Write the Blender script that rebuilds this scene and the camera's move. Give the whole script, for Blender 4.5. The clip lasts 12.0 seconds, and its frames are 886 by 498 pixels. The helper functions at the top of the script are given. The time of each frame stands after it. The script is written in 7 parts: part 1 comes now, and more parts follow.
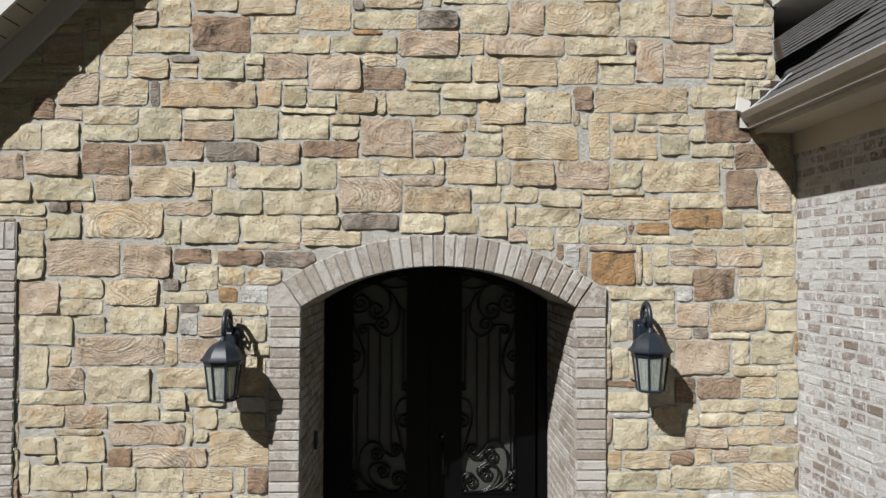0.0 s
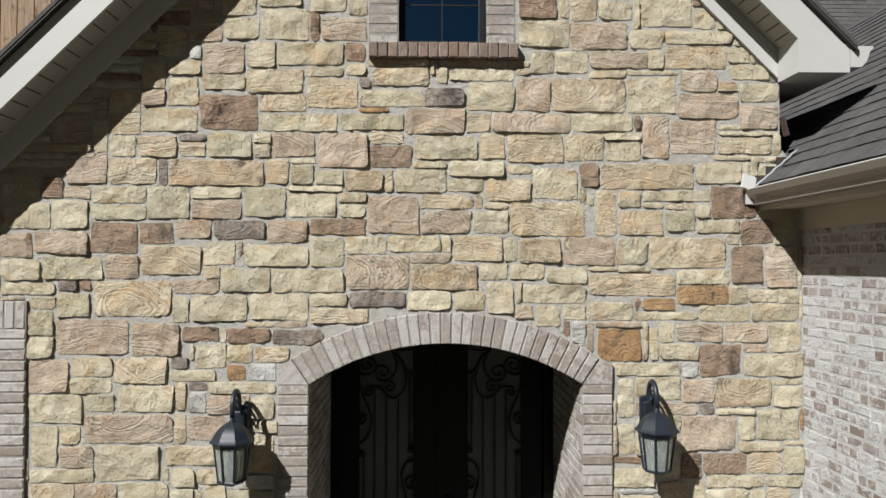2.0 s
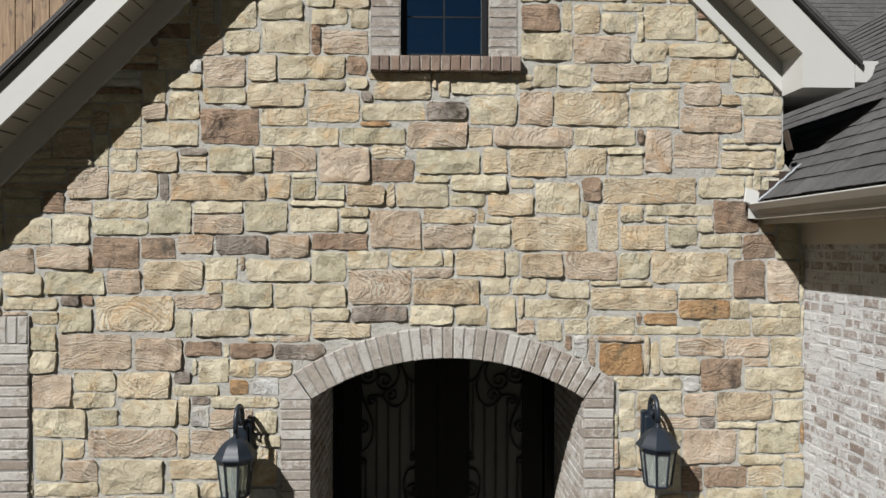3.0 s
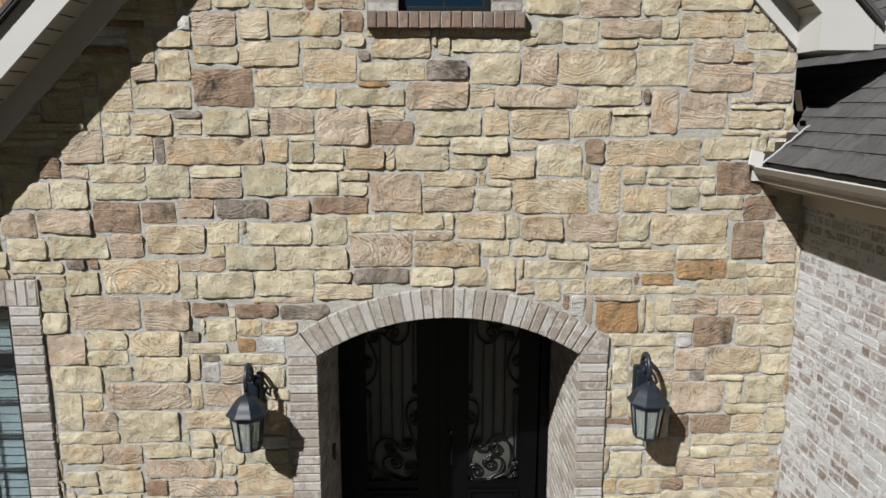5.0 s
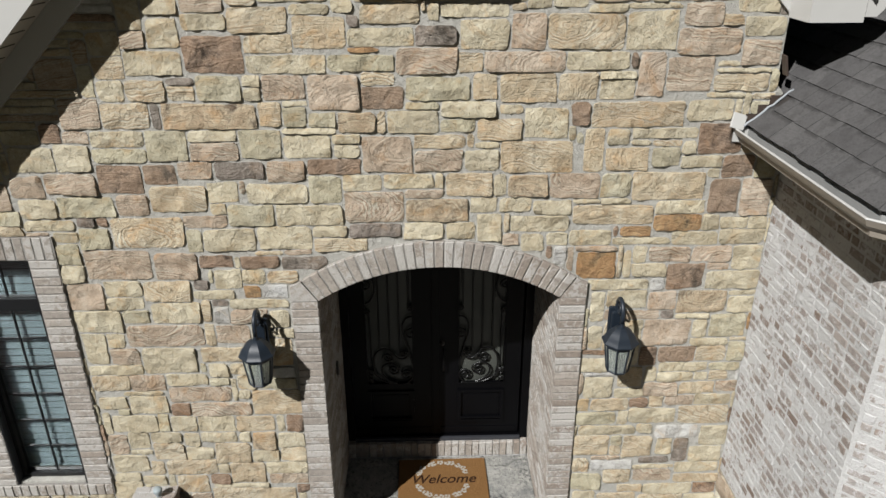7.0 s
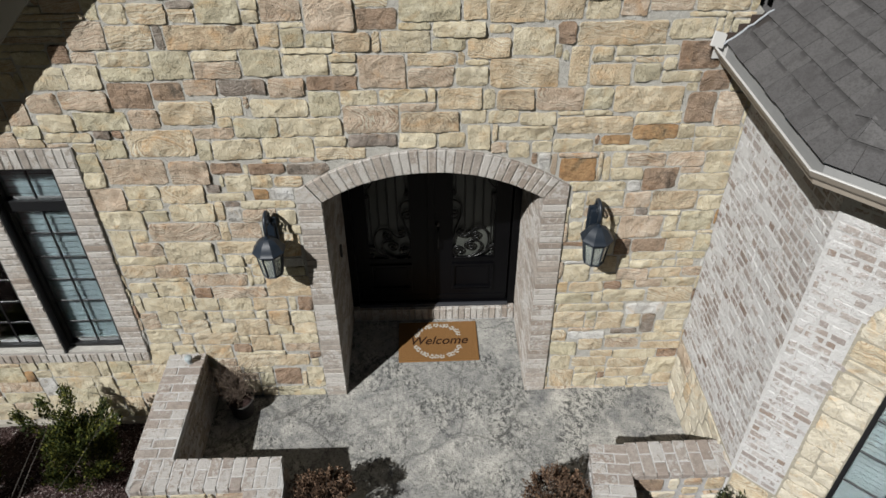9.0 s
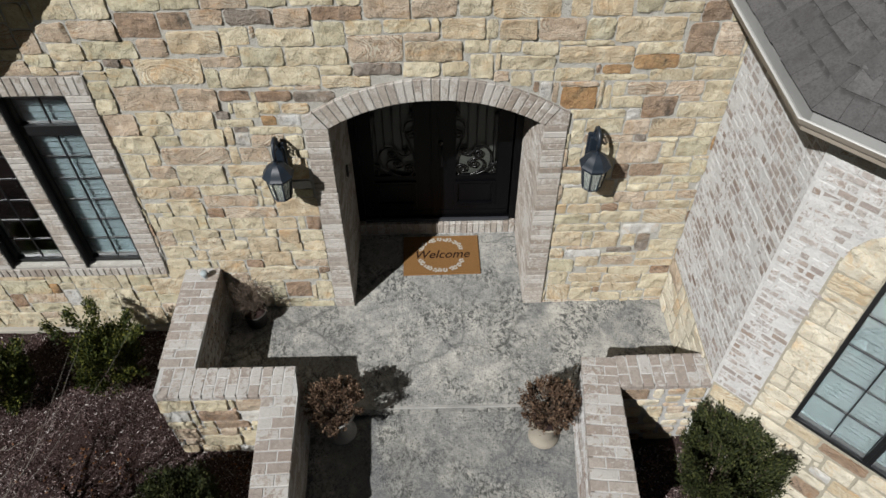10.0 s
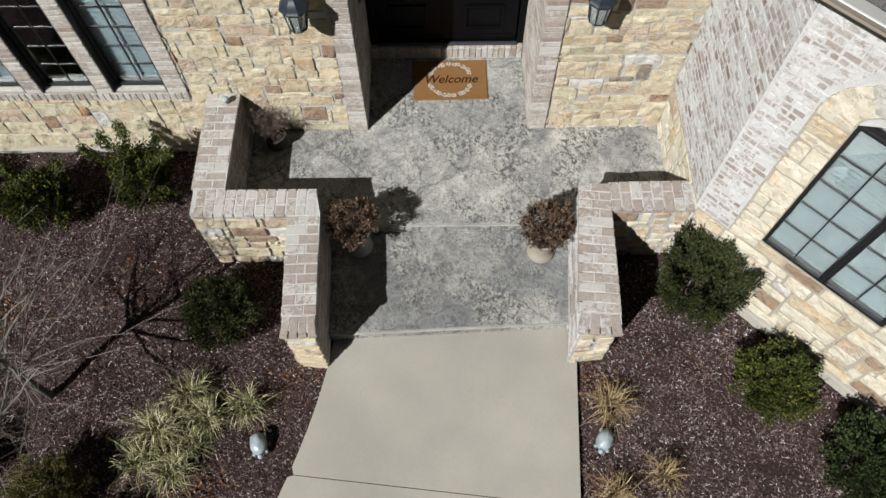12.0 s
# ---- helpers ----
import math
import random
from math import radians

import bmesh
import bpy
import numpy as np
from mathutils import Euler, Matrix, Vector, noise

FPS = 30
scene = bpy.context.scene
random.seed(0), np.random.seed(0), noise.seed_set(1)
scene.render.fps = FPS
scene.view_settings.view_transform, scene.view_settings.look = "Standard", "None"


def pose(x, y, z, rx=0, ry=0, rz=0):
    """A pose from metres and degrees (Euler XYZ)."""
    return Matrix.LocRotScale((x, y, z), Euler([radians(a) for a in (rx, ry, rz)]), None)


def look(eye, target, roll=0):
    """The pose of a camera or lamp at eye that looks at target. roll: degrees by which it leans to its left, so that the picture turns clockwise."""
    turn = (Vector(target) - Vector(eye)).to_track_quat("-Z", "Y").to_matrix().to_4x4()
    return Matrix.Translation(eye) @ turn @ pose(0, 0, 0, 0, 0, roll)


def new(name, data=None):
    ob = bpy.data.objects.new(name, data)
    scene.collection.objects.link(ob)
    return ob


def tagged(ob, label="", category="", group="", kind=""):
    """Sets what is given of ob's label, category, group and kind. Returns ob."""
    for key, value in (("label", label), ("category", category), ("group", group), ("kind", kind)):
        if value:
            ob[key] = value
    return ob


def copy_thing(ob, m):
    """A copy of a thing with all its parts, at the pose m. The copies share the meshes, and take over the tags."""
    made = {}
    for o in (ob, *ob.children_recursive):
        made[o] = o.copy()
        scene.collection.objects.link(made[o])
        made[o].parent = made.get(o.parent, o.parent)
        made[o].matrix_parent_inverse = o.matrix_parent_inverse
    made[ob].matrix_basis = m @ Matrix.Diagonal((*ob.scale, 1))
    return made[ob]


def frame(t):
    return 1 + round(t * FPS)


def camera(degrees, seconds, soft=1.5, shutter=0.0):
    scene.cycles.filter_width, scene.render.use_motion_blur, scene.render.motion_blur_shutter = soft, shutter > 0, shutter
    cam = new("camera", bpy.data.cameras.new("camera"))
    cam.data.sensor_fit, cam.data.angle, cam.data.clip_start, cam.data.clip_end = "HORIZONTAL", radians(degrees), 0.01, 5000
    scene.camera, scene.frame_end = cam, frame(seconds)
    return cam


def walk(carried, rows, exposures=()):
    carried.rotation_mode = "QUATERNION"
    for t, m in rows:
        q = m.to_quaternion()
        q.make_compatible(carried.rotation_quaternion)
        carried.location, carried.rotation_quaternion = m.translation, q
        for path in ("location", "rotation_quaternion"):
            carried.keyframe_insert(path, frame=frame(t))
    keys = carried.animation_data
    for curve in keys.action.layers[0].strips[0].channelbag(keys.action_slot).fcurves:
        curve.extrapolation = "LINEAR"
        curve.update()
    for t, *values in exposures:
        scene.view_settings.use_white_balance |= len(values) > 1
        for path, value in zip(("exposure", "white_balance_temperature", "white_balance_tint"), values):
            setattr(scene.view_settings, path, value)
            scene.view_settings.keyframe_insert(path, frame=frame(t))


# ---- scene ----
cam = camera(62.9, 12.0, soft=1.55)
PATH = [
    (0, (-0.101, -4.98, 2.776), (-0.05, -2.981, 2.826), 0.2),
    (0.5, (-0.108, -4.996, 2.915), (-0.06, -2.997, 2.971), 0.1),
    (1, (-0.122, -5.014, 3.07), (-0.073, -3.015, 3.122), 0.1),
    (1.5, (-0.136, -5.016, 3.206), (-0.086, -3.017, 3.255), 0.1),
    (2, (-0.141, -5.014, 3.318), (-0.094, -3.015, 3.364), 0.1),
    (2.5, (-0.157, -5.014, 3.425), (-0.108, -3.015, 3.458), 0.1),
    (3, (-0.158, -5.012, 3.535), (-0.11, -3.012, 3.535), 0.1),
    (5, (-0.16, -4.966, 4.244), (-0.113, -3.003, 3.861), 0.0),
    (5.5, (-0.149, -4.959, 4.475), (-0.101, -3.022, 3.98), -0.1),
    (6, (-0.136, -4.947, 4.727), (-0.088, -3.044, 4.114), -0.1),
    (6.5, (-0.119, -4.947, 4.985), (-0.071, -3.087, 4.253), -0.1),
    (8.5, (-0.062, -5.039, 5.877), (-0.017, -3.407, 4.723), -0.3),
    (9, (-0.044, -5.037, 6.063), (-0.005, -3.488, 4.799), -0.3),
    (9.5, (-0.035, -5.025, 6.265), (-0.005, -3.574, 4.889), -0.4),
    (10, (-0.026, -5.034, 6.447), (-0.006, -3.689, 4.966), -0.4),
    (10.5, (-0.015, -5.062, 6.593), (-0.005, -3.821, 5.025), -0.5),
    (11, (-0.02, -5.088, 6.754), (-0.016, -3.965, 5.099), -0.5),
    (11.5, (-0.043, -5.124, 6.916), (-0.042, -4.122, 5.185), -0.5),
    (12, (-0.066, -5.162, 7.044), (-0.067, -4.262, 5.258), -0.6),
]
walk(cam, [(t, look(eye, target, roll)) for t, eye, target, roll in PATH], [(0, 0.64), (5, 0.60), (6.5, 0.55), (8.5, 0.43), (10, 0.46), (11, 0.58), (12, 0.71)])

# ---- world, sun, exposure ----
SUN_AZ, SUN_EL = 49.1, 42.1
scene.view_settings.exposure = 0.0
world = bpy.data.worlds.new("sky")
scene.world = world
world.use_nodes = True
wn = world.node_tree.nodes
sky = wn.new("ShaderNodeTexSky")
sky.sky_type = "NISHITA"
sky.sun_disc = False
sky.sun_elevation = radians(SUN_EL)
sky.sun_rotation = radians(270 - SUN_AZ)
sky.air_density, sky.dust_density, sky.ozone_density = 1.0, 0.6, 1.5
wn["Background"].inputs["Strength"].default_value = 0.0046
world.node_tree.links.new(sky.outputs[0], wn["Background"].inputs["Color"])
sun = new("sun", bpy.data.lights.new("sun", "SUN"))
sun.data.energy, sun.data.angle, sun.data.color = 5.85, radians(0.55), (1.0, 0.995, 0.98)
a, e = radians(SUN_AZ), radians(SUN_EL)
sun.matrix_basis = look((-6, -8, 9), (-6 + math.cos(e) * math.cos(a), -8 + math.cos(e) * math.sin(a), 9 - math.sin(e)))


# ---- materials ----
ALBEDO_CUT = 0.51  # darkens every painted, stone and planted surface, so less bounce light fills the shade


class Graph:
    """Small wrapper to write a node material in few lines."""

    def __init__(self, name, rough=0.8, metal=0.0, spec=0.3):
        self.mat = bpy.data.materials.new(name)
        self.mat.use_nodes = True
        self.t = self.mat.node_tree
        self.p = self.t.nodes["Principled BSDF"]
        self.p.inputs["Roughness"].default_value = rough
        self.p.inputs["Metallic"].default_value = metal
        self.p.inputs["Specular IOR Level"].default_value = spec

    def put(self, socket, value):
        if isinstance(value, bpy.types.NodeSocket):
            self.t.links.new(value, socket)
        else:
            socket.default_value = value if not isinstance(value, tuple) or len(value) != 3 or socket.type != "RGBA" else (*value, 1)

    def node(self, kind, **inputs):
        n = self.t.nodes.new("ShaderNode" + kind)
        for key, value in inputs.items():
            self.put(n.inputs[key.replace("_", " ")], value)
        return n

    def place(self, scatter=0.0, scale=(1, 1, 1)):
        """World position, shifted by each object's own random number."""
        pos = self.node("NewGeometry").outputs["Position"]
        if scale != (1, 1, 1):
            m = self.node("VectorMath", )
            m.operation = "MULTIPLY"
            self.put(m.inputs[0], pos)
            m.inputs[1].default_value = scale
            pos = m.outputs[0]
        if scatter:
            r = self.node("ObjectInfo").outputs["Random"]
            m = self.node("VectorMath")
            m.operation = "MULTIPLY_ADD"
            self.put(m.inputs[0], r)
            m.inputs[1].default_value = (scatter, scatter * 1.7, scatter * 0.6)
            self.put(m.inputs[2], pos)
            pos = m.outputs[0]
        return pos

    def noise(self, vec, scale, detail=4.0, rough=0.55, distort=0.0):
        n = self.node("TexNoise", Vector=vec, Scale=scale, Detail=detail, Roughness=rough, Distortion=distort)
        return n.outputs["Fac"]

    def ramp(self, fac, *stops):
        n = self.node("ValToRGB", Fac=fac)
        el = n.color_ramp.elements
        while len(el) < len(stops):
            el.new(0.5)
        for k, (at, col) in zip(el, stops):
            k.position = at
            k.color = (*col, 1) if isinstance(col, tuple) else (col, col, col, 1)
        return n.outputs["Color"]

    def mix(self, fac, a, b, mode="MIX"):
        n = self.t.nodes.new("ShaderNodeMix")
        n.data_type, n.blend_type = "RGBA", mode
        self.put(n.inputs["Factor"], fac)
        self.put(n.inputs[6], a)
        self.put(n.inputs[7], b)
        return n.outputs[2]

    def random(self, island=False):
        return self.node("NewGeometry").outputs["Random Per Island"] if island else self.node("ObjectInfo").outputs["Random"]

    def bump(self, height, strength=0.4, distance=0.01):
        n = self.node("Bump", Height=height, Strength=strength, Distance=distance)
        self.put(self.p.inputs["Normal"], n.outputs[0])

    def done(self, colour=None, rough=None):
        if isinstance(colour, bpy.types.NodeSocket):
            colour = self.mix(1.0, colour, (ALBEDO_CUT, ALBEDO_CUT, ALBEDO_CUT), "MULTIPLY")
        if colour is not None:
            self.put(self.p.inputs["Base Color"], colour)
        if rough is not None:
            self.put(self.p.inputs["Roughness"], rough)
        return self.mat


def stone_material(name, light, mid, dark, bands=0.0, stain=0.0, stain_colour=(0.055, 0.042, 0.035)):
    """Split-faced sandstone: cloudy body, fine growth rings where bands is given, rust, dark stains, cracks, chiselled and pitted face."""
    light, mid, dark = ((c[0] * 1.15, c[1] * 1.155, c[2] * 1.19) for c in (light, mid, dark))
    g = Graph(name, 0.88, 0, 0.18)
    v = g.place(37.0)
    cloud = g.noise(v, 5.0, 5, 0.6, 0.8)
    col = g.ramp(cloud, (0.30, dark), (0.48, mid), (0.66, light))
    streak = g.noise(g.place(37.0, (1.0, 1.0, 5.0)), 7.0, 6, 0.65, 0.6)
    col = g.mix(g.ramp(streak, (0.52, 0.0), (0.70, 0.45)), col, tuple(c * 0.74 for c in mid))
    rust = g.ramp(g.noise(v, 3.6, 6, 0.66, 1.4), (0.54, 0.0), (0.66, 0.62))
    col = g.mix(rust, col, (mid[0] * 0.94, mid[1] * 0.70, mid[2] * 0.46))
    relief = g.noise(v, 8, 5, 0.55, 0.8)
    wob = g.node("VectorMath")
    wob.operation = "MULTIPLY_ADD"
    g.put(wob.inputs[0], g.node("TexNoise", Vector=v, Scale=5.0, Detail=3.0).outputs["Color"])
    wob.inputs[1].default_value = (0.16, 0.16, 0.16)
    g.put(wob.inputs[2], v)
    facet = g.node("TexVoronoi", Vector=wob.outputs[0], Scale=8.0).outputs["Distance"]
    ring_height = None
    if bands:
        info = g.node("ObjectInfo")
        away = g.node("VectorMath")
        away.operation = "SUBTRACT"
        g.put(away.inputs[0], g.node("NewGeometry").outputs["Position"])
        g.put(away.inputs[1], info.outputs["Location"])
        core = g.node("TexWhiteNoise")
        core.noise_dimensions = "1D"
        g.put(core.inputs["W"], info.outputs["Random"])
        shift = g.node("VectorMath")
        shift.operation = "MULTIPLY_ADD"
        g.put(shift.inputs[0], core.outputs["Color"])
        shift.inputs[1].default_value = (0.46, 0.1, 0.50)
        g.put(shift.inputs[2], away.outputs[0])
        back = g.node("VectorMath")
        back.operation = "ADD"
        g.put(back.inputs[0], shift.outputs[0])
        back.inputs[1].default_value = (-0.23, 0.0, -0.12)
        flat = g.node("VectorMath")
        flat.operation = "MULTIPLY"
        g.put(flat.inputs[0], back.outputs[0])
        flat.inputs[1].default_value = (0.8, 0.3, 1.5)
        size = g.node("VectorMath")
        size.operation = "LENGTH"
        g.put(size.inputs[0], flat.outputs[0])
        bent = g.node("Math")
        bent.operation = "MULTIPLY_ADD"
        g.put(bent.inputs[0], g.noise(v, 5.0, 4, 0.5, 0.4))
        bent.inputs[1].default_value = 0.20
        g.put(bent.inputs[2], size.outputs["Value"])
        rings = g.node("TexNoise", Scale=58.0, Detail=2.0, Roughness=0.6)
        rings.noise_dimensions = "1D"
        g.put(rings.inputs["W"], bent.outputs[0])
        rings = rings.outputs["Fac"]
        some = g.ramp(core.outputs["Value"], (0.15, 0.15), (0.5, 1.0))
        patchy = g.ramp(g.noise(v, 5, 3), (0.36, 0.25), (0.58, 1.0))
        for fac, stops, tone in ((bands, ((0.53, 0.0), (0.60, 1.0)), tuple(c * k for c, k in zip(mid, (0.56, 0.46, 0.40)))), (bands * 0.7, ((0.38, 1.0), (0.47, 0.0)), tuple(min(c * 1.16, 0.8) for c in light))):
            last = g.ramp(rings, *stops)
            for k in (fac, some, patchy):
                n = g.node("Math")
                n.operation = "MULTIPLY"
                g.put(n.inputs[0], last)
                g.put(n.inputs[1], k)
                last = n.outputs[0]
            col = g.mix(last, col, tone)
        ring_height = rings
    if stain:
        s = g.ramp(g.noise(v, 5.0, 6, 0.7, 0.6), (0.6 - stain * 0.25, 0.0), (0.66, 0.95))
        col = g.mix(s, col, stain_colour)
    col = g.mix(g.ramp(g.random(), (0.0, 0.0), (0.5, 0.08), (1.0, 0.2)), col, (0.42, 0.37, 0.28))
    vein = g.node("TexNoise", Vector=v, Scale=4.2, Detail=5.0, Roughness=0.6, Distortion=1.1).outputs["Fac"]
    col = g.mix(g.ramp(vein, (0.491, 0.0), (0.498, 0.6), (0.502, 0.6), (0.509, 0.0)), col, tuple(c * 0.45 for c in mid))
    fine = g.noise(v, 50, 6, 0.75)
    col = g.mix(g.ramp(fine, (0.47, 0.0), (0.68, 0.3)), col, tuple(c * 0.55 for c in mid))
    col = g.mix(g.ramp(fine, (0.34, 0.35), (0.46, 0.0)), col, tuple(min(c * 1.2, 0.8) for c in light))
    pits = g.ramp(g.noise(v, 26, 5, 0.75), (0.62, 0.0), (0.69, 0.4))
    col = g.mix(pits, col, tuple(c * 0.42 for c in mid))
    height = g.mix(0.24, g.mix(0.45, relief, facet), fine)
    if ring_height is not None:
        height = g.mix(0.12, height, ring_height)
    g.bump(height, 1.0, 0.055)
    return g.done(col)


STONE = {
    "buff": stone_material("sandstone_buff", (0.8, 0.719, 0.522), (0.7, 0.612, 0.423), (0.56, 0.469, 0.302)),
    "olive": stone_material("sandstone_olive", (0.71, 0.653, 0.475), (0.61, 0.55, 0.376), (0.48, 0.418, 0.277)),
    "gold": stone_material("sandstone_gold", (0.8, 0.704, 0.509), (0.71, 0.581, 0.384), (0.57, 0.418, 0.249), 0.65),
    "rose": stone_material("sandstone_rose", (0.74, 0.619, 0.477), (0.61, 0.482, 0.351), (0.44, 0.324, 0.221), 0.9),
    "brown": stone_material("sandstone_brown", (0.54, 0.402, 0.291), (0.4, 0.282, 0.192), (0.235, 0.156, 0.104), 0.7, 0.45),
    "burnt": stone_material("sandstone_burnt", (0.74, 0.619, 0.436), (0.62, 0.488, 0.322), (0.42, 0.295, 0.181), 0.5, 0.34, (0.085, 0.051, 0.036)),
    "rust": stone_material("sandstone_rust", (0.6, 0.402, 0.197), (0.46, 0.267, 0.12), (0.27, 0.145, 0.063), 0.35, 0.4),
    "grey": stone_material("sandstone_grey", (0.6, 0.532, 0.447), (0.39, 0.331, 0.275), (0.16, 0.13, 0.115), 0.3, 0.65),
    "cream": stone_material("sandstone_cream", (0.88, 0.812, 0.647), (0.82, 0.746, 0.579), (0.74, 0.66, 0.495)),
    "pale": stone_material("sandstone_pale", (0.78, 0.769, 0.726), (0.7, 0.684, 0.625), (0.58, 0.552, 0.498)),
}


def mortar_material(name, base):
    g = Graph(name, 0.92, 0, 0.15)
    v = g.place()
    n = g.noise(v, 5, 4)
    f = g.noise(v, 130, 3, 0.7)
    col = g.ramp(n, (0.3, tuple(c * 0.82 for c in base)), (0.7, base))
    lump = g.noise(v, 28, 5, 0.7)
    col = g.mix(g.ramp(f, (0.42, 0.0), (0.7, 0.4)), col, tuple(c * 0.6 for c in base))
    col = g.mix(g.ramp(lump, (0.5, 0.0), (0.68, 0.5)), col, tuple(min(c * 1.22, 0.8) for c in base))
    g.bump(g.mix(0.35, lump, f), 1.0, 0.02)
    return g.done(col)


mortar = mortar_material("mortar", (0.68, 0.66, 0.60))
mortar_sand = mortar_material("mortar_sand", (0.47, 0.445, 0.41))
mortar_cream = mortar_material("mortar_cream", (0.58, 0.535, 0.43))
mortar_white = mortar_material("mortar_white", (0.73, 0.72, 0.70))
mortar_lime = mortar_material("mortar_lime", (0.86, 0.85, 0.83))


def brick_material(name, wash, tones, lime=(0.61, 0.59, 0.56)):
    """Tumbled brick under a worn lime wash: some bricks bare, some smeared, some wholly white."""
    g = Graph(name, 0.88, 0, 0.2)
    v = g.place(23.0)
    both = g.node("Math")
    g.put(both.inputs[0], g.random())
    g.put(both.inputs[1], g.random(True))
    r = g.node("Math")
    r.operation = "FRACT"
    g.put(r.inputs[0], both.outputs[0])
    r = r.outputs[0]
    other = g.node("TexWhiteNoise")
    other.noise_dimensions = "1D"
    g.put(other.inputs["W"], r)
    col = g.ramp(r, (0.0, tones[0]), (0.3, tones[1]), (0.65, tones[2]), (1.0, tones[3]))
    col = g.mix(g.ramp(g.noise(v, 26, 5, 0.7), (0.45, 0.0), (0.62, 0.5)), col, tuple(c * 0.55 for c in tones[1]))
    patch = g.noise(v, 19, 6, 0.78, 0.6)
    lean = g.node("Math")
    lean.operation = "MULTIPLY_ADD"
    g.put(lean.inputs[0], other.outputs["Value"])
    lean.inputs[1].default_value = 0.26
    g.put(lean.inputs[2], patch)
    drift = g.node("Math")
    drift.operation = "MULTIPLY_ADD"
    g.put(drift.inputs[0], g.noise(g.place(), 2.0, 5, 0.65))
    drift.inputs[1].default_value = 0.62
    g.put(drift.inputs[2], lean.outputs[0])
    edge = 1.14 - wash * 0.28
    col = g.mix(g.ramp(drift.outputs[0], (edge - 0.10, 0.0), (edge, 0.95)), col, lime)
    f = g.noise(v, 75, 5, 0.75)
    col = g.mix(g.ramp(f, (0.48, 0.0), (0.68, 0.3)), col, (0.24, 0.20, 0.175))
    crust = g.ramp(g.noise(v, 44, 4, 0.7), (0.62, 0.0), (0.69, 0.6))
    col = g.mix(crust, col, tuple(min(c * 1.12, 0.82) for c in lime))
    g.bump(g.mix(0.5, f, g.noise(v, 26, 5, 0.7)), 1.0, 0.014)
    return g.done(col)


brick_warm = brick_material("brick_limewashed", 0.40, [(0.40, 0.33, 0.275), (0.54, 0.475, 0.41), (0.47, 0.42, 0.37), (0.60, 0.54, 0.475)], (0.67, 0.64, 0.595))
brick_white = brick_material("brick_whitened", 0.56, [(0.30, 0.215, 0.17), (0.56, 0.50, 0.455), (0.42, 0.36, 0.33), (0.62, 0.585, 0.55)], (0.80, 0.795, 0.785))
brick_bay = brick_material("brick_bay_whitened", 0.50, [(0.36, 0.265, 0.21), (0.60, 0.545, 0.50), (0.44, 0.38, 0.35), (0.66, 0.625, 0.59)], (0.80, 0.795, 0.785))
brick_cap = brick_material("brick_cap", 0.34, [(0.38, 0.31, 0.265), (0.48, 0.415, 0.365), (0.43, 0.37, 0.33), (0.52, 0.465, 0.415)])
brick_red = brick_material("brick_sill", 0.1, [(0.34, 0.235, 0.18), (0.40, 0.29, 0.225), (0.30, 0.22, 0.18), (0.44, 0.34, 0.28)])


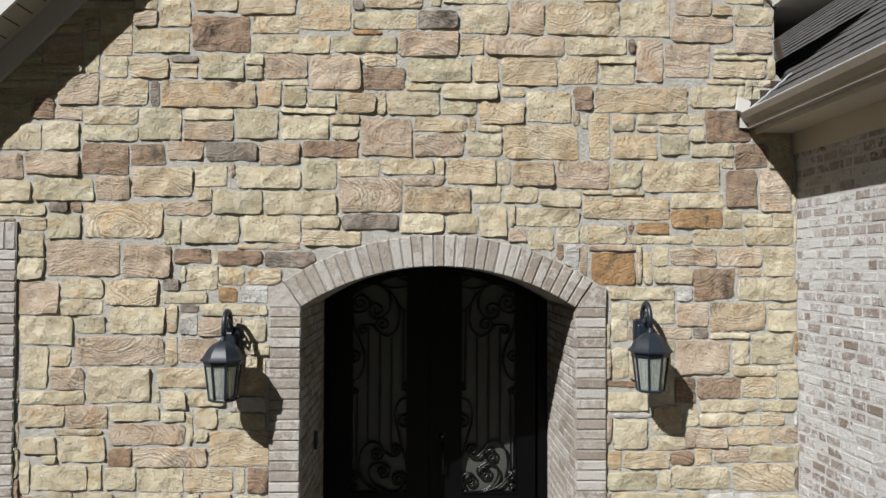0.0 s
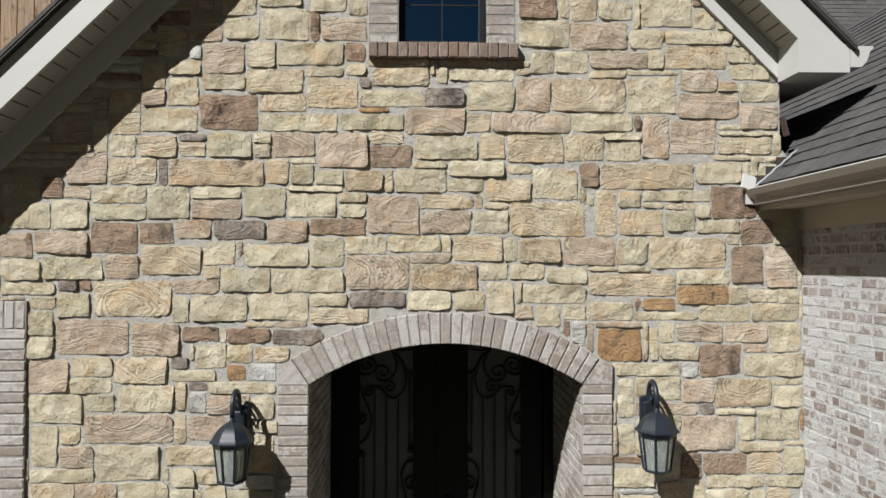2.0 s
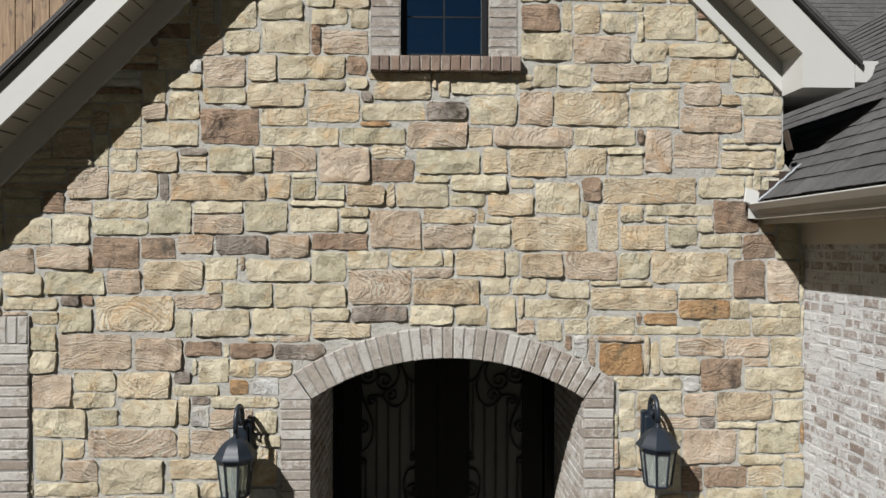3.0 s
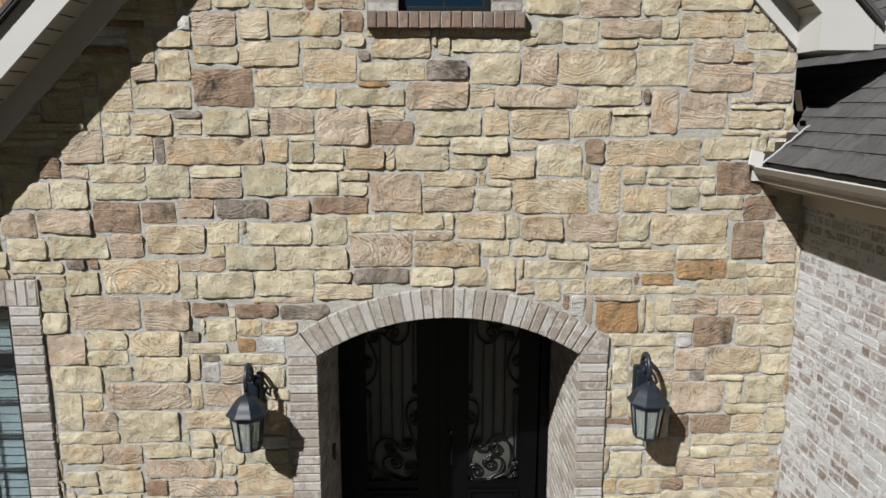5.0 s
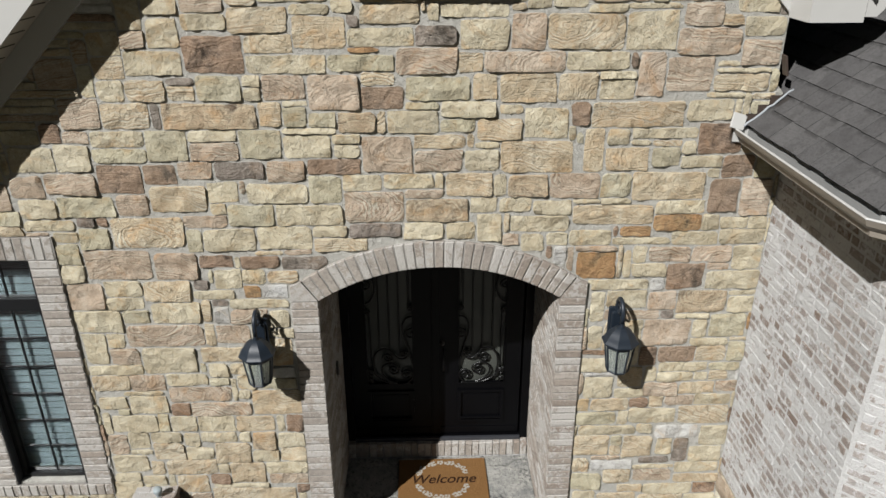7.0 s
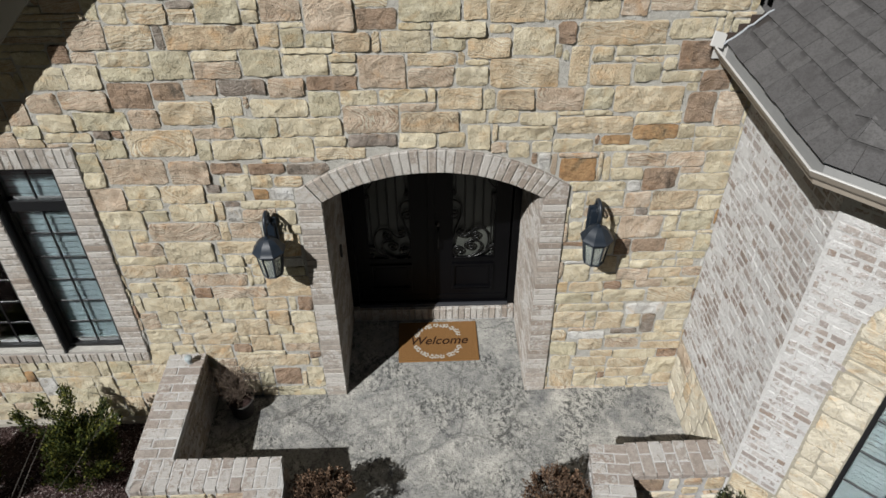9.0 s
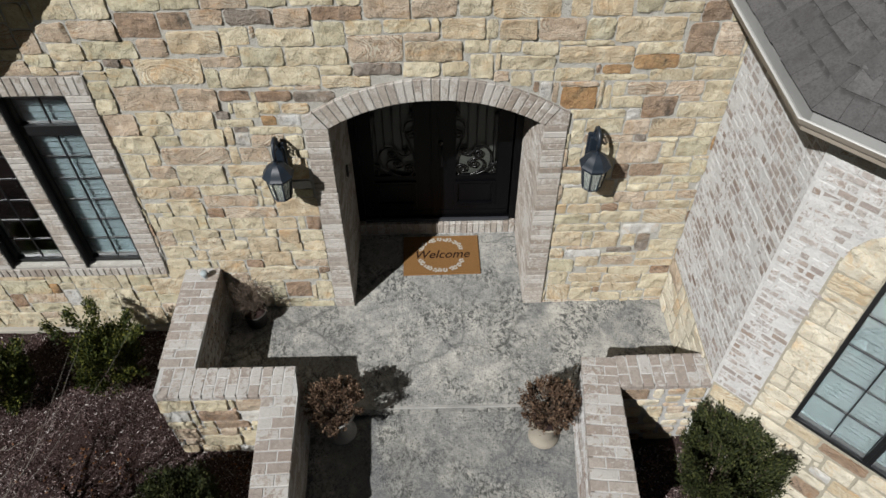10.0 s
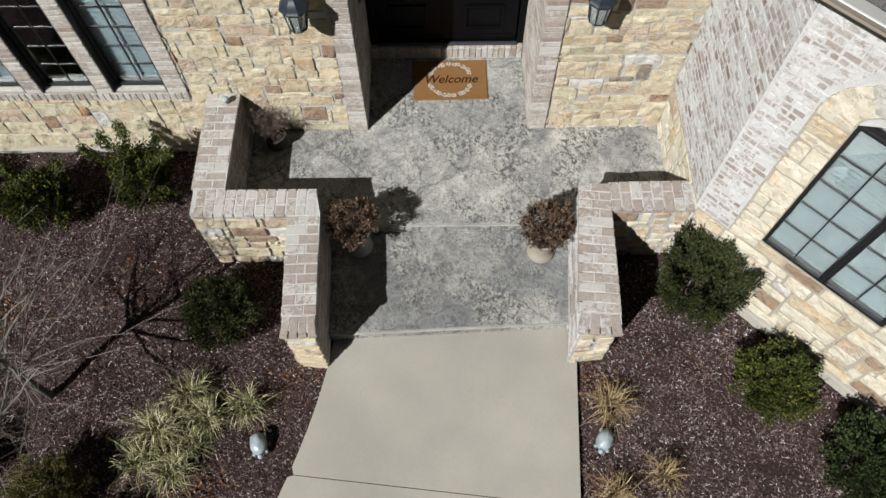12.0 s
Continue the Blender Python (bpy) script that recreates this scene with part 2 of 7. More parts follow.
def concrete_material(name, wet, tone):
    """Stamped slab: cloudy antiquing, dark blotches and veins, pale worn patches, mossy tints, hairline cracks."""
    g = Graph(name, 0.78, 0, 0.25)
    v = g.place()
    big = g.noise(v, 1.1, 5, 0.6, 0.4)
    mid = g.noise(v, 6.5, 7, 0.68, 1.1)
    fine = g.noise(v, 55, 5, 0.75)
    col = g.ramp(g.mix(0.5, big, mid), (0.34, (0.13, 0.132, 0.135)), (0.43, (0.28, 0.28, 0.272)), (0.50, (0.40, 0.396, 0.372)), (0.60, (0.57, 0.557, 0.515)))
    col = g.mix(1.0, col, (tone * 1.01, tone, tone * 0.98), "MULTIPLY")
    vein = g.node("TexNoise", Vector=v, Scale=3.4, Detail=6.0, Roughness=0.65, Distortion=1.6).outputs["Fac"]
    col = g.mix(g.ramp(vein, (0.47, 0.0), (0.495, 0.3), (0.505, 0.3), (0.53, 0.0)), col, (0.10, 0.10, 0.10))
    blot = g.ramp(g.noise(g.place(0.0, (1.0, 0.7, 1.0)), 21, 6, 0.8, 0.9), (0.50, 0.0), (0.53, 0.95))
    where = g.ramp(g.noise(v, 1.9, 5, 0.6), (0.44, 0.06), (0.56, 1.0))
    m = g.node("Math")
    m.operation = "MULTIPLY"
    g.put(m.inputs[0], blot)
    g.put(m.inputs[1], where)
    col = g.mix(m.outputs[0], col, (0.07, 0.072, 0.07))
    col = g.mix(g.ramp(g.noise(v, 2.3, 3), (0.55, 0.0), (0.75, 0.12)), col, (0.30, 0.31, 0.23))
    col = g.mix(g.ramp(fine, (0.5, 0.0), (0.75, 0.4)), col, (0.48, 0.465, 0.43))
    pale = g.node("TexNoise", Vector=v, Scale=7.0, Detail=7.0, Roughness=0.7, Distortion=2.0).outputs["Fac"]
    col = g.mix(g.ramp(pale, (0.48, 0.0), (0.496, 0.35), (0.504, 0.35), (0.52, 0.0)), col, (0.54, 0.53, 0.50))
    speck = g.ramp(g.noise(v, 42, 5, 0.7, 0.4), (0.58, 0.0), (0.61, 0.85))
    col = g.mix(speck, col, (0.06, 0.062, 0.06))
    scuff = g.ramp(g.noise(v, 15, 6, 0.75, 1.4), (0.58, 0.0), (0.64, 0.5))
    col = g.mix(scuff, col, (0.54, 0.53, 0.49))
    crack = g.node("TexVoronoi", Vector=g.node("VectorMath").outputs[0], Scale=0.62)
    crack.feature = "DISTANCE_TO_EDGE"
    wob = crack.inputs["Vector"].links[0].from_node
    wob.operation = "MULTIPLY_ADD"
    g.put(wob.inputs[0], g.node("TexNoise", Vector=v, Scale=4.0, Detail=4.0).outputs["Color"])
    wob.inputs[1].default_value = (0.22, 0.22, 0.22)
    g.put(wob.inputs[2], v)
    line = g.ramp(crack.outputs["Distance"], (0.0, 0.55), (0.010, 0.0))
    col = g.mix(line, col, (0.07, 0.07, 0.065))
    damp = g.ramp(g.noise(v, 1.35, 5, 0.65, 0.7), (0.56 - wet, 0.0), (0.72 - wet, 0.6))
    col = g.mix(damp, col, (0.15, 0.155, 0.165))
    g.bump(g.mix(0.35, g.noise(v, 14, 6, 0.75, 0.6), fine), 1.0, 0.022)
    return g.done(col, g.ramp(mid, (0.3, 0.6), (0.7, 0.9)))


def plain_material(name, base, rough=0.6, grain=30.0, amount=0.15, bump=0.15, metal=0.0, spec=0.4, scatter=0.0, big=1.5):
    g = Graph(name, rough, metal, spec)
    v = g.place(scatter)
    n = g.noise(v, grain, 5, 0.65)
    l = g.noise(v, big, 4)
    dark = tuple(c * (1 - amount) for c in base)
    col = g.mix(g.ramp(l, (0.3, 0.0), (0.7, 1.0)), dark, base)
    col = g.mix(g.ramp(n, (0.45, 0.0), (0.75, amount)), col, tuple(c * 0.55 for c in base))
    g.bump(n, bump, 0.004)
    return g.done(col)


slab_stamped = concrete_material("stamped_concrete", 0.03, 1.18)
slab_damp = concrete_material("stamped_concrete_damp", 0.14, 1.04)
slab_walk = plain_material("broom_concrete", (0.45, 0.425, 0.37), 0.85, 45, 0.2, 0.4, spec=0.2, big=1.2)
white_paint = plain_material("white_trim_paint", (0.72, 0.71, 0.68), 0.55, 8, 0.06, 0.05)
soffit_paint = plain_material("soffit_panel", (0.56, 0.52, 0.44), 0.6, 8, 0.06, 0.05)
wing_trim = plain_material("cream_trim_paint", (0.74, 0.66, 0.53), 0.55, 8, 0.08, 0.05)
gutter_inside = plain_material("gutter_inside", (0.42, 0.42, 0.41), 0.5, 14, 0.2, 0.05)
gutter_paint = plain_material("gutter_enamel", (0.40, 0.35, 0.29), 0.4, 14, 0.18, 0.05, spec=0.5)
dark_edge = plain_material("drip_edge", (0.05, 0.042, 0.038), 0.7)
frame_black = plain_material("black_frame", (0.018, 0.019, 0.021), 0.38, 20, 0.2, 0.05)
iron_black = plain_material("wrought_iron", (0.005, 0.005, 0.0055), 0.36, 40, 0.3, 0.1, spec=0.3)
lantern_metal = plain_material("lantern_powder_coat", (0.018, 0.028, 0.043), 0.42, 60, 0.3, 0.15)
door_paint = plain_material("door_paint", (0.004, 0.004, 0.005), 0.36, 25, 0.3, 0.05, spec=0.1)
# Near-black colour makes the rooms look unlit; unseen closing walls share it.
dark_closing_wall = plain_material("dark_closing_wall", (0.10, 0.095, 0.09), 0.9)
blind_white = plain_material("blind_slat", (0.46, 0.53, 0.55), 0.6)
blind_bright = plain_material("bay_blind_slat", (0.54, 0.58, 0.58), 0.6)
bulb_white = plain_material("candle_sleeve", (0.55, 0.52, 0.46), 0.5)
flashing_metal = plain_material("step_flashing", (0.11, 0.08, 0.065), 0.5, 20, 0.3, 0.1, spec=0.4)
sealant = plain_material("flashing_sealant", (0.62, 0.66, 0.70), 0.6, 20, 0.4, 0.2)
worn_edge = plain_material("worn_slab_edge", (0.44, 0.43, 0.40), 0.8, 30, 0.3, 0.4, big=5)
footing = plain_material("footing_concrete", (0.52, 0.49, 0.42), 0.9, 50, 0.2, 0.3)
urn_stone = plain_material("urn_cast_stone", (0.38, 0.34, 0.275), 0.8, 40, 0.25, 0.3)
white_urn = plain_material("urn_rim_white", (0.55, 0.53, 0.50), 0.8, 40, 0.2, 0.3)
ornament = plain_material("ornament_glaze", (0.42, 0.50, 0.53), 0.35, 30, 0.35, 0.1, big=12)
bark = plain_material("grey_bark", (0.23, 0.20, 0.175), 0.9, 50, 0.35, 0.5, big=6)
trunk_bark = plain_material("trunk_bark", (0.13, 0.115, 0.105), 0.9, 40, 0.45, 0.6, big=8)
pot_dark = plain_material("pot_dark", (0.045, 0.04, 0.036), 0.85, 30, 0.2, 0.2)
dry_twig = plain_material("dry_twig", (0.16, 0.115, 0.085), 0.9, 60, 0.3, 0.3)
sensor_black = plain_material("sensor_black", (0.03, 0.03, 0.03), 0.5)


def glass_material(name, tint=(0.48, 0.545, 0.56)):
    g = Graph(name, 0.0, 0, 0.5)
    g.p.inputs["Transmission Weight"].default_value = 1.0
    g.p.inputs["IOR"].default_value = 2.1
    return g.done((*tint, 1))


window_glass = glass_material("window_glass")
# Blue tint and high IOR put a strong sky reflection into the gable panes.
sky_tint_glass = glass_material("sky_tint_window_glass", (0.30, 0.40, 0.50))
sky_tint_glass.node_tree.nodes["Principled BSDF"].inputs["IOR"].default_value = 12.0
sky_tint_glass.node_tree.nodes["Principled BSDF"].inputs["Specular Tint"].default_value = (0.3, 0.65, 1.0, 1)
lantern_glass = Graph("seeded_glass", 0.12, 0, 0.5)
lantern_glass.p.inputs["Transmission Weight"].default_value = 0.8
lantern_glass = lantern_glass.done((0.62, 0.67, 0.63, 1))
# Flat grey base stands in for the surroundings reflected in the door panes.
door_glass = plain_material("door_glass_reflection_grey", (0.10, 0.106, 0.094), 0.25, 90, 0.2, 0.3, spec=0.3)


def leaf_material(name, a, b, c, gloss=0.5):
    g = Graph(name, gloss + 0.2, 0, 0.2)
    col = g.ramp(g.random(True), (0.0, a), (0.5, b), (1.0, c))
    g.p.inputs["Subsurface Weight"].default_value = 0.0
    return g.done(col)


leaf_dark = leaf_material("leaf_dark", (0.016, 0.027, 0.008), (0.032, 0.050, 0.013), (0.062, 0.082, 0.020))
leaf_bright = leaf_material("leaf_bright", (0.018, 0.030, 0.006), (0.045, 0.064, 0.011), (0.19, 0.19, 0.03))
leaf_yew = leaf_material("leaf_yew", (0.015, 0.022, 0.007), (0.033, 0.044, 0.012), (0.08, 0.088, 0.022))
leaf_gold = leaf_material("leaf_gold", (0.07, 0.075, 0.02), (0.14, 0.13, 0.035), (0.20, 0.17, 0.05))
leaf_dead = leaf_material("leaf_dead", (0.055, 0.03, 0.018), (0.14, 0.082, 0.05), (0.27, 0.18, 0.12), 0.75)
blade_dry = leaf_material("blade_straw", (0.20, 0.13, 0.06), (0.36, 0.26, 0.13), (0.50, 0.40, 0.24), 0.6)
blade_mat = leaf_material("blade_variegated", (0.05, 0.065, 0.022), (0.27, 0.27, 0.11), (0.78, 0.71, 0.46), 0.6)
chip_graph = Graph("mulch_chip", 0.95, 0, 0.1)
chip_mat = chip_graph.done(chip_graph.ramp(chip_graph.random(True), (0.0, (0.02, 0.012, 0.012)), (0.45, (0.10, 0.062, 0.058)), (0.76, (0.235, 0.17, 0.16)), (0.92, (0.36, 0.295, 0.285)), (1.0, (0.82, 0.77, 0.75))))


def mulch_material():
    g = Graph("mulch", 0.95, 0, 0.1)
    v = g.place()
    n = g.noise(v, 38, 6, 0.75, 0.6)
    b = g.noise(v, 2.2, 4)
    col = g.ramp(n, (0.32, (0.014, 0.009, 0.009)), (0.48, (0.066, 0.042, 0.039)), (0.62, (0.12, 0.085, 0.078)), (0.74, (0.30, 0.245, 0.225)))
    col = g.mix(g.ramp(b, (0.38, 0.0), (0.62, 0.6)), col, (0.038, 0.021, 0.017))
    g.bump(n, 0.9, 0.03)
    return g.done(col)


def lawn_material():
    g = Graph("winter_lawn", 0.95, 0, 0.1)
    v = g.place()
    col = g.ramp(g.noise(v, 3, 6, 0.7), (0.3, (0.09, 0.085, 0.04)), (0.7, (0.17, 0.15, 0.075)))
    g.bump(g.noise(v, 60, 4), 0.8, 0.03)
    return g.done(col)


def shingle_material():
    """Granule-coated asphalt: a tone for each tab, coarse and fine grit, darker blended patches."""
    g = Graph("asphalt_shingle", 0.92, 0, 0.2)
    v = g.place(9.0)
    n = g.node("Math")
    g.put(n.inputs[0], g.random())
    g.put(n.inputs[1], g.random(True))
    f = g.node("Math")
    f.operation = "FRACT"
    g.put(f.inputs[0], n.outputs[0])
    col = g.ramp(f.outputs[0], (0.0, (0.108, 0.104, 0.105)), (0.5, (0.128, 0.124, 0.124)), (1.0, (0.155, 0.150, 0.149)))
    grit = g.noise(v, 240, 3, 0.8)
    coarse = g.noise(v, 70, 5, 0.8)
    col = g.mix(g.ramp(grit, (0.35, 0.0), (0.75, 0.5)), col, (0.17, 0.165, 0.164))
    col = g.mix(g.ramp(coarse, (0.46, 0.0), (0.62, 0.5)), col, (0.05, 0.048, 0.047))
    col = g.mix(g.ramp(g.noise(v, 11, 4), (0.5, 0.0), (0.62, 0.35)), col, (0.065, 0.063, 0.061))
    local = g.node("SeparateXYZ", Vector=g.node("TexCoord").outputs["Object"])
    band = g.ramp(local.outputs["Y"], (0.0, 0.0), (0.035, 0.0), (0.055, 0.75), (0.09, 0.75), (0.11, 0.0))
    tint = g.node("Math")
    tint.operation = "MULTIPLY"
    g.put(tint.inputs[0], band)
    g.put(tint.inputs[1], g.ramp(g.noise(v, 8, 4, 0.6), (0.46, 0.0), (0.52, 1.0)))
    col = g.mix(tint.outputs[0], col, (0.055, 0.053, 0.052))
    g.bump(g.mix(0.5, grit, coarse), 0.7, 0.006)
    return g.done(col)


def cedar_material():
    g = Graph("cedar_board", 0.6, 0, 0.3)
    v = g.place(5.0, (22, 22, 1.6))
    col = g.ramp(g.noise(v, 2.0, 5, 0.6, 0.5), (0.3, (0.20, 0.115, 0.06)), (0.55, (0.40, 0.26, 0.145)), (0.8, (0.58, 0.42, 0.26)))
    knots = g.ramp(g.noise(g.place(5.0, (6, 6, 3)), 2.0, 2), (0.60, 0.0), (0.70, 0.85))
    return g.done(g.mix(knots, col, (0.06, 0.03, 0.015)))


def mat_fibre(name, base):
    g = Graph(name, 0.95, 0, 0.1)
    v = g.place()
    f = g.noise(v, 400, 3, 0.8)
    b = g.noise(v, 6, 3)
    col = g.ramp(f, (0.3, tuple(c * 0.5 for c in base)), (0.7, base))
    col = g.mix(g.ramp(b, (0.35, 0.0), (0.7, 0.3)), col, tuple(c * 0.7 for c in base))
    g.bump(f, 0.8, 0.006)
    return g.done(col)


mulch = mulch_material()
lawn = lawn_material()
shingle = shingle_material()
cedar = cedar_material()
coir = mat_fibre("coir", (0.38, 0.20, 0.075))
coir_white = mat_fibre("coir_white_dye", (0.72, 0.68, 0.60))
coir_brown = mat_fibre("coir_dark_dye", (0.05, 0.022, 0.012))


# ---- geometry helpers ----
def part(name, bm, material, parent=None, label="", smooth=False):
    """Link a bmesh as one mesh object under a thing, or at top level."""
    me = bpy.data.meshes.new(name)
    bm.to_mesh(me)
    bm.free()
    return link(name, me, material, parent, label, smooth)


def link(name, me, material, parent=None, label="", smooth=False):
    if material is not None and not me.materials:
        me.materials.append(material)
    if smooth:
        me.polygons.foreach_set("use_smooth", [True] * len(me.polygons))
    ob = new(name, me)
    ob.parent = parent
    if label:
        ob["label"] = label
    return ob


def thing(name, label, category, at=(0, 0, 0), rz=0.0, group="", kind=""):
    ob = new(name)
    ob.empty_display_size = 0.1
    ob.matrix_basis = pose(*at, 0, 0, rz)
    return tagged(ob, label, category, group, kind)


def box(bm, x0, x1, y0, y1, z0, z1, bevel=0.0):
    r = bmesh.ops.create_cube(bm, size=1.0)["verts"]
    for v in r:
        v.co = Vector(((x0 + x1) / 2 + v.co.x * (x1 - x0), (y0 + y1) / 2 + v.co.y * (y1 - y0), (z0 + z1) / 2 + v.co.z * (z1 - z0)))
    if bevel:
        edges = list({ed for v in r for ed in v.link_edges})
        bmesh.ops.bevel(bm, geom=edges, offset=bevel, segments=2, affect="EDGES", profile=0.5)
    return bm


def boxed(*dims, bevel=0.0):
    return box(bmesh.new(), *dims, bevel)


def prism(loops, y0, y1, m=None):
    """A slab between y0 and y1 whose outline in x and z is loops[0], with the other loops cut out as holes."""
    cu = bpy.data.curves.new("outline", "CURVE")
    cu.dimensions, cu.fill_mode = "2D", "BOTH"
    for pts in loops:
        sp = cu.splines.new("POLY")
        sp.points.add(len(pts) - 1)
        for p, (x, z) in zip(sp.points, pts):
            p.co = (x, z, 0, 1)
        sp.use_cyclic_u = True
    cu.extrude = (y1 - y0) / 2
    tmp = bpy.data.objects.new("outline", cu)
    scene.collection.objects.link(tmp)
    bpy.context.view_layer.update()
    me = bpy.data.meshes.new_from_object(tmp.evaluated_get(bpy.context.evaluated_depsgraph_get()))
    bpy.data.objects.remove(tmp)
    bpy.data.curves.remove(cu)
    turn = Matrix(((1, 0, 0, 0), (0, 0, -1, (y0 + y1) / 2), (0, 1, 0, 0), (0, 0, 0, 1)))
    me.transform(m @ turn if m else turn)
    me.materials.clear()
    me.polygons.foreach_set("use_smooth", [False] * len(me.polygons))
    return me


def slab(pts, z0, z1):
    """A flat slab with the outline pts in x and y."""
    bm = bmesh.new()
    low = [bm.verts.new((x, y, z0)) for x, y in pts]
    top = [bm.verts.new((x, y, z1)) for x, y in pts]
    bm.faces.new(top)
    bm.faces.new(low[::-1])
    for i in range(len(pts)):
        j = (i + 1) % len(pts)
        bm.faces.new((low[i], low[j], top[j], top[i]))
    bmesh.ops.recalc_face_normals(bm, faces=bm.faces)
    return bm


def tube(bm, pts, radius, sides=6, closed=False, taper=None):
    """A round bar along pts; taper gives the radius at its far end."""
    pts = [Vector(p) for p in pts]
    n = len(pts)
    rings = []
    ref = Vector((0.31, 0.17, 0.93)).normalized()
    for i, p in enumerate(pts):
        a, b = (pts[i - 1], pts[(i + 1) % n]) if closed else (pts[max(i - 1, 0)], pts[min(i + 1, n - 1)])
        d = (b - a).normalized()
        u = d.cross(ref)
        if u.length < 1e-3:
            u = d.cross(Vector((1, 0, 0)))
        u.normalize()
        w = d.cross(u)
        r = radius if taper is None else radius + (taper - radius) * i / max(n - 1, 1)
        rings.append([bm.verts.new(p + (u * math.cos(k * math.tau / sides) + w * math.sin(k * math.tau / sides)) * r) for k in range(sides)])
    for i in range(n if closed else n - 1):
        r0, r1 = rings[i], rings[(i + 1) % n]
        for k in range(sides):
            bm.faces.new((r0[k], r0[(k + 1) % sides], r1[(k + 1) % sides], r1[k]))
    if not closed:
        bm.faces.new(rings[0][::-1])
        bm.faces.new(rings[-1])
    return bm


def lathe(bm, profile, sides=24, close=True):
    """A turned body about z from (radius, height) pairs."""
    rings = [[bm.verts.new((r * math.cos(k * math.tau / sides), r * math.sin(k * math.tau / sides), z)) for k in range(sides)] for r, z in profile]
    for r0, r1 in zip(rings, rings[1:]):
        for k in range(sides):
            bm.faces.new((r0[k], r0[(k + 1) % sides], r1[(k + 1) % sides], r1[k]))
    if close:
        bm.faces.new(rings[0][::-1])
        bm.faces.new(rings[-1])
    return bm


def wall_axes(origin, u, w):
    """Axes of a wall: u along it, v up (or across), w out of its face."""
    u, w = Vector(u).normalized(), Vector(w).normalized()
    v = w.cross(u)
    m = Matrix((u, v, w)).transposed().to_4x4()
    m.translation = origin
    return m


# ---- bricks ----
rb = random.Random(5)
BRICKS = {}


def brick_mesh(l, h, d, material):
    key = (round(l, 3), round(h, 3), round(d, 3), material.name, rb.randrange(4))
    if key not in BRICKS:
        me = bpy.data.meshes.new("brick")
        j = lambda s: rb.uniform(-s, s)
        c = 0.006
        vs = []
        for inset, w in ((0, -d), (0, -c), (c, 0)):
            for sx, sy in ((-1, -1), (1, -1), (1, 1), (-1, 1)):
                vs.append((sx * (l / 2 - inset) + j(0.0025), sy * (h / 2 - inset) + j(0.002), w + (j(0.0025) if w == 0 else 0)))
        fs = [(8, 9, 10, 11)]
        for a in (0, 4):
            for k in range(4):
                q = (k + 1) % 4
                fs.append((a + k, a + q, a + 4 + q, a + 4 + k))
        me.from_pydata(vs, [], fs)
        me.materials.append(material)
        BRICKS[key] = me
    return BRICKS[key]


def lay(parent, m, u, v, l, h, d, material, proud=0.0, turn=0.0, name="brick"):
    ob = new(name, brick_mesh(l, h, d, material))
    ob.parent = parent
    ob.matrix_basis = m @ pose(u, v, proud + rb.uniform(-0.002, 0.002), 0, 0, turn + rb.uniform(-0.25, 0.25))
    return ob


COURSE, JOINT = 0.069, 0.008


def brick_field(parent, m, u0, u1, v0, v1, material, length=0.205, skip=None, depth=0.03, near=None, joint=JOINT):
    """Running bond between u0 and u1, v0 and v1, of uneven lengths; past 300 bricks the rest are joined, those with the highest near() last."""
    spots = []
    rows = int(round((v1 - v0) / COURSE))
    step = (v1 - v0) / rows
    for r in range(rows):
        v = v0 + (r + 0.5) * step
        a = u0 - (0.0 if r % 2 else length / 2)
        while a < u1 - 0.02:
            b = min(a + length * rb.choice((1, 1, 1, 0.8, 0.55) if length < 0.2 else (1,)), u1)
            if b > u1 - 0.04:
                b = u1
            lo = max(a, u0)
            if b - lo > 0.03 and not (skip and skip((lo + b) / 2, v)):
                spots.append(((lo + b) / 2, v, b - lo - joint))
            a = b
    if near:
        spots.sort(key=lambda p: near(p[0], p[1]))
    vs, fs = [], []
    for k, (u, v, l) in enumerate(spots):
        if k < 300:
            lay(parent, m, u, v, l, step - joint, depth, material)
            continue
        me = brick_mesh(l, step - joint, depth, material)
        q = len(vs)
        lift = rb.uniform(-0.002, 0.002)
        vs += [tuple(p.co + Vector((u, v, lift))) for p in me.vertices]
        fs += [tuple(n + q for n in f.vertices) for f in me.polygons]
    if vs:
        me = bpy.data.meshes.new("brickwork")
        me.from_pydata(vs, [], fs)
        ob = link("brickwork", me, material, parent)
        ob.matrix_basis = m
        tagged(ob, kind="stuff")
    return len(spots)


# ---- rubble stones ----
rs = random.Random(11)
KINDS = ["buff"] * 40 + ["olive"] * 15 + ["gold"] * 16 + ["rose"] * 15 + ["brown"] * 6 + ["grey"] * 3 + ["rust"] * 2 + ["pale"] * 3


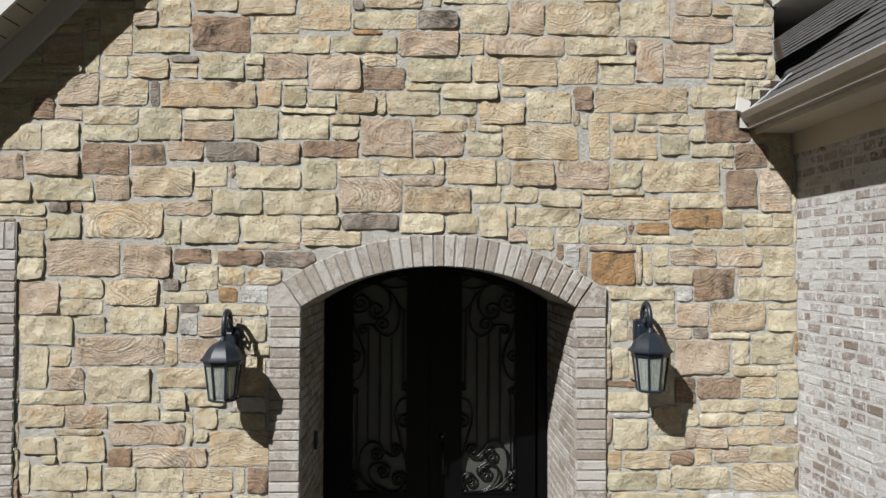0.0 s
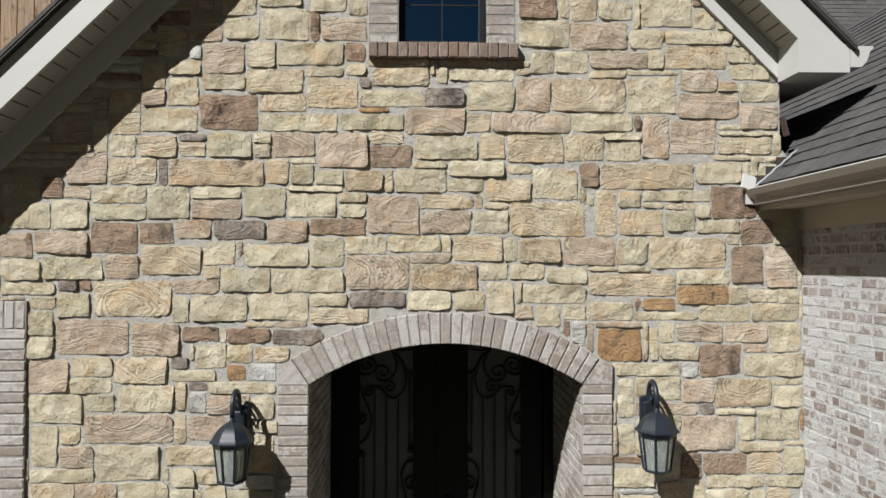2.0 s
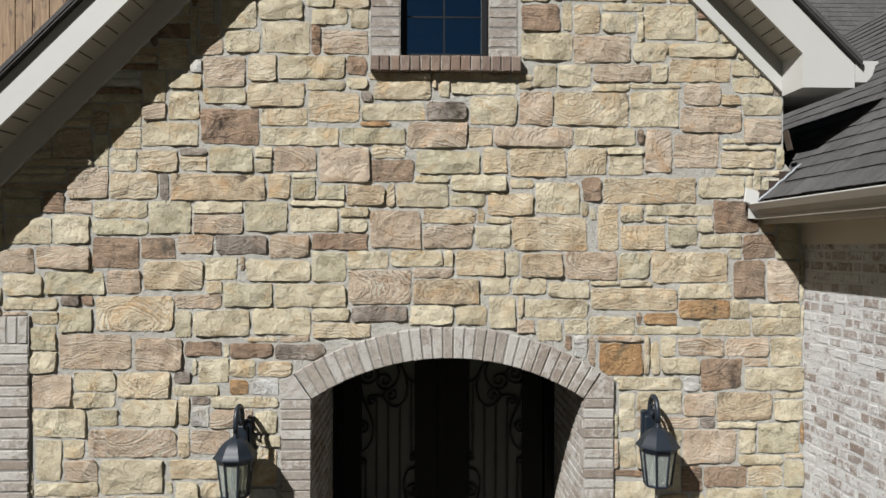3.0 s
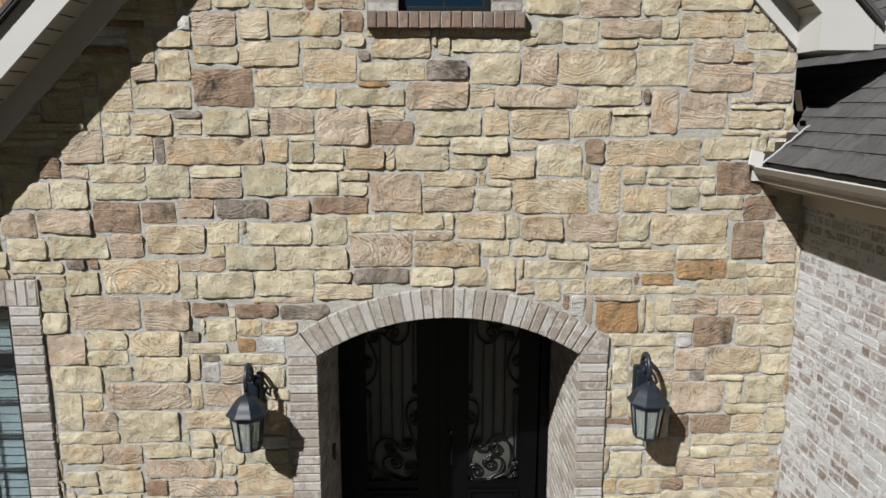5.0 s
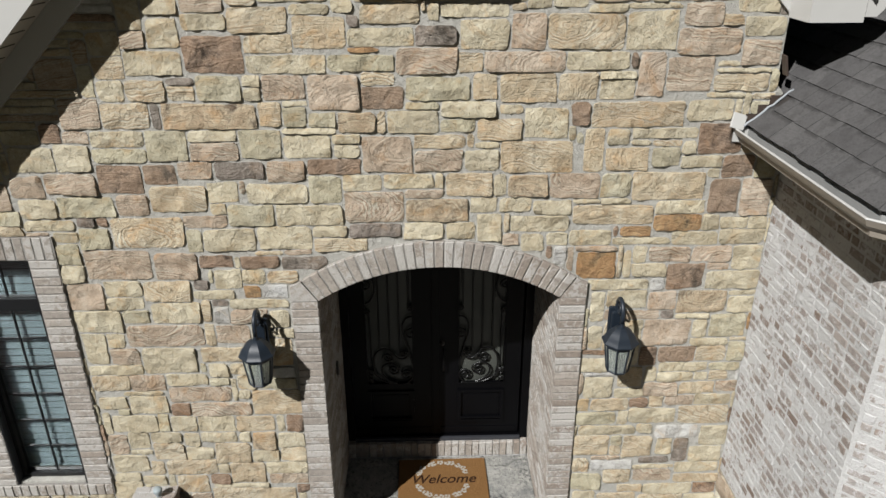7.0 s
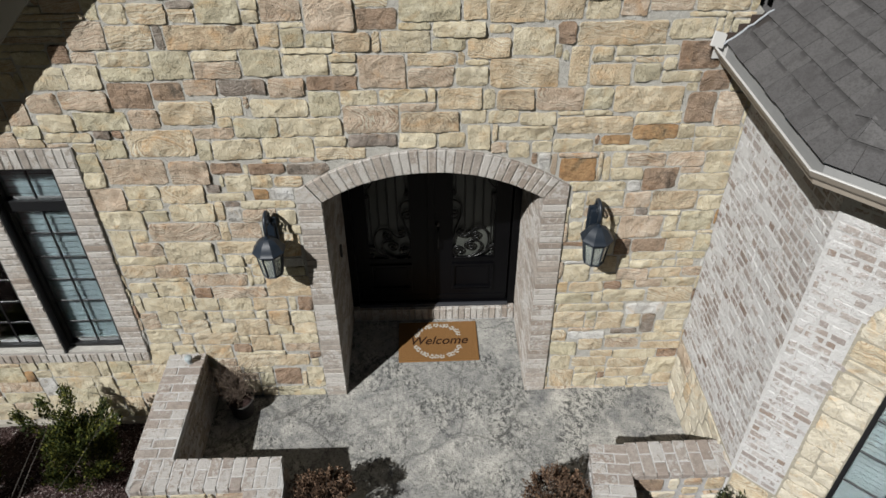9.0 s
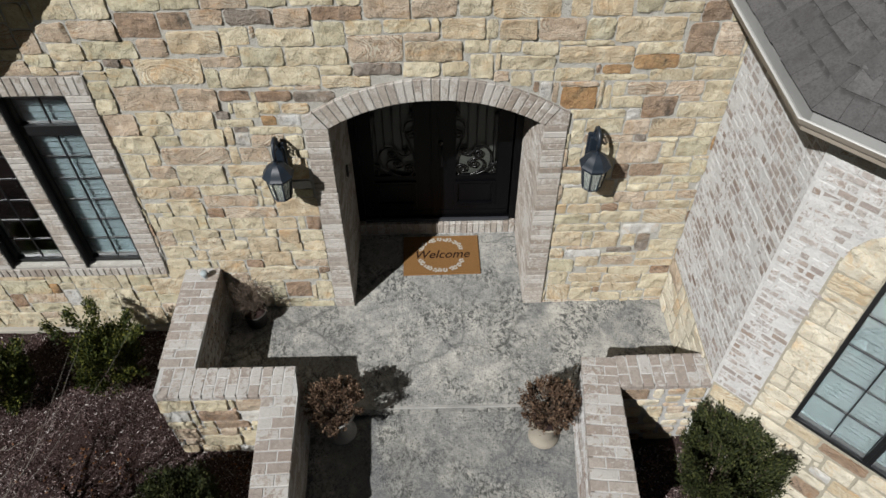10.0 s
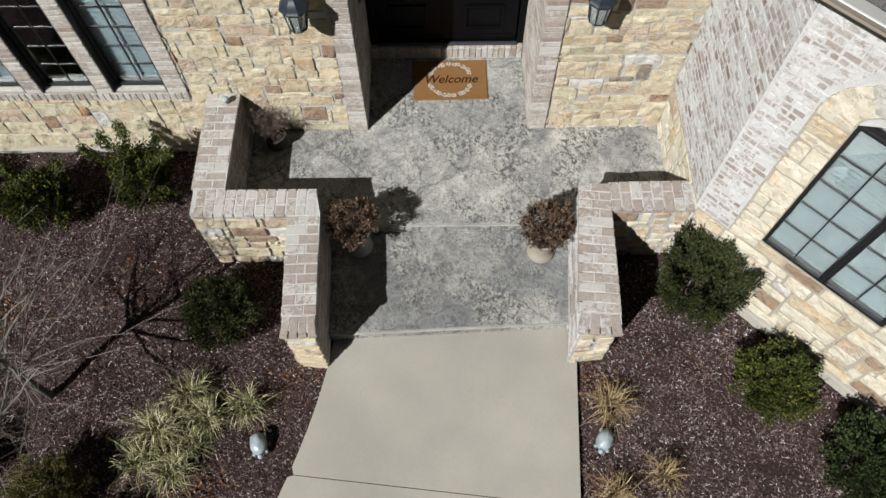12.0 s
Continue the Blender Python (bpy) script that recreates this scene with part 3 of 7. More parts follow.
def stone_mesh(w, h, warp, deep=0.03, lift=None):
    """One split-faced stone, w by h, with a tight worn arris and an uneven face. Returns vertices, faces and which faces are smooth."""
    edge = rs.uniform(0.003, 0.006)
    ex, ey = min(edge / w, 0.2), min(edge / h, 0.2)
    nx, ny = max(3, min(20, int(w / 0.026))), max(3, min(11, int(h / 0.024)))
    us = [0.0, ex] + [ex + (1 - 2 * ex) * i / nx for i in range(1, nx)] + [1 - ex, 1.0]
    vs = [0.0, ey] + [ey + (1 - 2 * ey) * i / ny for i in range(1, ny)] + [1 - ey, 1.0]
    face = rs.uniform(0.0, 0.013) if lift is None else lift
    tx, ty = rs.uniform(-0.006, 0.006), rs.uniform(-0.006, 0.006)
    seed = Vector((rs.uniform(-50, 50), rs.uniform(-50, 50), rs.uniform(-50, 50)))
    round_off = [rs.uniform(0.0, 0.010) for _ in range(4)]
    ragged = rs.uniform(0.004, 0.008)
    slack = min(0.014, 0.07 * min(w, h))
    cut = [(rs.uniform(0, slack), rs.uniform(0, slack)) if rs.random() < 0.6 else (0.0, 0.0) for _ in range(4)]
    verts, faces, smooth = [], [], []
    X, Y = len(us), len(vs)
    for j, t in enumerate(vs):
        for i, s in enumerate(us):
            x, y = (s - 0.5) * w, (t - 0.5) * h
            rim = i in (0, X - 1) or j in (0, Y - 1)
            second = not rim and (i in (1, X - 2) or j in (1, Y - 2))
            near = (i in (0, 1, X - 2, X - 1)) and (j in (0, 1, Y - 2, Y - 1))
            p = Vector((x, y, 0)) * 9 + seed
            x, y = x + noise.noise(p) * ragged + noise.noise(p * 2.9) * ragged * 0.9, y + noise.noise(p + Vector((9, 3, 1))) * ragged + noise.noise(p * 2.9 + Vector((2, 8, 1))) * ragged * 0.9
            for k, wt in enumerate(((1 - s) * (1 - t), s * (1 - t), (1 - s) * t, s * t)):
                x -= math.copysign(cut[k][0], k % 2 - 0.5) * wt
                y -= math.copysign(cut[k][1], k // 2 - 0.5) * wt
            if near:
                r = min(round_off[(s > 0.5) + 2 * (t > 0.5)], 0.2 * min(w, h))
                x, y = x - math.copysign(r, s - 0.5), y - math.copysign(r, t - 0.5)
            z = face + tx * (s - 0.5) * 2 + ty * (t - 0.5) * 2 + noise.noise(p * 0.8) * 0.014 + abs(noise.noise(p * 1.6 + seed)) * 0.012 - 0.004 + noise.noise(p * 3.1) * 0.006
            z = max(z, -0.001)
            if rim:
                z = -deep
            elif second:
                z = max(z - rs.uniform(0.0, 0.007), -0.002)
            verts.append((*warp(x, y), z))
    for j in range(Y - 1):
        for i in range(X - 1):
            a_ = j * X + i
            inner = 0 < i < X - 2 and 0 < j < Y - 2
            ids = (a_, a_ + 1, a_ + X + 1, a_ + X)
            if not inner:
                k = len(verts)
                verts += [verts[q] for q in ids]
                ids = (k, k + 1, k + 2, k + 3)
            faces.append(ids)
            smooth.append(inner)
    return verts, faces, smooth


def settle(stones, inside, joint=0.002, most=0.045, step=0.003):
    """Let the stones draw back from one another where they overlap, then spread until only a joint is left between them."""
    rects = [[u - w / 2, u + w / 2, v - h / 2, v + h / 2] for u, v, w, h, _ in stones]
    close = [[j for j, b in enumerate(rects) if j != i and b[0] < a[1] + 0.12 and b[1] > a[0] - 0.12 and b[2] < a[3] + 0.12 and b[3] > a[2] - 0.12] for i, a in enumerate(rects)]
    for i, a in enumerate(rects):
        for j in close[i]:
            b = rects[j]
            du, dv = min(a[1], b[1]) - max(a[0], b[0]) + joint, min(a[3], b[3]) - max(a[2], b[2]) + joint
            if du > 0 and dv > 0:
                k, d = (0, du) if du < dv else (2, dv)
                lo, hi = (a, b) if a[k] + a[k + 1] < b[k] + b[k + 1] else (b, a)
                for r, side, sg in ((lo, k + 1, -1), (hi, k, 1)):
                    room_ = max(0.0, r[k + 1] - r[k] - 0.04)
                    r[side] += sg * min(d / 2, room_)
    grown = [[0.0] * 4 for _ in rects]
    for _ in range(int(most / step)):
        for i, a in enumerate(rects):
            for side in range(4):
                if grown[i][side] >= most:
                    continue
                t = list(a)
                t[side] += step if side % 2 else -step
                c = ((t[side], t[2]), (t[side], t[3])) if side < 2 else ((t[0], t[side]), (t[1], t[side]))
                if all(inside(*p) for p in c) and not any(rects[j][0] < t[1] + joint and rects[j][1] > t[0] - joint and rects[j][2] < t[3] + joint and rects[j][3] > t[2] - joint for j in close[i]):
                    a[side] = t[side]
                    grown[i][side] += step
    return [((a[0] + a[1]) / 2, (a[2] + a[3]) / 2, a[1] - a[0], a[3] - a[2], s[4]) for a, s in zip(rects, stones) if a[1] - a[0] > 0.03 and a[3] - a[2] > 0.03]


def pack(u0, u1, v0, v1, inside, fixed=(), cell=0.065, heights=(1, 2, 2, 2, 3, 3, 3, 4), stretch=(1.15, 2.6), widest=8):
    """Fill a stretch of wall with stones on a fine raster: yields u, v, width, height and the kind."""
    nu, nv = int(round((u1 - u0) / cell)), int(round((v1 - v0) / cell))
    free = [[inside(u0 + (i + 0.5) * cell, v0 + (j + 0.5) * cell) for i in range(nu)] for j in range(nv)]
    out = []

    def take(i, j, w, h, kind):
        for b in range(j, j + h):
            for a_ in range(i, i + w):
                free[b][a_] = False
        out.append((u0 + (i + w / 2) * cell, v0 + (j + h / 2) * cell, w * cell, h * cell, kind))

    def fits(i, j, w, h):
        return i >= 0 and j >= 0 and i + w <= nu and j + h <= nv and all(free[b][a_] for b in range(j, j + h) for a_ in range(i, i + w))

    for x, z, w, h, kind in fixed:
        out.append((x, z, w + 0.006, h + 0.006, kind))
        for j in range(max(0, int((z - h / 2 - v0) / cell)), min(nv, int((z + h / 2 - v0) / cell) + 1)):
            for i in range(max(0, int((x - w / 2 - u0) / cell)), min(nu, int((x + w / 2 - u0) / cell) + 1)):
                over = max(0, min(x + w / 2, u0 + (i + 1) * cell) - max(x - w / 2, u0 + i * cell)) * max(0, min(z + h / 2, v0 + (j + 1) * cell) - max(z - h / 2, v0 + j * cell))
                if over > 0.25 * cell * cell:
                    free[j][i] = False
    for j in range(nv):
        i = 0
        while i < nu:
            if not free[j][i]:
                i += 1
                continue
            run = 0
            while i + run < nu and free[j][i + run]:
                run += 1
            h = rs.choice(heights)
            w = max(2, min(widest, int(round(h * rs.uniform(*stretch)))))
            if h == 1:
                w = max(2, w)
            w = min(w, run)
            if run - w == 1:
                w = w + 1 if w < widest else w - 1
            w = max(1, w)
            best = (0, 1, 1)
            for ww in range(w, 0, -1):
                for hh in range(h, 0, -1):
                    if fits(i, j, ww, hh):
                        best = max(best, (ww * hh - (3 if hh == 1 else 0) - (3 if ww == 1 else 0), ww, hh))
                        break
            w, h = best[1:]
            up = 0
            while h + up < 4 and fits(i, j, w, h + up + 1) and not (j + h + up + 1 < nv and fits(i, j, w, h + up + 2)):
                up += 1
            h += up
            if not fixed or (w * cell > 0.05 and h * cell > 0.05 and w * h > 1):
                take(i, j, w, h, None)
            else:
                for b in range(j, j + h):
                    for a_ in range(i, i + w):
                        free[b][a_] = False
            i += w
    return settle(out, inside) if fixed else out


def stone_field(parent, m, stones, clip=None, limit=None, near=None, sway=0.016, joint=0.014, deep=0.03, kinds=KINDS):
    """Set the stones: each one an object of its own; those past the limit are joined into one mesh."""
    rest = {}
    made = 0
    stones = sorted(stones, key=near) if near else stones
    for u, v, w, h, kind in stones:
        gap, swing = (0.0, 0.0) if near else (joint, sway)
        kind = kind or rs.choice(kinds)

        def warp(x, y, u=u, v=v, swing=swing):
            p = Vector((u + x, v + y, 3.0))
            a_, b_ = u + x + noise.noise(p * 2.1) * swing, v + y + noise.noise(p * 2.3 + Vector((7, 7, 7))) * swing
            if clip:
                a_, b_ = clip(a_, b_)
            return a_ - u, b_ - v

        verts, faces, smooth = stone_mesh(w - gap, h - gap, warp, deep)
        if limit is None or made < limit:
            me = bpy.data.meshes.new("stone")
            me.from_pydata(verts, [], faces)
            me.polygons.foreach_set("use_smooth", smooth)
            ob = link("stone", me, STONE[kind], parent)
            ob.matrix_basis = m @ pose(u, v, 0)
            made += 1
        else:
            vs, fs, sm = rest.setdefault(kind, ([], [], []))
            k = len(vs)
            vs += [(x + u, y + v, z) for x, y, z in verts]
            fs += [tuple(q + k for q in f) for f in faces]
            sm += smooth
    for kind, (vs, fs, sm) in rest.items():
        me = bpy.data.meshes.new("stonework")
        me.from_pydata(vs, [], fs)
        me.polygons.foreach_set("use_smooth", sm)
        ob = link("stonework", me, STONE[kind], parent)
        ob.matrix_basis = m
        tagged(ob, kind="stuff")
    return made


# ---- plan ----
FRONT = wall_axes((0, 0, 0), (1, 0, 0), (0, -1, 0))
DOOR_HALF, SPRING, CROWN = 0.94, 2.50, 2.78
ARCH_R = (DOOR_HALF ** 2 + (CROWN - SPRING) ** 2) / (2 * (CROWN - SPRING))
ARCH_Z = CROWN - ARCH_R
ARCH_OUT = ARCH_R + 0.215
JAMB = 1.148
RECESS = 1.06
APEX_X, FRIEZE, SOFFIT, FASCIA = -0.03, 6.98, 7.18, 7.45
WING_X, BEND_Y = 2.49, -1.53
GROUND = -0.34
TOP = 0.67


def arch_points(radius, half, n=24):
    return [(x, ARCH_Z + math.sqrt(radius ** 2 - x * x)) for x in (half - 2 * half * i / n for i in range(n + 1))]


# ---- ground, slabs ----
tagged(part("ground", slab([(-400, -400), (400, -400), (400, 400), (-400, 400)], -1.0, GROUND - 0.10), lawn), "dormant tan winter lawn around the house", "ground", kind="structure")


def bed_sheet(name, x0, x1, y0, y1, n, m):
    bm = bmesh.new()
    grid = [[bm.verts.new((x0 + (x1 - x0) * i / n, y0 + (y1 - y0) * j / m, 0)) for i in range(n + 1)] for j in range(m + 1)]
    for row in grid:
        for v in row:
            p = v.co.copy()
            v.co.z = GROUND - 0.02 + 0.05 * noise.noise(p * 0.9) + 0.025 * noise.noise(p * 3.1) + 0.014 * noise.noise(p * 9)
    for j in range(m):
        for i in range(n):
            bm.faces.new((grid[j][i], grid[j][i + 1], grid[j + 1][i + 1], grid[j + 1][i]))
    return tagged(part(name, bm, mulch, None, "", True), "dark brown shredded bark mulch bed", "mulch bed", kind="structure")


bed_sheet("mulch_bed_1", -8.5, -1.0, -8.0, 0.2, 150, 160)
bed_sheet("mulch_bed_2", 1.22, 7.5, -8.0, -0.8, 120, 140)

porch = tagged(part("porch_floor", slab([(-0.94, 1.3), (-0.94, 0.06), (-2.6, 0.06), (-2.6, -1.4), (-1.45, -1.4), (-1.45, -1.3), (1.5, -1.3), (1.5, -1.4), (2.6, -1.4), (2.6, 0.06), (0.94, 0.06), (0.94, 1.3)], -0.5, 0.0), slab_stamped), "grey mottled stamped concrete porch floor", "porch floor", kind="structure")
landing = tagged(part("landing", slab([(-1.5, -1.302), (-1.5, -2.53), (1.35, -2.41), (1.45, -1.302)], -0.55, -0.15), slab_damp), "grey damp-stained stamped concrete lower landing", "landing", kind="structure")

re_ = random.Random(4)
for slab_ob, xa, ya, xb, yb, z1 in ((porch, -1.30, -1.302, 1.34, -1.302, 0.0), (landing, -1.27, -2.521, 1.28, -2.413, -0.15)):
    run_, d_ = math.hypot(xb - xa, yb - ya), math.atan2(yb - ya, xb - xa)
    s = 0.0
    while s < run_ - 0.05:
        l = min(re_.uniform(0.14, 0.30), run_ - s)
        bm = boxed(s + 0.004, s + l - 0.004, -re_.uniform(0.012, 0.02), 0.02, -0.142, -re_.uniform(0.028, 0.04), bevel=0.006)
        bm.transform(Matrix.Translation((xa, ya, z1)) @ pose(0, 0, 0, 0, 0, math.degrees(d_)))
        part("riser_stone", bm, slab_stamped, slab_ob)
        s += l
    bm = boxed(0.0, run_, -0.026, 0.01, -0.026, -0.001, bevel=0.008)
    bm.transform(Matrix.Translation((xa, ya, z1)) @ pose(0, 0, 0, 0, 0, math.degrees(d_)))
    part("nosing", bm, worn_edge, slab_ob, "pale worn step edge")


def walk_edge(y):
    t = (-2.5 - y)
    return -1.24 - 0.13 * t - 0.09 * t * t


ys = [-2.45 - 0.1 * i for i in range(15)]
joint_y = lambda x: -4.112 - 0.116 * x
near_pts = [(walk_edge(y), y) for y in ys]
tagged(part("path_1", slab(near_pts + [(-1.56, joint_y(-1.56) + 0.004), (1.235, joint_y(1.235) + 0.004), (1.35, -2.40)], -0.5, -0.30), slab_walk), "pale broom-finished concrete garden path", "path", kind="structure")
ys = [-3.95 - 0.15 * i for i in range(28)]
tagged(part("path_2", slab([(-1.56, joint_y(-1.56) - 0.004)] + [(max(walk_edge(y), -4.2), y) for y in ys] + [(1.0, -8.0), (1.235, joint_y(1.235) - 0.004)], -0.5, -0.30), slab_walk), "pale broom-finished concrete garden path", "path", kind="structure")

# ---- main gable wall ----
WIN_W, WIN_GAP = 0.60, 0.178
WIN_X = [-3.07 - i * (WIN_W + WIN_GAP) for i in range(3)]
WIN_Z0, WIN_Z1 = 0.742, 2.885
UP_X0, UP_X1, UP_Z0, UP_Z1 = -0.335, 0.275, 4.86, 5.75
holes = [[(-DOOR_HALF - 0.03, -0.4), (DOOR_HALF + 0.03, -0.4)] + arch_points(ARCH_R + 0.03, DOOR_HALF + 0.03)]
for x in WIN_X:
    holes.append([(x - WIN_W, WIN_Z0), (x, WIN_Z0), (x, WIN_Z1), (x - WIN_W, WIN_Z1)])
holes.append([(UP_X0, UP_Z0), (UP_X1, UP_Z0), (UP_X1, UP_Z1), (UP_X0, UP_Z1)])
outline = [(-6.2, -0.5), (2.50, -0.5), (2.50, 3.98), (2.345, 4.15), (2.345, SOFFIT - 2.345), (APEX_X, SOFFIT + 0.02), (-3.75, SOFFIT - 3.72), (-6.2, SOFFIT - 3.72)]
wall_front = tagged(link("wall_front", prism([outline] + holes, 0.0065, 0.24), mortar), "tall gable wall of buff and rose split-faced sandstone", "wall", kind="structure")

sills = [(-5.43, -2.855, 0.60, 3.075), (-0.545, 0.50, 4.755, 5.96)]


def blocked(u, v):
    if abs(u) < JAMB and v < 2.64:
        return True
    if v > 2.4 and math.hypot(u, v - ARCH_Z) < ARCH_OUT + 0.012 and abs(u) < JAMB + 0.02:
        return True
    return any(a < u < b and c < v < d for a, b, c, d in sills)


def wall_inside(u, v):
    if blocked(u, v) or v < -0.31:
        return False
    if u > 2.49 or (u > 2.34 and v > 4.02):
        return False
    if u > 2.45 and v > 3.5:
        return False
    return v < max(FRIEZE + 0.06 - abs(u - APEX_X), 3.2 if u < -3.7 else 0)


def wall_clip(u, v):
    u = min(u, 2.355 if v > 4.05 else 2.488)
    v = max(v, -0.305)
    for a, b, c, d in sills:
        if a < u < b and c < v < d:
            e_ = min((u - a, 0), (b - u, 1), (v - c, 2), (d - v, 3))[1]
            u, v = [(a, v), (b, v), (u, c), (u, d)][e_]
    if abs(u) < JAMB + 0.008 and v < 2.62:
        u = math.copysign(JAMB + 0.008, u)
    r = math.hypot(u, v - ARCH_Z)
    if v > 2.5 and abs(u) < JAMB + 0.02 and r < ARCH_OUT + 0.012:
        k = (ARCH_OUT + 0.012) / r
        u, v = u * k, ARCH_Z + (v - ARCH_Z) * k
    return u, v


# stones of the gable wall as they lie, in lifts from the porch upwards: x, z, width, height, kind
LIFTS = []
LIFTS += [
    (1.32, 0.15, 0.27, 0.27, "gold"), (1.57, 0.13, 0.25, 0.16, "buff"), (1.87, 0.09, 0.3, 0.13, "buff"), (2.16, 0.09, 0.24, 0.12, "buff"), (2.4, 0.12, 0.23, 0.16, "gold"),
    (-1.81, 0.4, 0.23, 0.09, "buff"), (-1.64, 0.54, 0.74, 0.18, "gold"), (-1.53, 0.29, 0.28, 0.25, "brown"), (-1.24, 0.27, 0.18, 0.31, "buff"), (-1.21, 0.59, 0.08, 0.06, "brown"),
    (1.28, 0.41, 0.2, 0.16, "buff"), (1.59, 0.41, 0.34, 0.14, "gold"), (1.61, 0.28, 0.32, 0.09, "buff"), (1.7, 0.53, 0.22, 0.08, "gold"), (1.98, 0.38, 0.39, 0.15, "gold"),
    (1.98, 0.24, 0.37, 0.13, "gold"), (2.04, 0.52, 0.45, 0.13, "buff"), (2.34, 0.33, 0.27, 0.25, "buff"), (2.39, 0.52, 0.19, 0.1, "brown"), (-2.74, 0.77, 0.19, 0.08, "buff"),
]
LIFTS += [
    (-2.67, 0.93, 0.3, 0.19, "buff"), (-2.43, 0.84, 0.11, 0.12, "gold"), (-2.16, 0.67, 0.27, 0.18, "gold"), (-2.15, 0.87, 0.44, 0.16, "gold"), (-1.92, 0.72, 0.17, 0.08, "brown"),
    (-1.68, 0.79, 0.29, 0.22, "gold"), (-1.51, 0.99, 0.21, 0.12, "buff"), (-1.34, 0.86, 0.34, 0.09, "buff"), (-1.33, 0.72, 0.35, 0.11, "rose"), (-1.27, 0.99, 0.19, 0.14, "gold"),
    (1.24, 0.8, 0.17, 0.16, "gold"), (1.3, 0.61, 0.27, 0.18, "olive"), (1.53, 0.81, 0.34, 0.1, "pale"), (1.57, 0.67, 0.25, 0.15, "gold"), (1.72, 1, 0.27, 0.23, "gold"),
    (1.88, 0.85, 0.27, 0.08, "grey"), (1.89, 0.68, 0.34, 0.14, "rose"), (1.95, 1, 0.14, 0.18, "buff"), (2.09, 0.95, 0.11, 0.24, "grey"), (2.27, 0.76, 0.39, 0.11, "buff"),
]
LIFTS += [
    (2.33, 0.91, 0.3, 0.18, "buff"), (-2.79, 1.33, 0.06, 0.18, "buff"), (-2.72, 1.14, 0.15, 0.18, "rose"), (-2.56, 1.35, 0.36, 0.16, "buff"), (-2.53, 1.17, 0.19, 0.17, "buff"),
    (-2.33, 1.2, 0.19, 0.1, "buff"), (-2.33, 1.05, 0.3, 0.19, "gold"), (-2.31, 1.35, 0.09, 0.15, "olive"), (-2.15, 1.34, 0.21, 0.16, "buff"), (-2.11, 1.16, 0.14, 0.11, "buff"),
    (-2.06, 1.02, 0.22, 0.12, "buff"), (-1.89, 1.19, 0.28, 0.08, "buff"), (-1.88, 1.32, 0.3, 0.13, "buff"), (-1.77, 1.03, 0.3, 0.22, "gold"), (-1.55, 1.33, 0.32, 0.15, "gold"),
    (-1.5, 1.13, 0.2, 0.16, "burnt"), (-1.35, 1.32, 0.06, 0.15, "buff"), (-1.27, 1.15, 0.23, 0.14, "buff"), (-1.23, 1.32, 0.12, 0.14, "brown"), (1.31, 1.02, 0.32, 0.22, "gold"),
]
LIFTS += [
    (1.33, 1.31, 0.33, 0.13, "olive"), (1.43, 1.18, 0.5, 0.08, "buff"), (1.56, 1.32, 0.08, 0.13, "buff"), (1.76, 1.2, 0.14, 0.1, "buff"), (1.81, 1.33, 0.4, 0.16, "buff"),
    (2.04, 1.16, 0.39, 0.15, "pale"), (2.25, 1.33, 0.44, 0.21, "gold"), (2.38, 1.1, 0.23, 0.22, "buff"), (-2.7, 1.57, 0.24, 0.13, "buff"), (-2.68, 1.76, 0.31, 0.16, "gold"),
    (-2.62, 1.47, 0.11, 0.06, "olive"), (-2.4, 1.54, 0.33, 0.17, "buff"), (-2.37, 1.75, 0.27, 0.14, "rose"), (-2.15, 1.49, 0.16, 0.07, "brown"), (-2.06, 1.79, 0.34, 0.13, "buff"),
    (-1.98, 1.63, 0.54, 0.14, "rose"), (-1.82, 1.48, 0.51, 0.14, "rose"), (-1.61, 1.63, 0.1, 0.09, "buff"), (-1.59, 1.75, 0.11, 0.16, "buff"), (-1.36, 1.55, 0.4, 0.23, "gold"),
]
LIFTS += [
    (1.2, 1.45, 0.1, 0.14, "buff"), (1.32, 1.63, 0.25, 0.22, "buff"), (1.43, 1.45, 0.31, 0.12, "gold"), (1.59, 1.57, 0.2, 0.09, "buff"), (1.68, 1.46, 0.15, 0.09, "brown"),
    (1.83, 1.46, 0.12, 0.07, "gold"), (1.85, 1.6, 0.28, 0.13, "rose"), (1.97, 1.73, 0.27, 0.08, "buff"), (2.03, 1.48, 0.25, 0.11, "rose"), (2.14, 1.61, 0.28, 0.13, "gold"),
    (2.17, 1.73, 0.11, 0.1, "buff"), (2.3, 1.5, 0.32, 0.11, "buff"), (2.4, 1.63, 0.18, 0.12, "rose"), (-2.74, 2.09, 0.19, 0.26, "buff"), (-2.61, 1.88, 0.44, 0.1, "buff"),
    (-2.55, 2.16, 0.15, 0.12, "buff"), (-2.52, 2.02, 0.21, 0.14, "rose"), (-2.17, 1.96, 0.44, 0.25, "buff"), (-1.79, 1.87, 0.17, 0.12, "buff"), (-1.73, 2.01, 0.36, 0.16, "gold"),
]
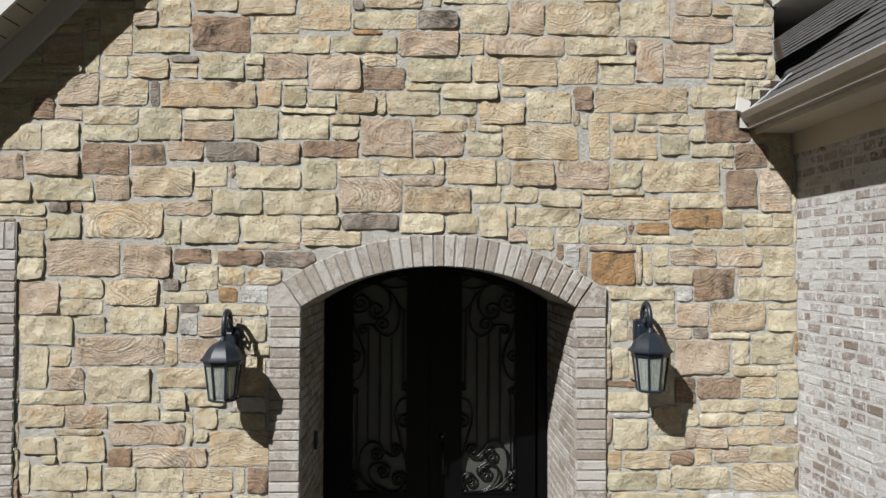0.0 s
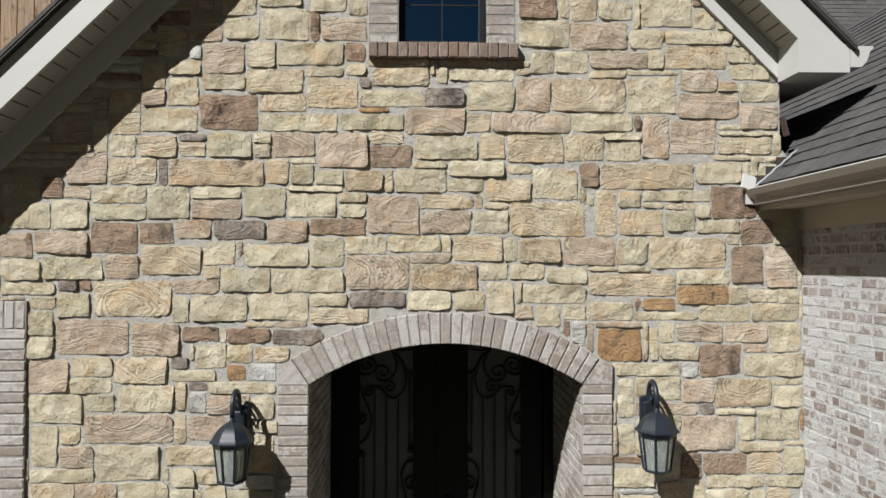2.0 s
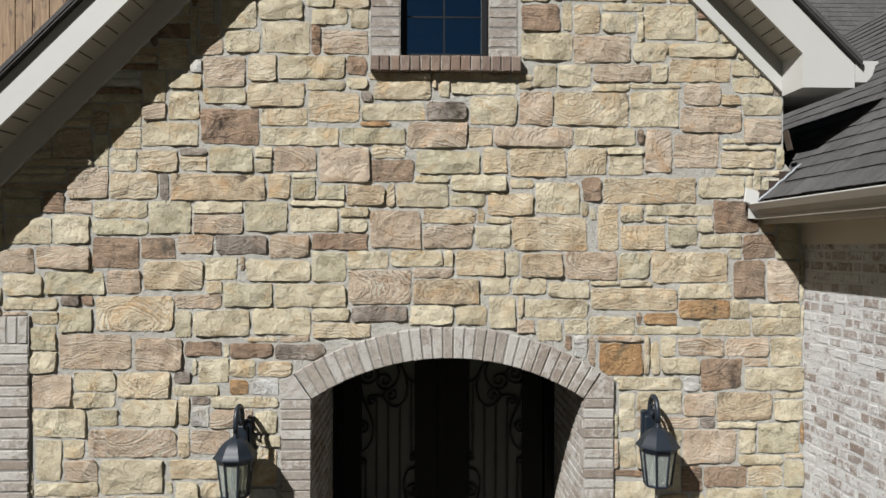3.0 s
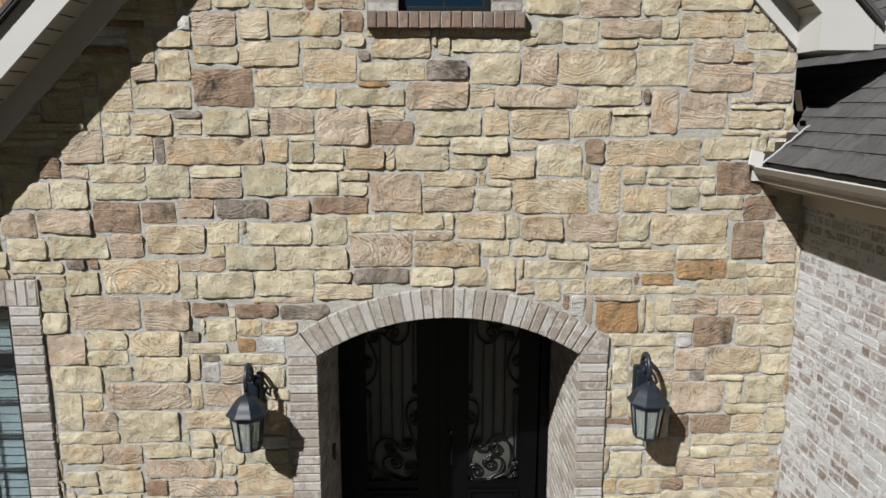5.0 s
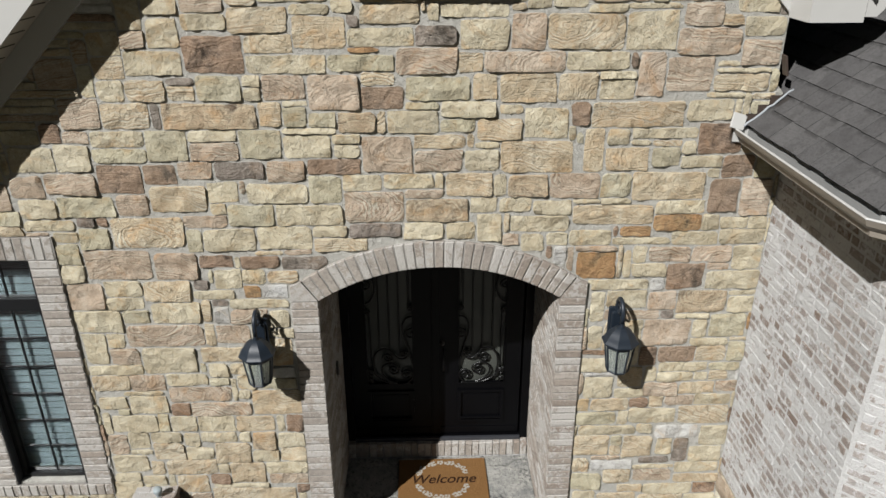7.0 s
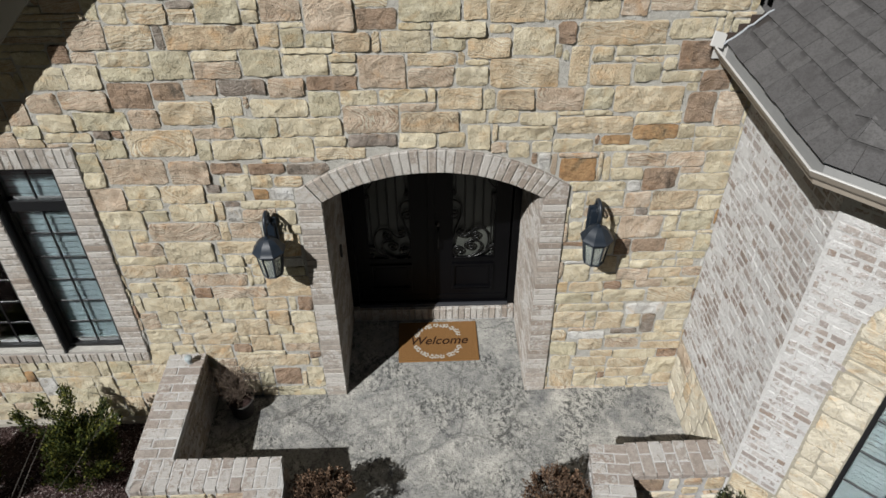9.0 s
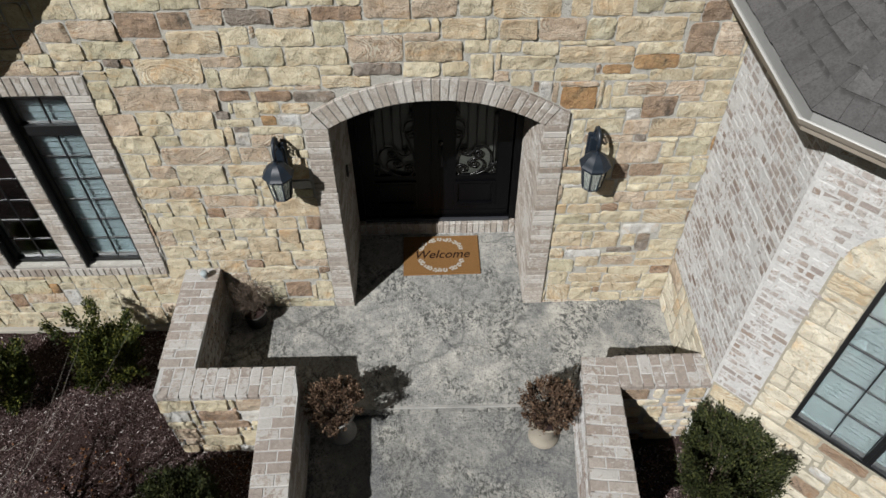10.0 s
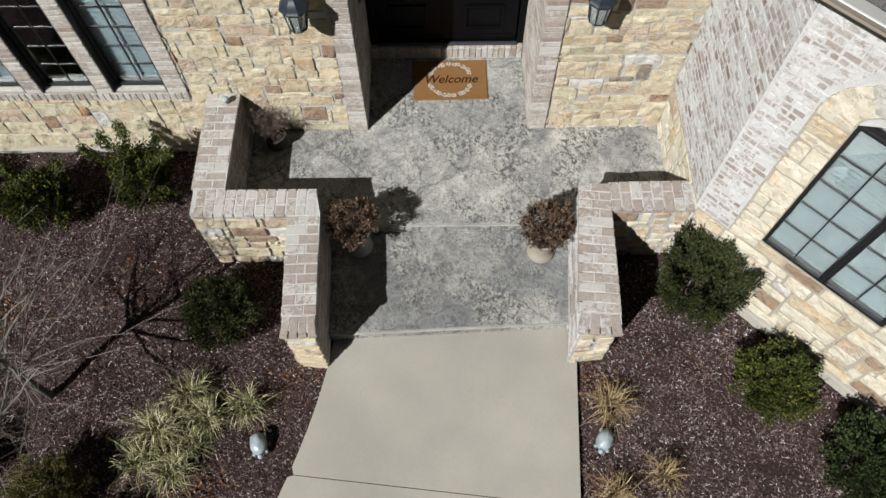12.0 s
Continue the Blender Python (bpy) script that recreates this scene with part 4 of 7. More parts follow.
LIFTS += [
    (-1.57, 1.87, 0.26, 0.12, "buff"), (1.24, 2.11, 0.11, 0.14, "buff"), (1.3, 1.85, 0.3, 0.15, "buff"), (1.7, 1.93, 0.15, 0.2, "brown"), (1.84, 2.15, 0.37, 0.22, "rose"),
    (1.93, 1.95, 0.3, 0.13, "brown"), (2.01, 1.82, 0.38, 0.09, "buff"), (2.09, 2.19, 0.13, 0.15, "buff"), (2.19, 2.06, 0.3, 0.06, "buff"), (2.21, 1.95, 0.21, 0.15, "gold"),
    (2.35, 1.82, 0.26, 0.08, "olive"), (2.43, 1.97, 0.13, 0.19, "olive"), (-2.71, 2.56, 0.27, 0.23, "rose"), (-2.66, 2.34, 0.36, 0.2, "buff"), (-2.42, 2.49, 0.28, 0.1, "buff"),
    (-2.37, 2.37, 0.21, 0.11, "olive"), (-2.17, 2.2, 0.61, 0.19, "rose"), (-2.09, 2.6, 0.36, 0.19, "gold"), (-2.06, 2.41, 0.38, 0.17, "buff"), (-1.81, 2.43, 0.07, 0.12, "gold"),
]
LIFTS += [
    (-1.81, 2.21, 0.07, 0.19, "gold"), (-1.76, 2.56, 0.27, 0.08, "buff"), (-1.71, 2.38, 0.13, 0.14, "pale"), (-1.7, 2.48, 0.12, 0.04, "grey"), (-1.63, 2.2, 0.27, 0.16, "rose"),
    (-1.5, 2.37, 0.27, 0.12, "rose"), (-1.42, 2.59, 0.1, 0.08, "rust"), (-1.4, 2.48, 0.46, 0.08, "buff"), (-1.27, 2.59, 0.19, 0.08, "pale"), (-1.26, 2.34, 0.17, 0.16, "buff"),
    (1.25, 2.4, 0.13, 0.27, "buff"), (1.39, 2.6, 0.48, 0.09, "buff"), (1.48, 2.46, 0.3, 0.15, "buff"), (1.61, 2.33, 0.26, 0.07, "rose"), (1.7, 2.6, 0.11, 0.11, "pale"),
    (1.75, 2.45, 0.21, 0.16, "rose"), (1.81, 2.34, 0.1, 0.03, "grey"), (2.02, 2.31, 0.27, 0.04, "buff"), (2.08, 2.43, 0.39, 0.2, "burnt"), (2.31, 2.21, 0.31, 0.21, "olive"),
]
LIFTS += [
    (2.39, 2.51, 0.22, 0.04, "buff"), (2.39, 2.41, 0.21, 0.15, "buff"), (-2.77, 2.92, 0.17, 0.17, "olive"), (-2.77, 2.75, 0.17, 0.15, "buff"), (-2.41, 2.82, 0.5, 0.26, "rose"),
    (-2.41, 2.62, 0.26, 0.12, "buff"), (-2, 2.82, 0.31, 0.21, "rose"), (-1.82, 2.65, 0.14, 0.08, "grey"), (-1.68, 2.85, 0.26, 0.1, "brown"), (-1.62, 2.7, 0.22, 0.17, "buff"),
    (-1.42, 2.72, 0.16, 0.13, "buff"), (-1.36, 2.83, 0.3, 0.11, "brown"), (-1.19, 2.7, 0.23, 0.1, "gold"), (-1.02, 2.83, 0.35, 0.12, "grey"), (-0.73, 2.97, 0.39, 0.1, "gold"),
    (0.7, 2.97, 0.17, 0.15, "buff"), (0.88, 2.99, 0.14, 0.09, "buff"), (1.21, 2.77, 0.31, 0.23, "rust"), (1.44, 2.78, 0.07, 0.23, "buff"), (1.54, 2.97, 0.42, 0.08, "buff"),
]
LIFTS += [
    (1.55, 2.86, 0.08, 0.11, "buff"), (1.63, 2.72, 0.24, 0.11, "buff"), (1.76, 2.85, 0.31, 0.12, "rose"), (1.91, 2.67, 0.29, 0.23, "brown"), (1.94, 2.99, 0.36, 0.11, "buff"),
    (2.09, 2.85, 0.29, 0.13, "rose"), (2.29, 2.63, 0.43, 0.16, "buff"), (2.3, 2.99, 0.34, 0.11, "buff"), (2.37, 2.83, 0.23, 0.2, "buff"), (-2.91, 3.29, 0.29, 0.14, "buff"),
    (-2.86, 3.15, 0.38, 0.08, "buff"), (-2.77, 3.05, 0.17, 0.07, "buff"), (-2.59, 3.18, 0.13, 0.06, "grey"), (-2.56, 3.3, 0.4, 0.16, "olive"), (-2.56, 3.05, 0.18, 0.17, "olive"),
    (-2.46, 3.17, 0.1, 0.07, "brown"), (-2.24, 3.3, 0.2, 0.16, "rose"), (-2.17, 3.09, 0.54, 0.24, "gold"), (-1.89, 3.35, 0.42, 0.21, "gold"), (-1.82, 3, 0.1, 0.17, "olive"),
]
LIFTS += [
    (-1.72, 3.17, 0.3, 0.11, "rose"), (-1.56, 3.4, 0.23, 0.17, "buff"), (-1.56, 3.02, 0.39, 0.2, "buff"), (-1.38, 3.21, 0.33, 0.15, "olive"), (-1.18, 3.39, 0.44, 0.15, "buff"),
    (-1.16, 3.03, 0.39, 0.2, "buff"), (-0.95, 3.21, 0.48, 0.15, "buff"), (-0.81, 3.07, 0.23, 0.07, "buff"), (-0.48, 3.08, 0.37, 0.09, "grey"), (-0.47, 3.27, 0.44, 0.22, "rose"),
    (-0.12, 3.37, 0.29, 0.06, "rose"), (-0.11, 3.08, 0.28, 0.12, "buff"), (-0.02, 3.24, 0.45, 0.17, "burnt"), (0.16, 3.08, 0.22, 0.11, "buff"), (0.33, 3.28, 0.2, 0.11, "buff"),
    (0.36, 3.1, 0.18, 0.22, "buff"), (0.53, 3, 0.1, 0.09, "rose"), (0.56, 3.28, 0.24, 0.12, "buff"), (0.75, 3.12, 0.45, 0.13, "buff"), (0.84, 3.25, 0.3, 0.09, "buff"),
]
LIFTS += [
    (1.14, 3, 0.34, 0.14, "buff"), (1.28, 3.4, 0.19, 0.17, "olive"), (1.3, 3.19, 0.59, 0.18, "gold"), (1.47, 3.05, 0.24, 0.04, "rust"), (1.79, 3.24, 0.35, 0.09, "buff"),
    (1.79, 3.11, 0.36, 0.12, "rust"), (2.04, 3.12, 0.13, 0.12, "buff"), (2.1, 3.33, 0.2, 0.26, "brown"), (2.22, 3.11, 0.21, 0.08, "buff"), (2.35, 3.31, 0.22, 0.29, "rose"),
    (2.4, 3.12, 0.14, 0.09, "buff"), (-2.95, 3.45, 0.22, 0.17, "rose"), (-2.87, 3.66, 0.31, 0.18, "buff"), (-2.65, 3.47, 0.33, 0.16, "rose"), (-2.57, 3.67, 0.26, 0.19, "buff"),
    (-2.29, 3.51, 0.33, 0.22, "brown"), (-2.24, 3.68, 0.37, 0.11, "olive"), (-1.99, 3.54, 0.24, 0.16, "brown"), (-1.91, 3.75, 0.29, 0.22, "olive"), (-1.74, 3.57, 0.25, 0.14, "rose"),
]
LIFTS += [
    (-1.59, 3.7, 0.33, 0.13, "rose"), (-1.41, 3.56, 0.33, 0.12, "grey"), (-1.25, 3.75, 0.32, 0.19, "olive"), (-1.1, 3.55, 0.28, 0.17, "rose"), (-0.92, 3.74, 0.33, 0.16, "buff"),
    (-0.82, 3.41, 0.23, 0.18, "olive"), (-0.75, 3.58, 0.39, 0.1, "brown"), (-0.66, 3.79, 0.17, 0.07, "buff"), (-0.65, 3.7, 0.18, 0.09, "buff"), (-0.56, 3.46, 0.28, 0.11, "buff"),
    (-0.37, 3.67, 0.36, 0.26, "rose"), (-0.22, 3.47, 0.37, 0.11, "buff"), (-0, 3.61, 0.34, 0.13, "rose"), (-0, 3.48, 0.06, 0.09, "buff"), (0.01, 3.76, 0.37, 0.11, "gold"),
    (0.21, 3.44, 0.33, 0.17, "gold"), (0.22, 3.77, 0.05, 0.07, "gold"), (0.3, 3.63, 0.24, 0.16, "buff"), (0.45, 3.44, 0.08, 0.13, "buff"), (0.64, 3.42, 0.28, 0.18, "burnt"),
]
LIFTS += [
    (0.71, 3.64, 0.51, 0.25, "gold"), (0.99, 3.42, 0.37, 0.2, "rose"), (1.01, 3.78, 0.07, 0.08, "olive"), (1.09, 3.67, 0.16, 0.28, "gold"), (1.29, 3.79, 0.16, 0.09, "buff"),
    (1.36, 3.62, 0.3, 0.2, "gold"), (1.64, 3.63, 0.21, 0.14, "olive"), (1.68, 3.42, 0.53, 0.22, "gold"), (1.91, 3.59, 0.26, 0.08, "buff"), (2, 3.51, 0.07, 0.07, "buff"),
    (2.01, 3.77, 0.31, 0.24, "brown"), (2.18, 3.56, 0.23, 0.17, "brown"), (-2.71, 3.84, 0.15, 0.13, "brown"), (-2.53, 3.82, 0.17, 0.06, "rose"), (-2.47, 3.98, 0.29, 0.2, "rose"),
    (-2.25, 3.8, 0.36, 0.11, "buff"), (-2.23, 4.13, 0.19, 0.12, "buff"), (-2.15, 3.97, 0.29, 0.16, "gold"), (-1.99, 4.14, 0.27, 0.16, "gold"), (-1.95, 3.97, 0.06, 0.15, "grey"),
]
LIFTS += [
    (-1.76, 4.12, 0.18, 0.1, "gold"), (-1.75, 4.2, 0.19, 0.05, "grey"), (-1.59, 3.96, 0.65, 0.19, "burnt"), (-1.58, 3.82, 0.35, 0.08, "buff"), (-1.5, 4.15, 0.31, 0.16, "olive"),
    (-1.27, 4.2, 0.13, 0.07, "buff"), (-1.27, 4.11, 0.12, 0.09, "buff"), (-1.17, 3.96, 0.15, 0.18, "gold"), (-1.06, 4.15, 0.29, 0.16, "rose"), (-1, 3.96, 0.14, 0.12, "olive"),
    (-0.99, 4.04, 0.16, 0.04, "buff"), (-0.81, 3.92, 0.16, 0.07, "olive"), (-0.72, 4.11, 0.35, 0.24, "rose"), (-0.57, 3.9, 0.26, 0.15, "burnt"), (-0.4, 3.9, 0.05, 0.13, "gold"),
    (-0.38, 4.07, 0.28, 0.14, "brown"), (-0.18, 3.91, 0.35, 0.17, "buff"), (-0.01, 4.14, 0.44, 0.16, "olive"), (0.14, 3.88, 0.24, 0.07, "olive"), (0.21, 3.99, 0.39, 0.12, "buff"),
]
LIFTS += [
    (0.31, 4.15, 0.15, 0.18, "gold"), (0.42, 3.84, 0.3, 0.17, "gold"), (0.51, 3.99, 0.17, 0.07, "buff"), (0.61, 4.13, 0.39, 0.18, "gold"), (0.76, 3.89, 0.32, 0.23, "buff"),
    (0.97, 4.14, 0.27, 0.2, "gold"), (1, 3.93, 0.11, 0.15, "brown"), (1.24, 4.13, 0.23, 0.12, "buff"), (1.4, 3.95, 0.64, 0.19, "gold"), (1.63, 3.8, 0.42, 0.09, "buff"),
    (1.91, 3.97, 0.33, 0.13, "buff"), (2, 4.08, 0.27, 0.04, "buff"), (2.1, 4.16, 0.31, 0.11, "gold"), (-1.93, 4.32, 0.37, 0.17, "buff"), (-1.82, 4.52, 0.21, 0.2, "buff"),
    (-1.54, 4.58, 0.29, 0.11, "buff"), (-1.5, 4.39, 0.39, 0.27, "brown"), (-1.19, 4.59, 0.4, 0.18, "gold"), (-1.13, 4.44, 0.32, 0.11, "gold"), (-1.03, 4.31, 0.53, 0.12, "buff"),
]
LIFTS += [
    (-0.79, 4.51, 0.36, 0.22, "gold"), (-0.56, 4.59, 0.07, 0.06, "grey"), (-0.53, 4.32, 0.43, 0.12, "olive"), (-0.41, 4.21, 0.23, 0.08, "gold"), (-0.38, 4.48, 0.4, 0.12, "buff"),
    (-0.08, 4.32, 0.42, 0.17, "rose"), (-0.01, 4.5, 0.26, 0.13, "grey"), (0.22, 4.33, 0.16, 0.1, "gold"), (0.3, 4.49, 0.32, 0.2, "buff"), (0.59, 4.31, 0.55, 0.14, "rose"),
    (0.61, 4.52, 0.24, 0.23, "rose"), (0.99, 4.51, 0.52, 0.21, "gold"), (1.09, 4.32, 0.43, 0.12, "buff"), (1.23, 4.22, 0.24, 0.05, "buff"), (1.34, 4.32, 0.05, 0.1, "brown"),
    (1.43, 4.52, 0.34, 0.27, "buff"), (1.46, 4.22, 0.2, 0.31, "rose"), (1.73, 4.22, 0.33, 0.3, "rose"), (1.82, 4.43, 0.4, 0.2, "rose"), (1.98, 4.58, 0.13, 0.07, "gold"),
]
LIFTS += [
    (2.1, 4.25, 0.38, 0.04, "buff"), (2.19, 4.54, 0.26, 0.15, "buff"), (2.19, 4.37, 0.27, 0.18, "rose"), (-1.81, 4.68, 0.23, 0.1, "buff"), (-1.74, 4.79, 0.09, 0.09, "pale"),
    (-1.64, 4.92, 0.18, 0.11, "rose"), (-1.54, 4.75, 0.28, 0.19, "rose"), (-1.41, 4.95, 0.21, 0.15, "buff"), (-1.29, 4.78, 0.19, 0.19, "gold"), (-1.12, 5, 0.32, 0.2, "buff"),
    (-0.94, 4.79, 0.47, 0.16, "buff"), (-0.87, 4.67, 0.23, 0.05, "buff"), (-0.71, 4.97, 0.29, 0.16, "rose"), (-0.64, 4.79, 0.15, 0.11, "brown"), (-0.63, 4.68, 0.16, 0.08, "buff"),
    (-0.32, 4.63, 0.41, 0.14, "gold"), (-0.04, 4.64, 0.09, 0.11, "buff"), (0.25, 4.66, 0.45, 0.1, "buff"), (0.54, 4.67, 0.09, 0.05, "gold"), (0.67, 4.74, 0.17, 0.16, "buff"),
]
LIFTS += [
    (0.68, 4.94, 0.36, 0.2, "buff"), (0.88, 4.74, 0.24, 0.16, "buff"), (1.08, 4.94, 0.37, 0.2, "rose"), (1.13, 4.66, 0.27, 0.05, "buff"), (1.21, 4.76, 0.38, 0.11, "rose"),
    (1.4, 4.91, 0.22, 0.13, "buff"), (1.47, 4.76, 0.1, 0.13, "buff"), (1.75, 4.78, 0.42, 0.15, "gold"), (1.76, 4.61, 0.26, 0.13, "rose"), (1.78, 4.93, 0.47, 0.09, "buff"),
    (2.06, 4.8, 0.15, 0.11, "buff"), (2.12, 4.68, 0.27, 0.11, "buff"), (-1.45, 5.14, 0.25, 0.17, "buff"), (-1.15, 5.17, 0.32, 0.12, "buff"), (-0.82, 5.13, 0.23, 0.12, "buff"),
    (-0.62, 5.12, 0.12, 0.13, "buff"), (0.64, 5.15, 0.25, 0.19, "brown"), (0.82, 5.15, 0.07, 0.15, "buff"), (0.96, 5.14, 0.19, 0.23, "gold"), (1.2, 5.22, 0.27, 0.07, "buff"),
]
LIFTS += [
    (1.2, 5.12, 0.23, 0.11, "buff"), (1.54, 5.12, 0.37, 0.24, "buff"), (1.82, 5.07, 0.15, 0.14, "buff"),
]
stones = pack(-5.46, 2.49, -0.305, 6.2, wall_inside, LIFTS, cell=0.055, heights=(2, 2, 3, 3, 3, 4, 4, 5), stretch=(1.2, 2.7), widest=9)
stone_field(wall_front, FRONT, stones, wall_clip, 300, lambda s: abs(s[0]) * 0.8 + abs(s[1] - 2.6))

# arch ring, door jambs and the brick sides of the recess
surround = tagged(part("door_surround", boxed(-JAMB, -DOOR_HALF - 0.006, -0.018, 0.2, -0.1, 2.5), mortar_sand), "limewashed brick surround of the arched entrance", "door surround", kind="structure")
for side in (-1, 1):
    if side > 0:
        part("mortar_bed", boxed(DOOR_HALF + 0.006, JAMB, -0.018, 0.2, -0.1, 2.5), mortar_sand, surround)
    n = 36
    for r in range(n):
        z = (r + 0.5) * 2.50 / n
        cut = 0.0
        if z > SPRING:
            cut = min(0.19, (z + 0.02 - SPRING) * 1.66)
        w = JAMB - DOOR_HALF - cut - 0.002
        if w > 0.03:
            lay(surround, FRONT, side * (JAMB - w / 2), z, w, 2.50 / n - JOINT, 0.10, brick_warm, 0.024)
half_angle = math.asin(DOOR_HALF / ARCH_R)
outer = arch_points(ARCH_OUT - 0.004, math.sin(half_angle) * (ARCH_OUT - 0.004))
part("arch_bed", (lambda me: (lambda bm: (bm.from_mesh(me), bm)[1])(bmesh.new()))(prism([outer[::-1] + arch_points(ARCH_R + 0.006, DOOR_HALF)], -0.018, 0.24)), mortar_sand, surround)
for side in (-1, 1):
    tip = [(DOOR_HALF + 0.004, SPRING + 0.004), (JAMB, SPRING + 0.004), (JAMB, SPRING + 0.132), (1.10, ARCH_Z + math.sqrt(ARCH_OUT ** 2 - 1.10 ** 2)), (math.sin(half_angle) * ARCH_OUT + 0.006, ARCH_Z + math.cos(half_angle) * ARCH_OUT - 0.006)]
    link("skewback", prism([[(side * x, z) for x, z in tip][::side]], -0.022, 0.2), brick_warm, surround)
count = 29
for i in range(count):
    ang = -half_angle + (i + 0.5) * 2 * half_angle / count
    me = bpy.data.meshes.new("voussoir")
    half = half_angle / count
    vs = []
    for ins, w in ((0.0, -0.24), (0.0, -0.006), (0.006, 0.0)):
        for rad, sg in ((ARCH_R + ins, -1), (ARCH_R + ins, 1), (ARCH_OUT - ins, 1), (ARCH_OUT - ins, -1)):
            hw = rad * half - 0.005 - ins * 0.7
            vs.append((sg * hw + rb.uniform(-0.001, 0.001), rad - ARCH_R - 0.1, w))
    fs = [(8, 9, 10, 11)] + [(b + k, b + (k + 1) % 4, b + 4 + (k + 1) % 4, b + 4 + k) for b in (0, 4) for k in range(4)]
    me.from_pydata(vs, [], fs)
    ob = link("voussoir", me, brick_warm, surround)
    c = ARCH_R + 0.1
    ob.matrix_basis = FRONT @ pose(c * math.sin(ang), ARCH_Z + c * math.cos(ang), 0.024 + rb.uniform(-0.002, 0.003), 0, 0, -math.degrees(ang))

recess = tagged(part("recess_wall", boxed(-1.16, -DOOR_HALF - 0.005, 0.2, 1.6, -0.2, 2.95), mortar_sand), "limewashed brick side of the door recess", "wall", kind="structure")
part("recess_side", boxed(DOOR_HALF + 0.005, 1.16, 0.2, 1.6, -0.2, 2.95), mortar_sand, recess)
brick_field(recess, wall_axes((-DOOR_HALF, 0.0, 0), (0, 1, 0), (1, 0, 0)), 0.012, 1.14, 0.0, 2.553, brick_warm)
brick_field(recess, wall_axes((DOOR_HALF, 1.14, 0), (0, -1, 0), (-1, 0, 0)), 0.0, 1.128, 0.0, 2.553, brick_warm)
vault_out = arch_points(ARCH_R + 0.3, DOOR_HALF + 0.2)
tagged(link("recess_ceiling", prism([vault_out[::-1] + arch_points(ARCH_R + 0.002, DOOR_HALF + 0.02)], 0.2, 1.6), mortar), "shaded curved soffit over the entrance recess", "ceiling", kind="structure")

# brick threshold step
sill = tagged(part("threshold_step", boxed(-0.935, 0.935, RECESS + 0.012, 1.5, -0.05, 0.178), mortar_white), "limewashed rowlock brick step under the doors", "step", kind="structure")
M = wall_axes((-0.935, RECESS, 0), (1, 0, 0), (0, -1, 0))
for i in range(26):
    u = (i + 0.5) * 1.87 / 26
    lay(sill, M, u, 0.105, 1.87 / 26 - JOINT, 0.165, 0.10, brick_warm, 0.003)
M = wall_axes((-0.935, RECESS, 0.186), (1, 0, 0), (0, 0, 1))
for i in range(26):
    lay(sill, M, (i + 0.5) * 1.87 / 26, 0.056, 1.87 / 26 - JOINT, 0.11, 0.05, brick_warm, 0.0)

# brick surround of the three ground floor windows
band = tagged(part("window_surround", boxed(-2.86, -2.855, 0.03, 0.2, 0.62, 3.05), mortar_sand), "limewashed brick surround of the tall windows", "window surround", kind="structure")
L = WIN_X[2] - WIN_W
frame_loop = [(L - 0.225, 0.602), (-2.857, 0.602), (-2.857, 3.073), (L - 0.225, 3.073)]
cuts = [[(x - WIN_W, WIN_Z0 - 0.02), (x, WIN_Z0 - 0.02), (x, WIN_Z1), (x - WIN_W, WIN_Z1)] for x in WIN_X]
link("mortar_bed", prism([frame_loop] + cuts, -0.015, 0.16), mortar_sand, band)
rows = 30
for x in (-2.963, WIN_X[0] - WIN_W - WIN_GAP / 2, WIN_X[1] - WIN_W - WIN_GAP / 2, L - 0.11):
    for r in range(rows):
        lay(band, FRONT, x, 0.72 + (r + 0.5) * (WIN_Z1 - 0.72) / rows, 0.208 if x > -3.0 or x < L else WIN_GAP - 0.006, (WIN_Z1 - 0.72) / rows - JOINT, 0.14, brick_warm, 0.020)
n = 36
for i in range(n):
    x = L - 0.22 + (i + 0.5) * (-2.86 - L + 0.22) / n
    lay(band, FRONT, x, 2.978, 0.0715 - JOINT, 0.185, 0.14, brick_warm, 0.020)
for i in range(n):
    x = L - 0.22 + (i + 0.5) * (-2.86 - L + 0.22) / n
    lay(band, FRONT @ pose(0, 0.722, -0.045, -72, 0, 0), x, 0.0, 0.0715 - 0.005, 0.115, 0.08, brick_warm, 0.0)
    lay(band, FRONT, x, 0.661, 0.0715 - 0.005, 0.112, 0.10, brick_warm, 0.024)

# brick surround of the gable window
upper = tagged(link("window_surround", prism([[(UP_X0 - 0.205, 4.8), (UP_X1 + 0.205, 4.8), (UP_X1 + 0.205, 5.95), (UP_X0 - 0.205, 5.95)], [(UP_X0, UP_Z0), (UP_X1, UP_Z0), (UP_X1, UP_Z1), (UP_X0, UP_Z1)]], 0.005, 0.2), mortar_sand), "limewashed brick surround of the gable window", "window surround", kind="structure")
for x in (UP_X0 - 0.103, UP_X1 + 0.103):
    for r in range(13):
        lay(upper, FRONT, x, UP_Z0 + (r + 0.5) * 0.0685, 0.195, 0.0585, 0.12, brick_warm, -0.002)
for i in range(14):
    lay(upper, FRONT, UP_X0 - 0.2 + (i + 0.5) * 0.0725, UP_Z1 + 0.105, 0.0625, 0.19, 0.12, brick_warm, -0.002)
sill_up = tagged(part("window_ledge", boxed(-0.538, 0.495, -0.05, 0.06, 4.762, 4.858), mortar), "projecting brown brick sill below the gable window", "window sill", kind="structure")
for i in range(15):
    x = -0.542 + (i + 0.5) * 1.04 / 15
    lay(sill_up, FRONT, x, 4.806, 1.04 / 15 - 0.007, 0.106, 0.14, brick_red, 0.062)

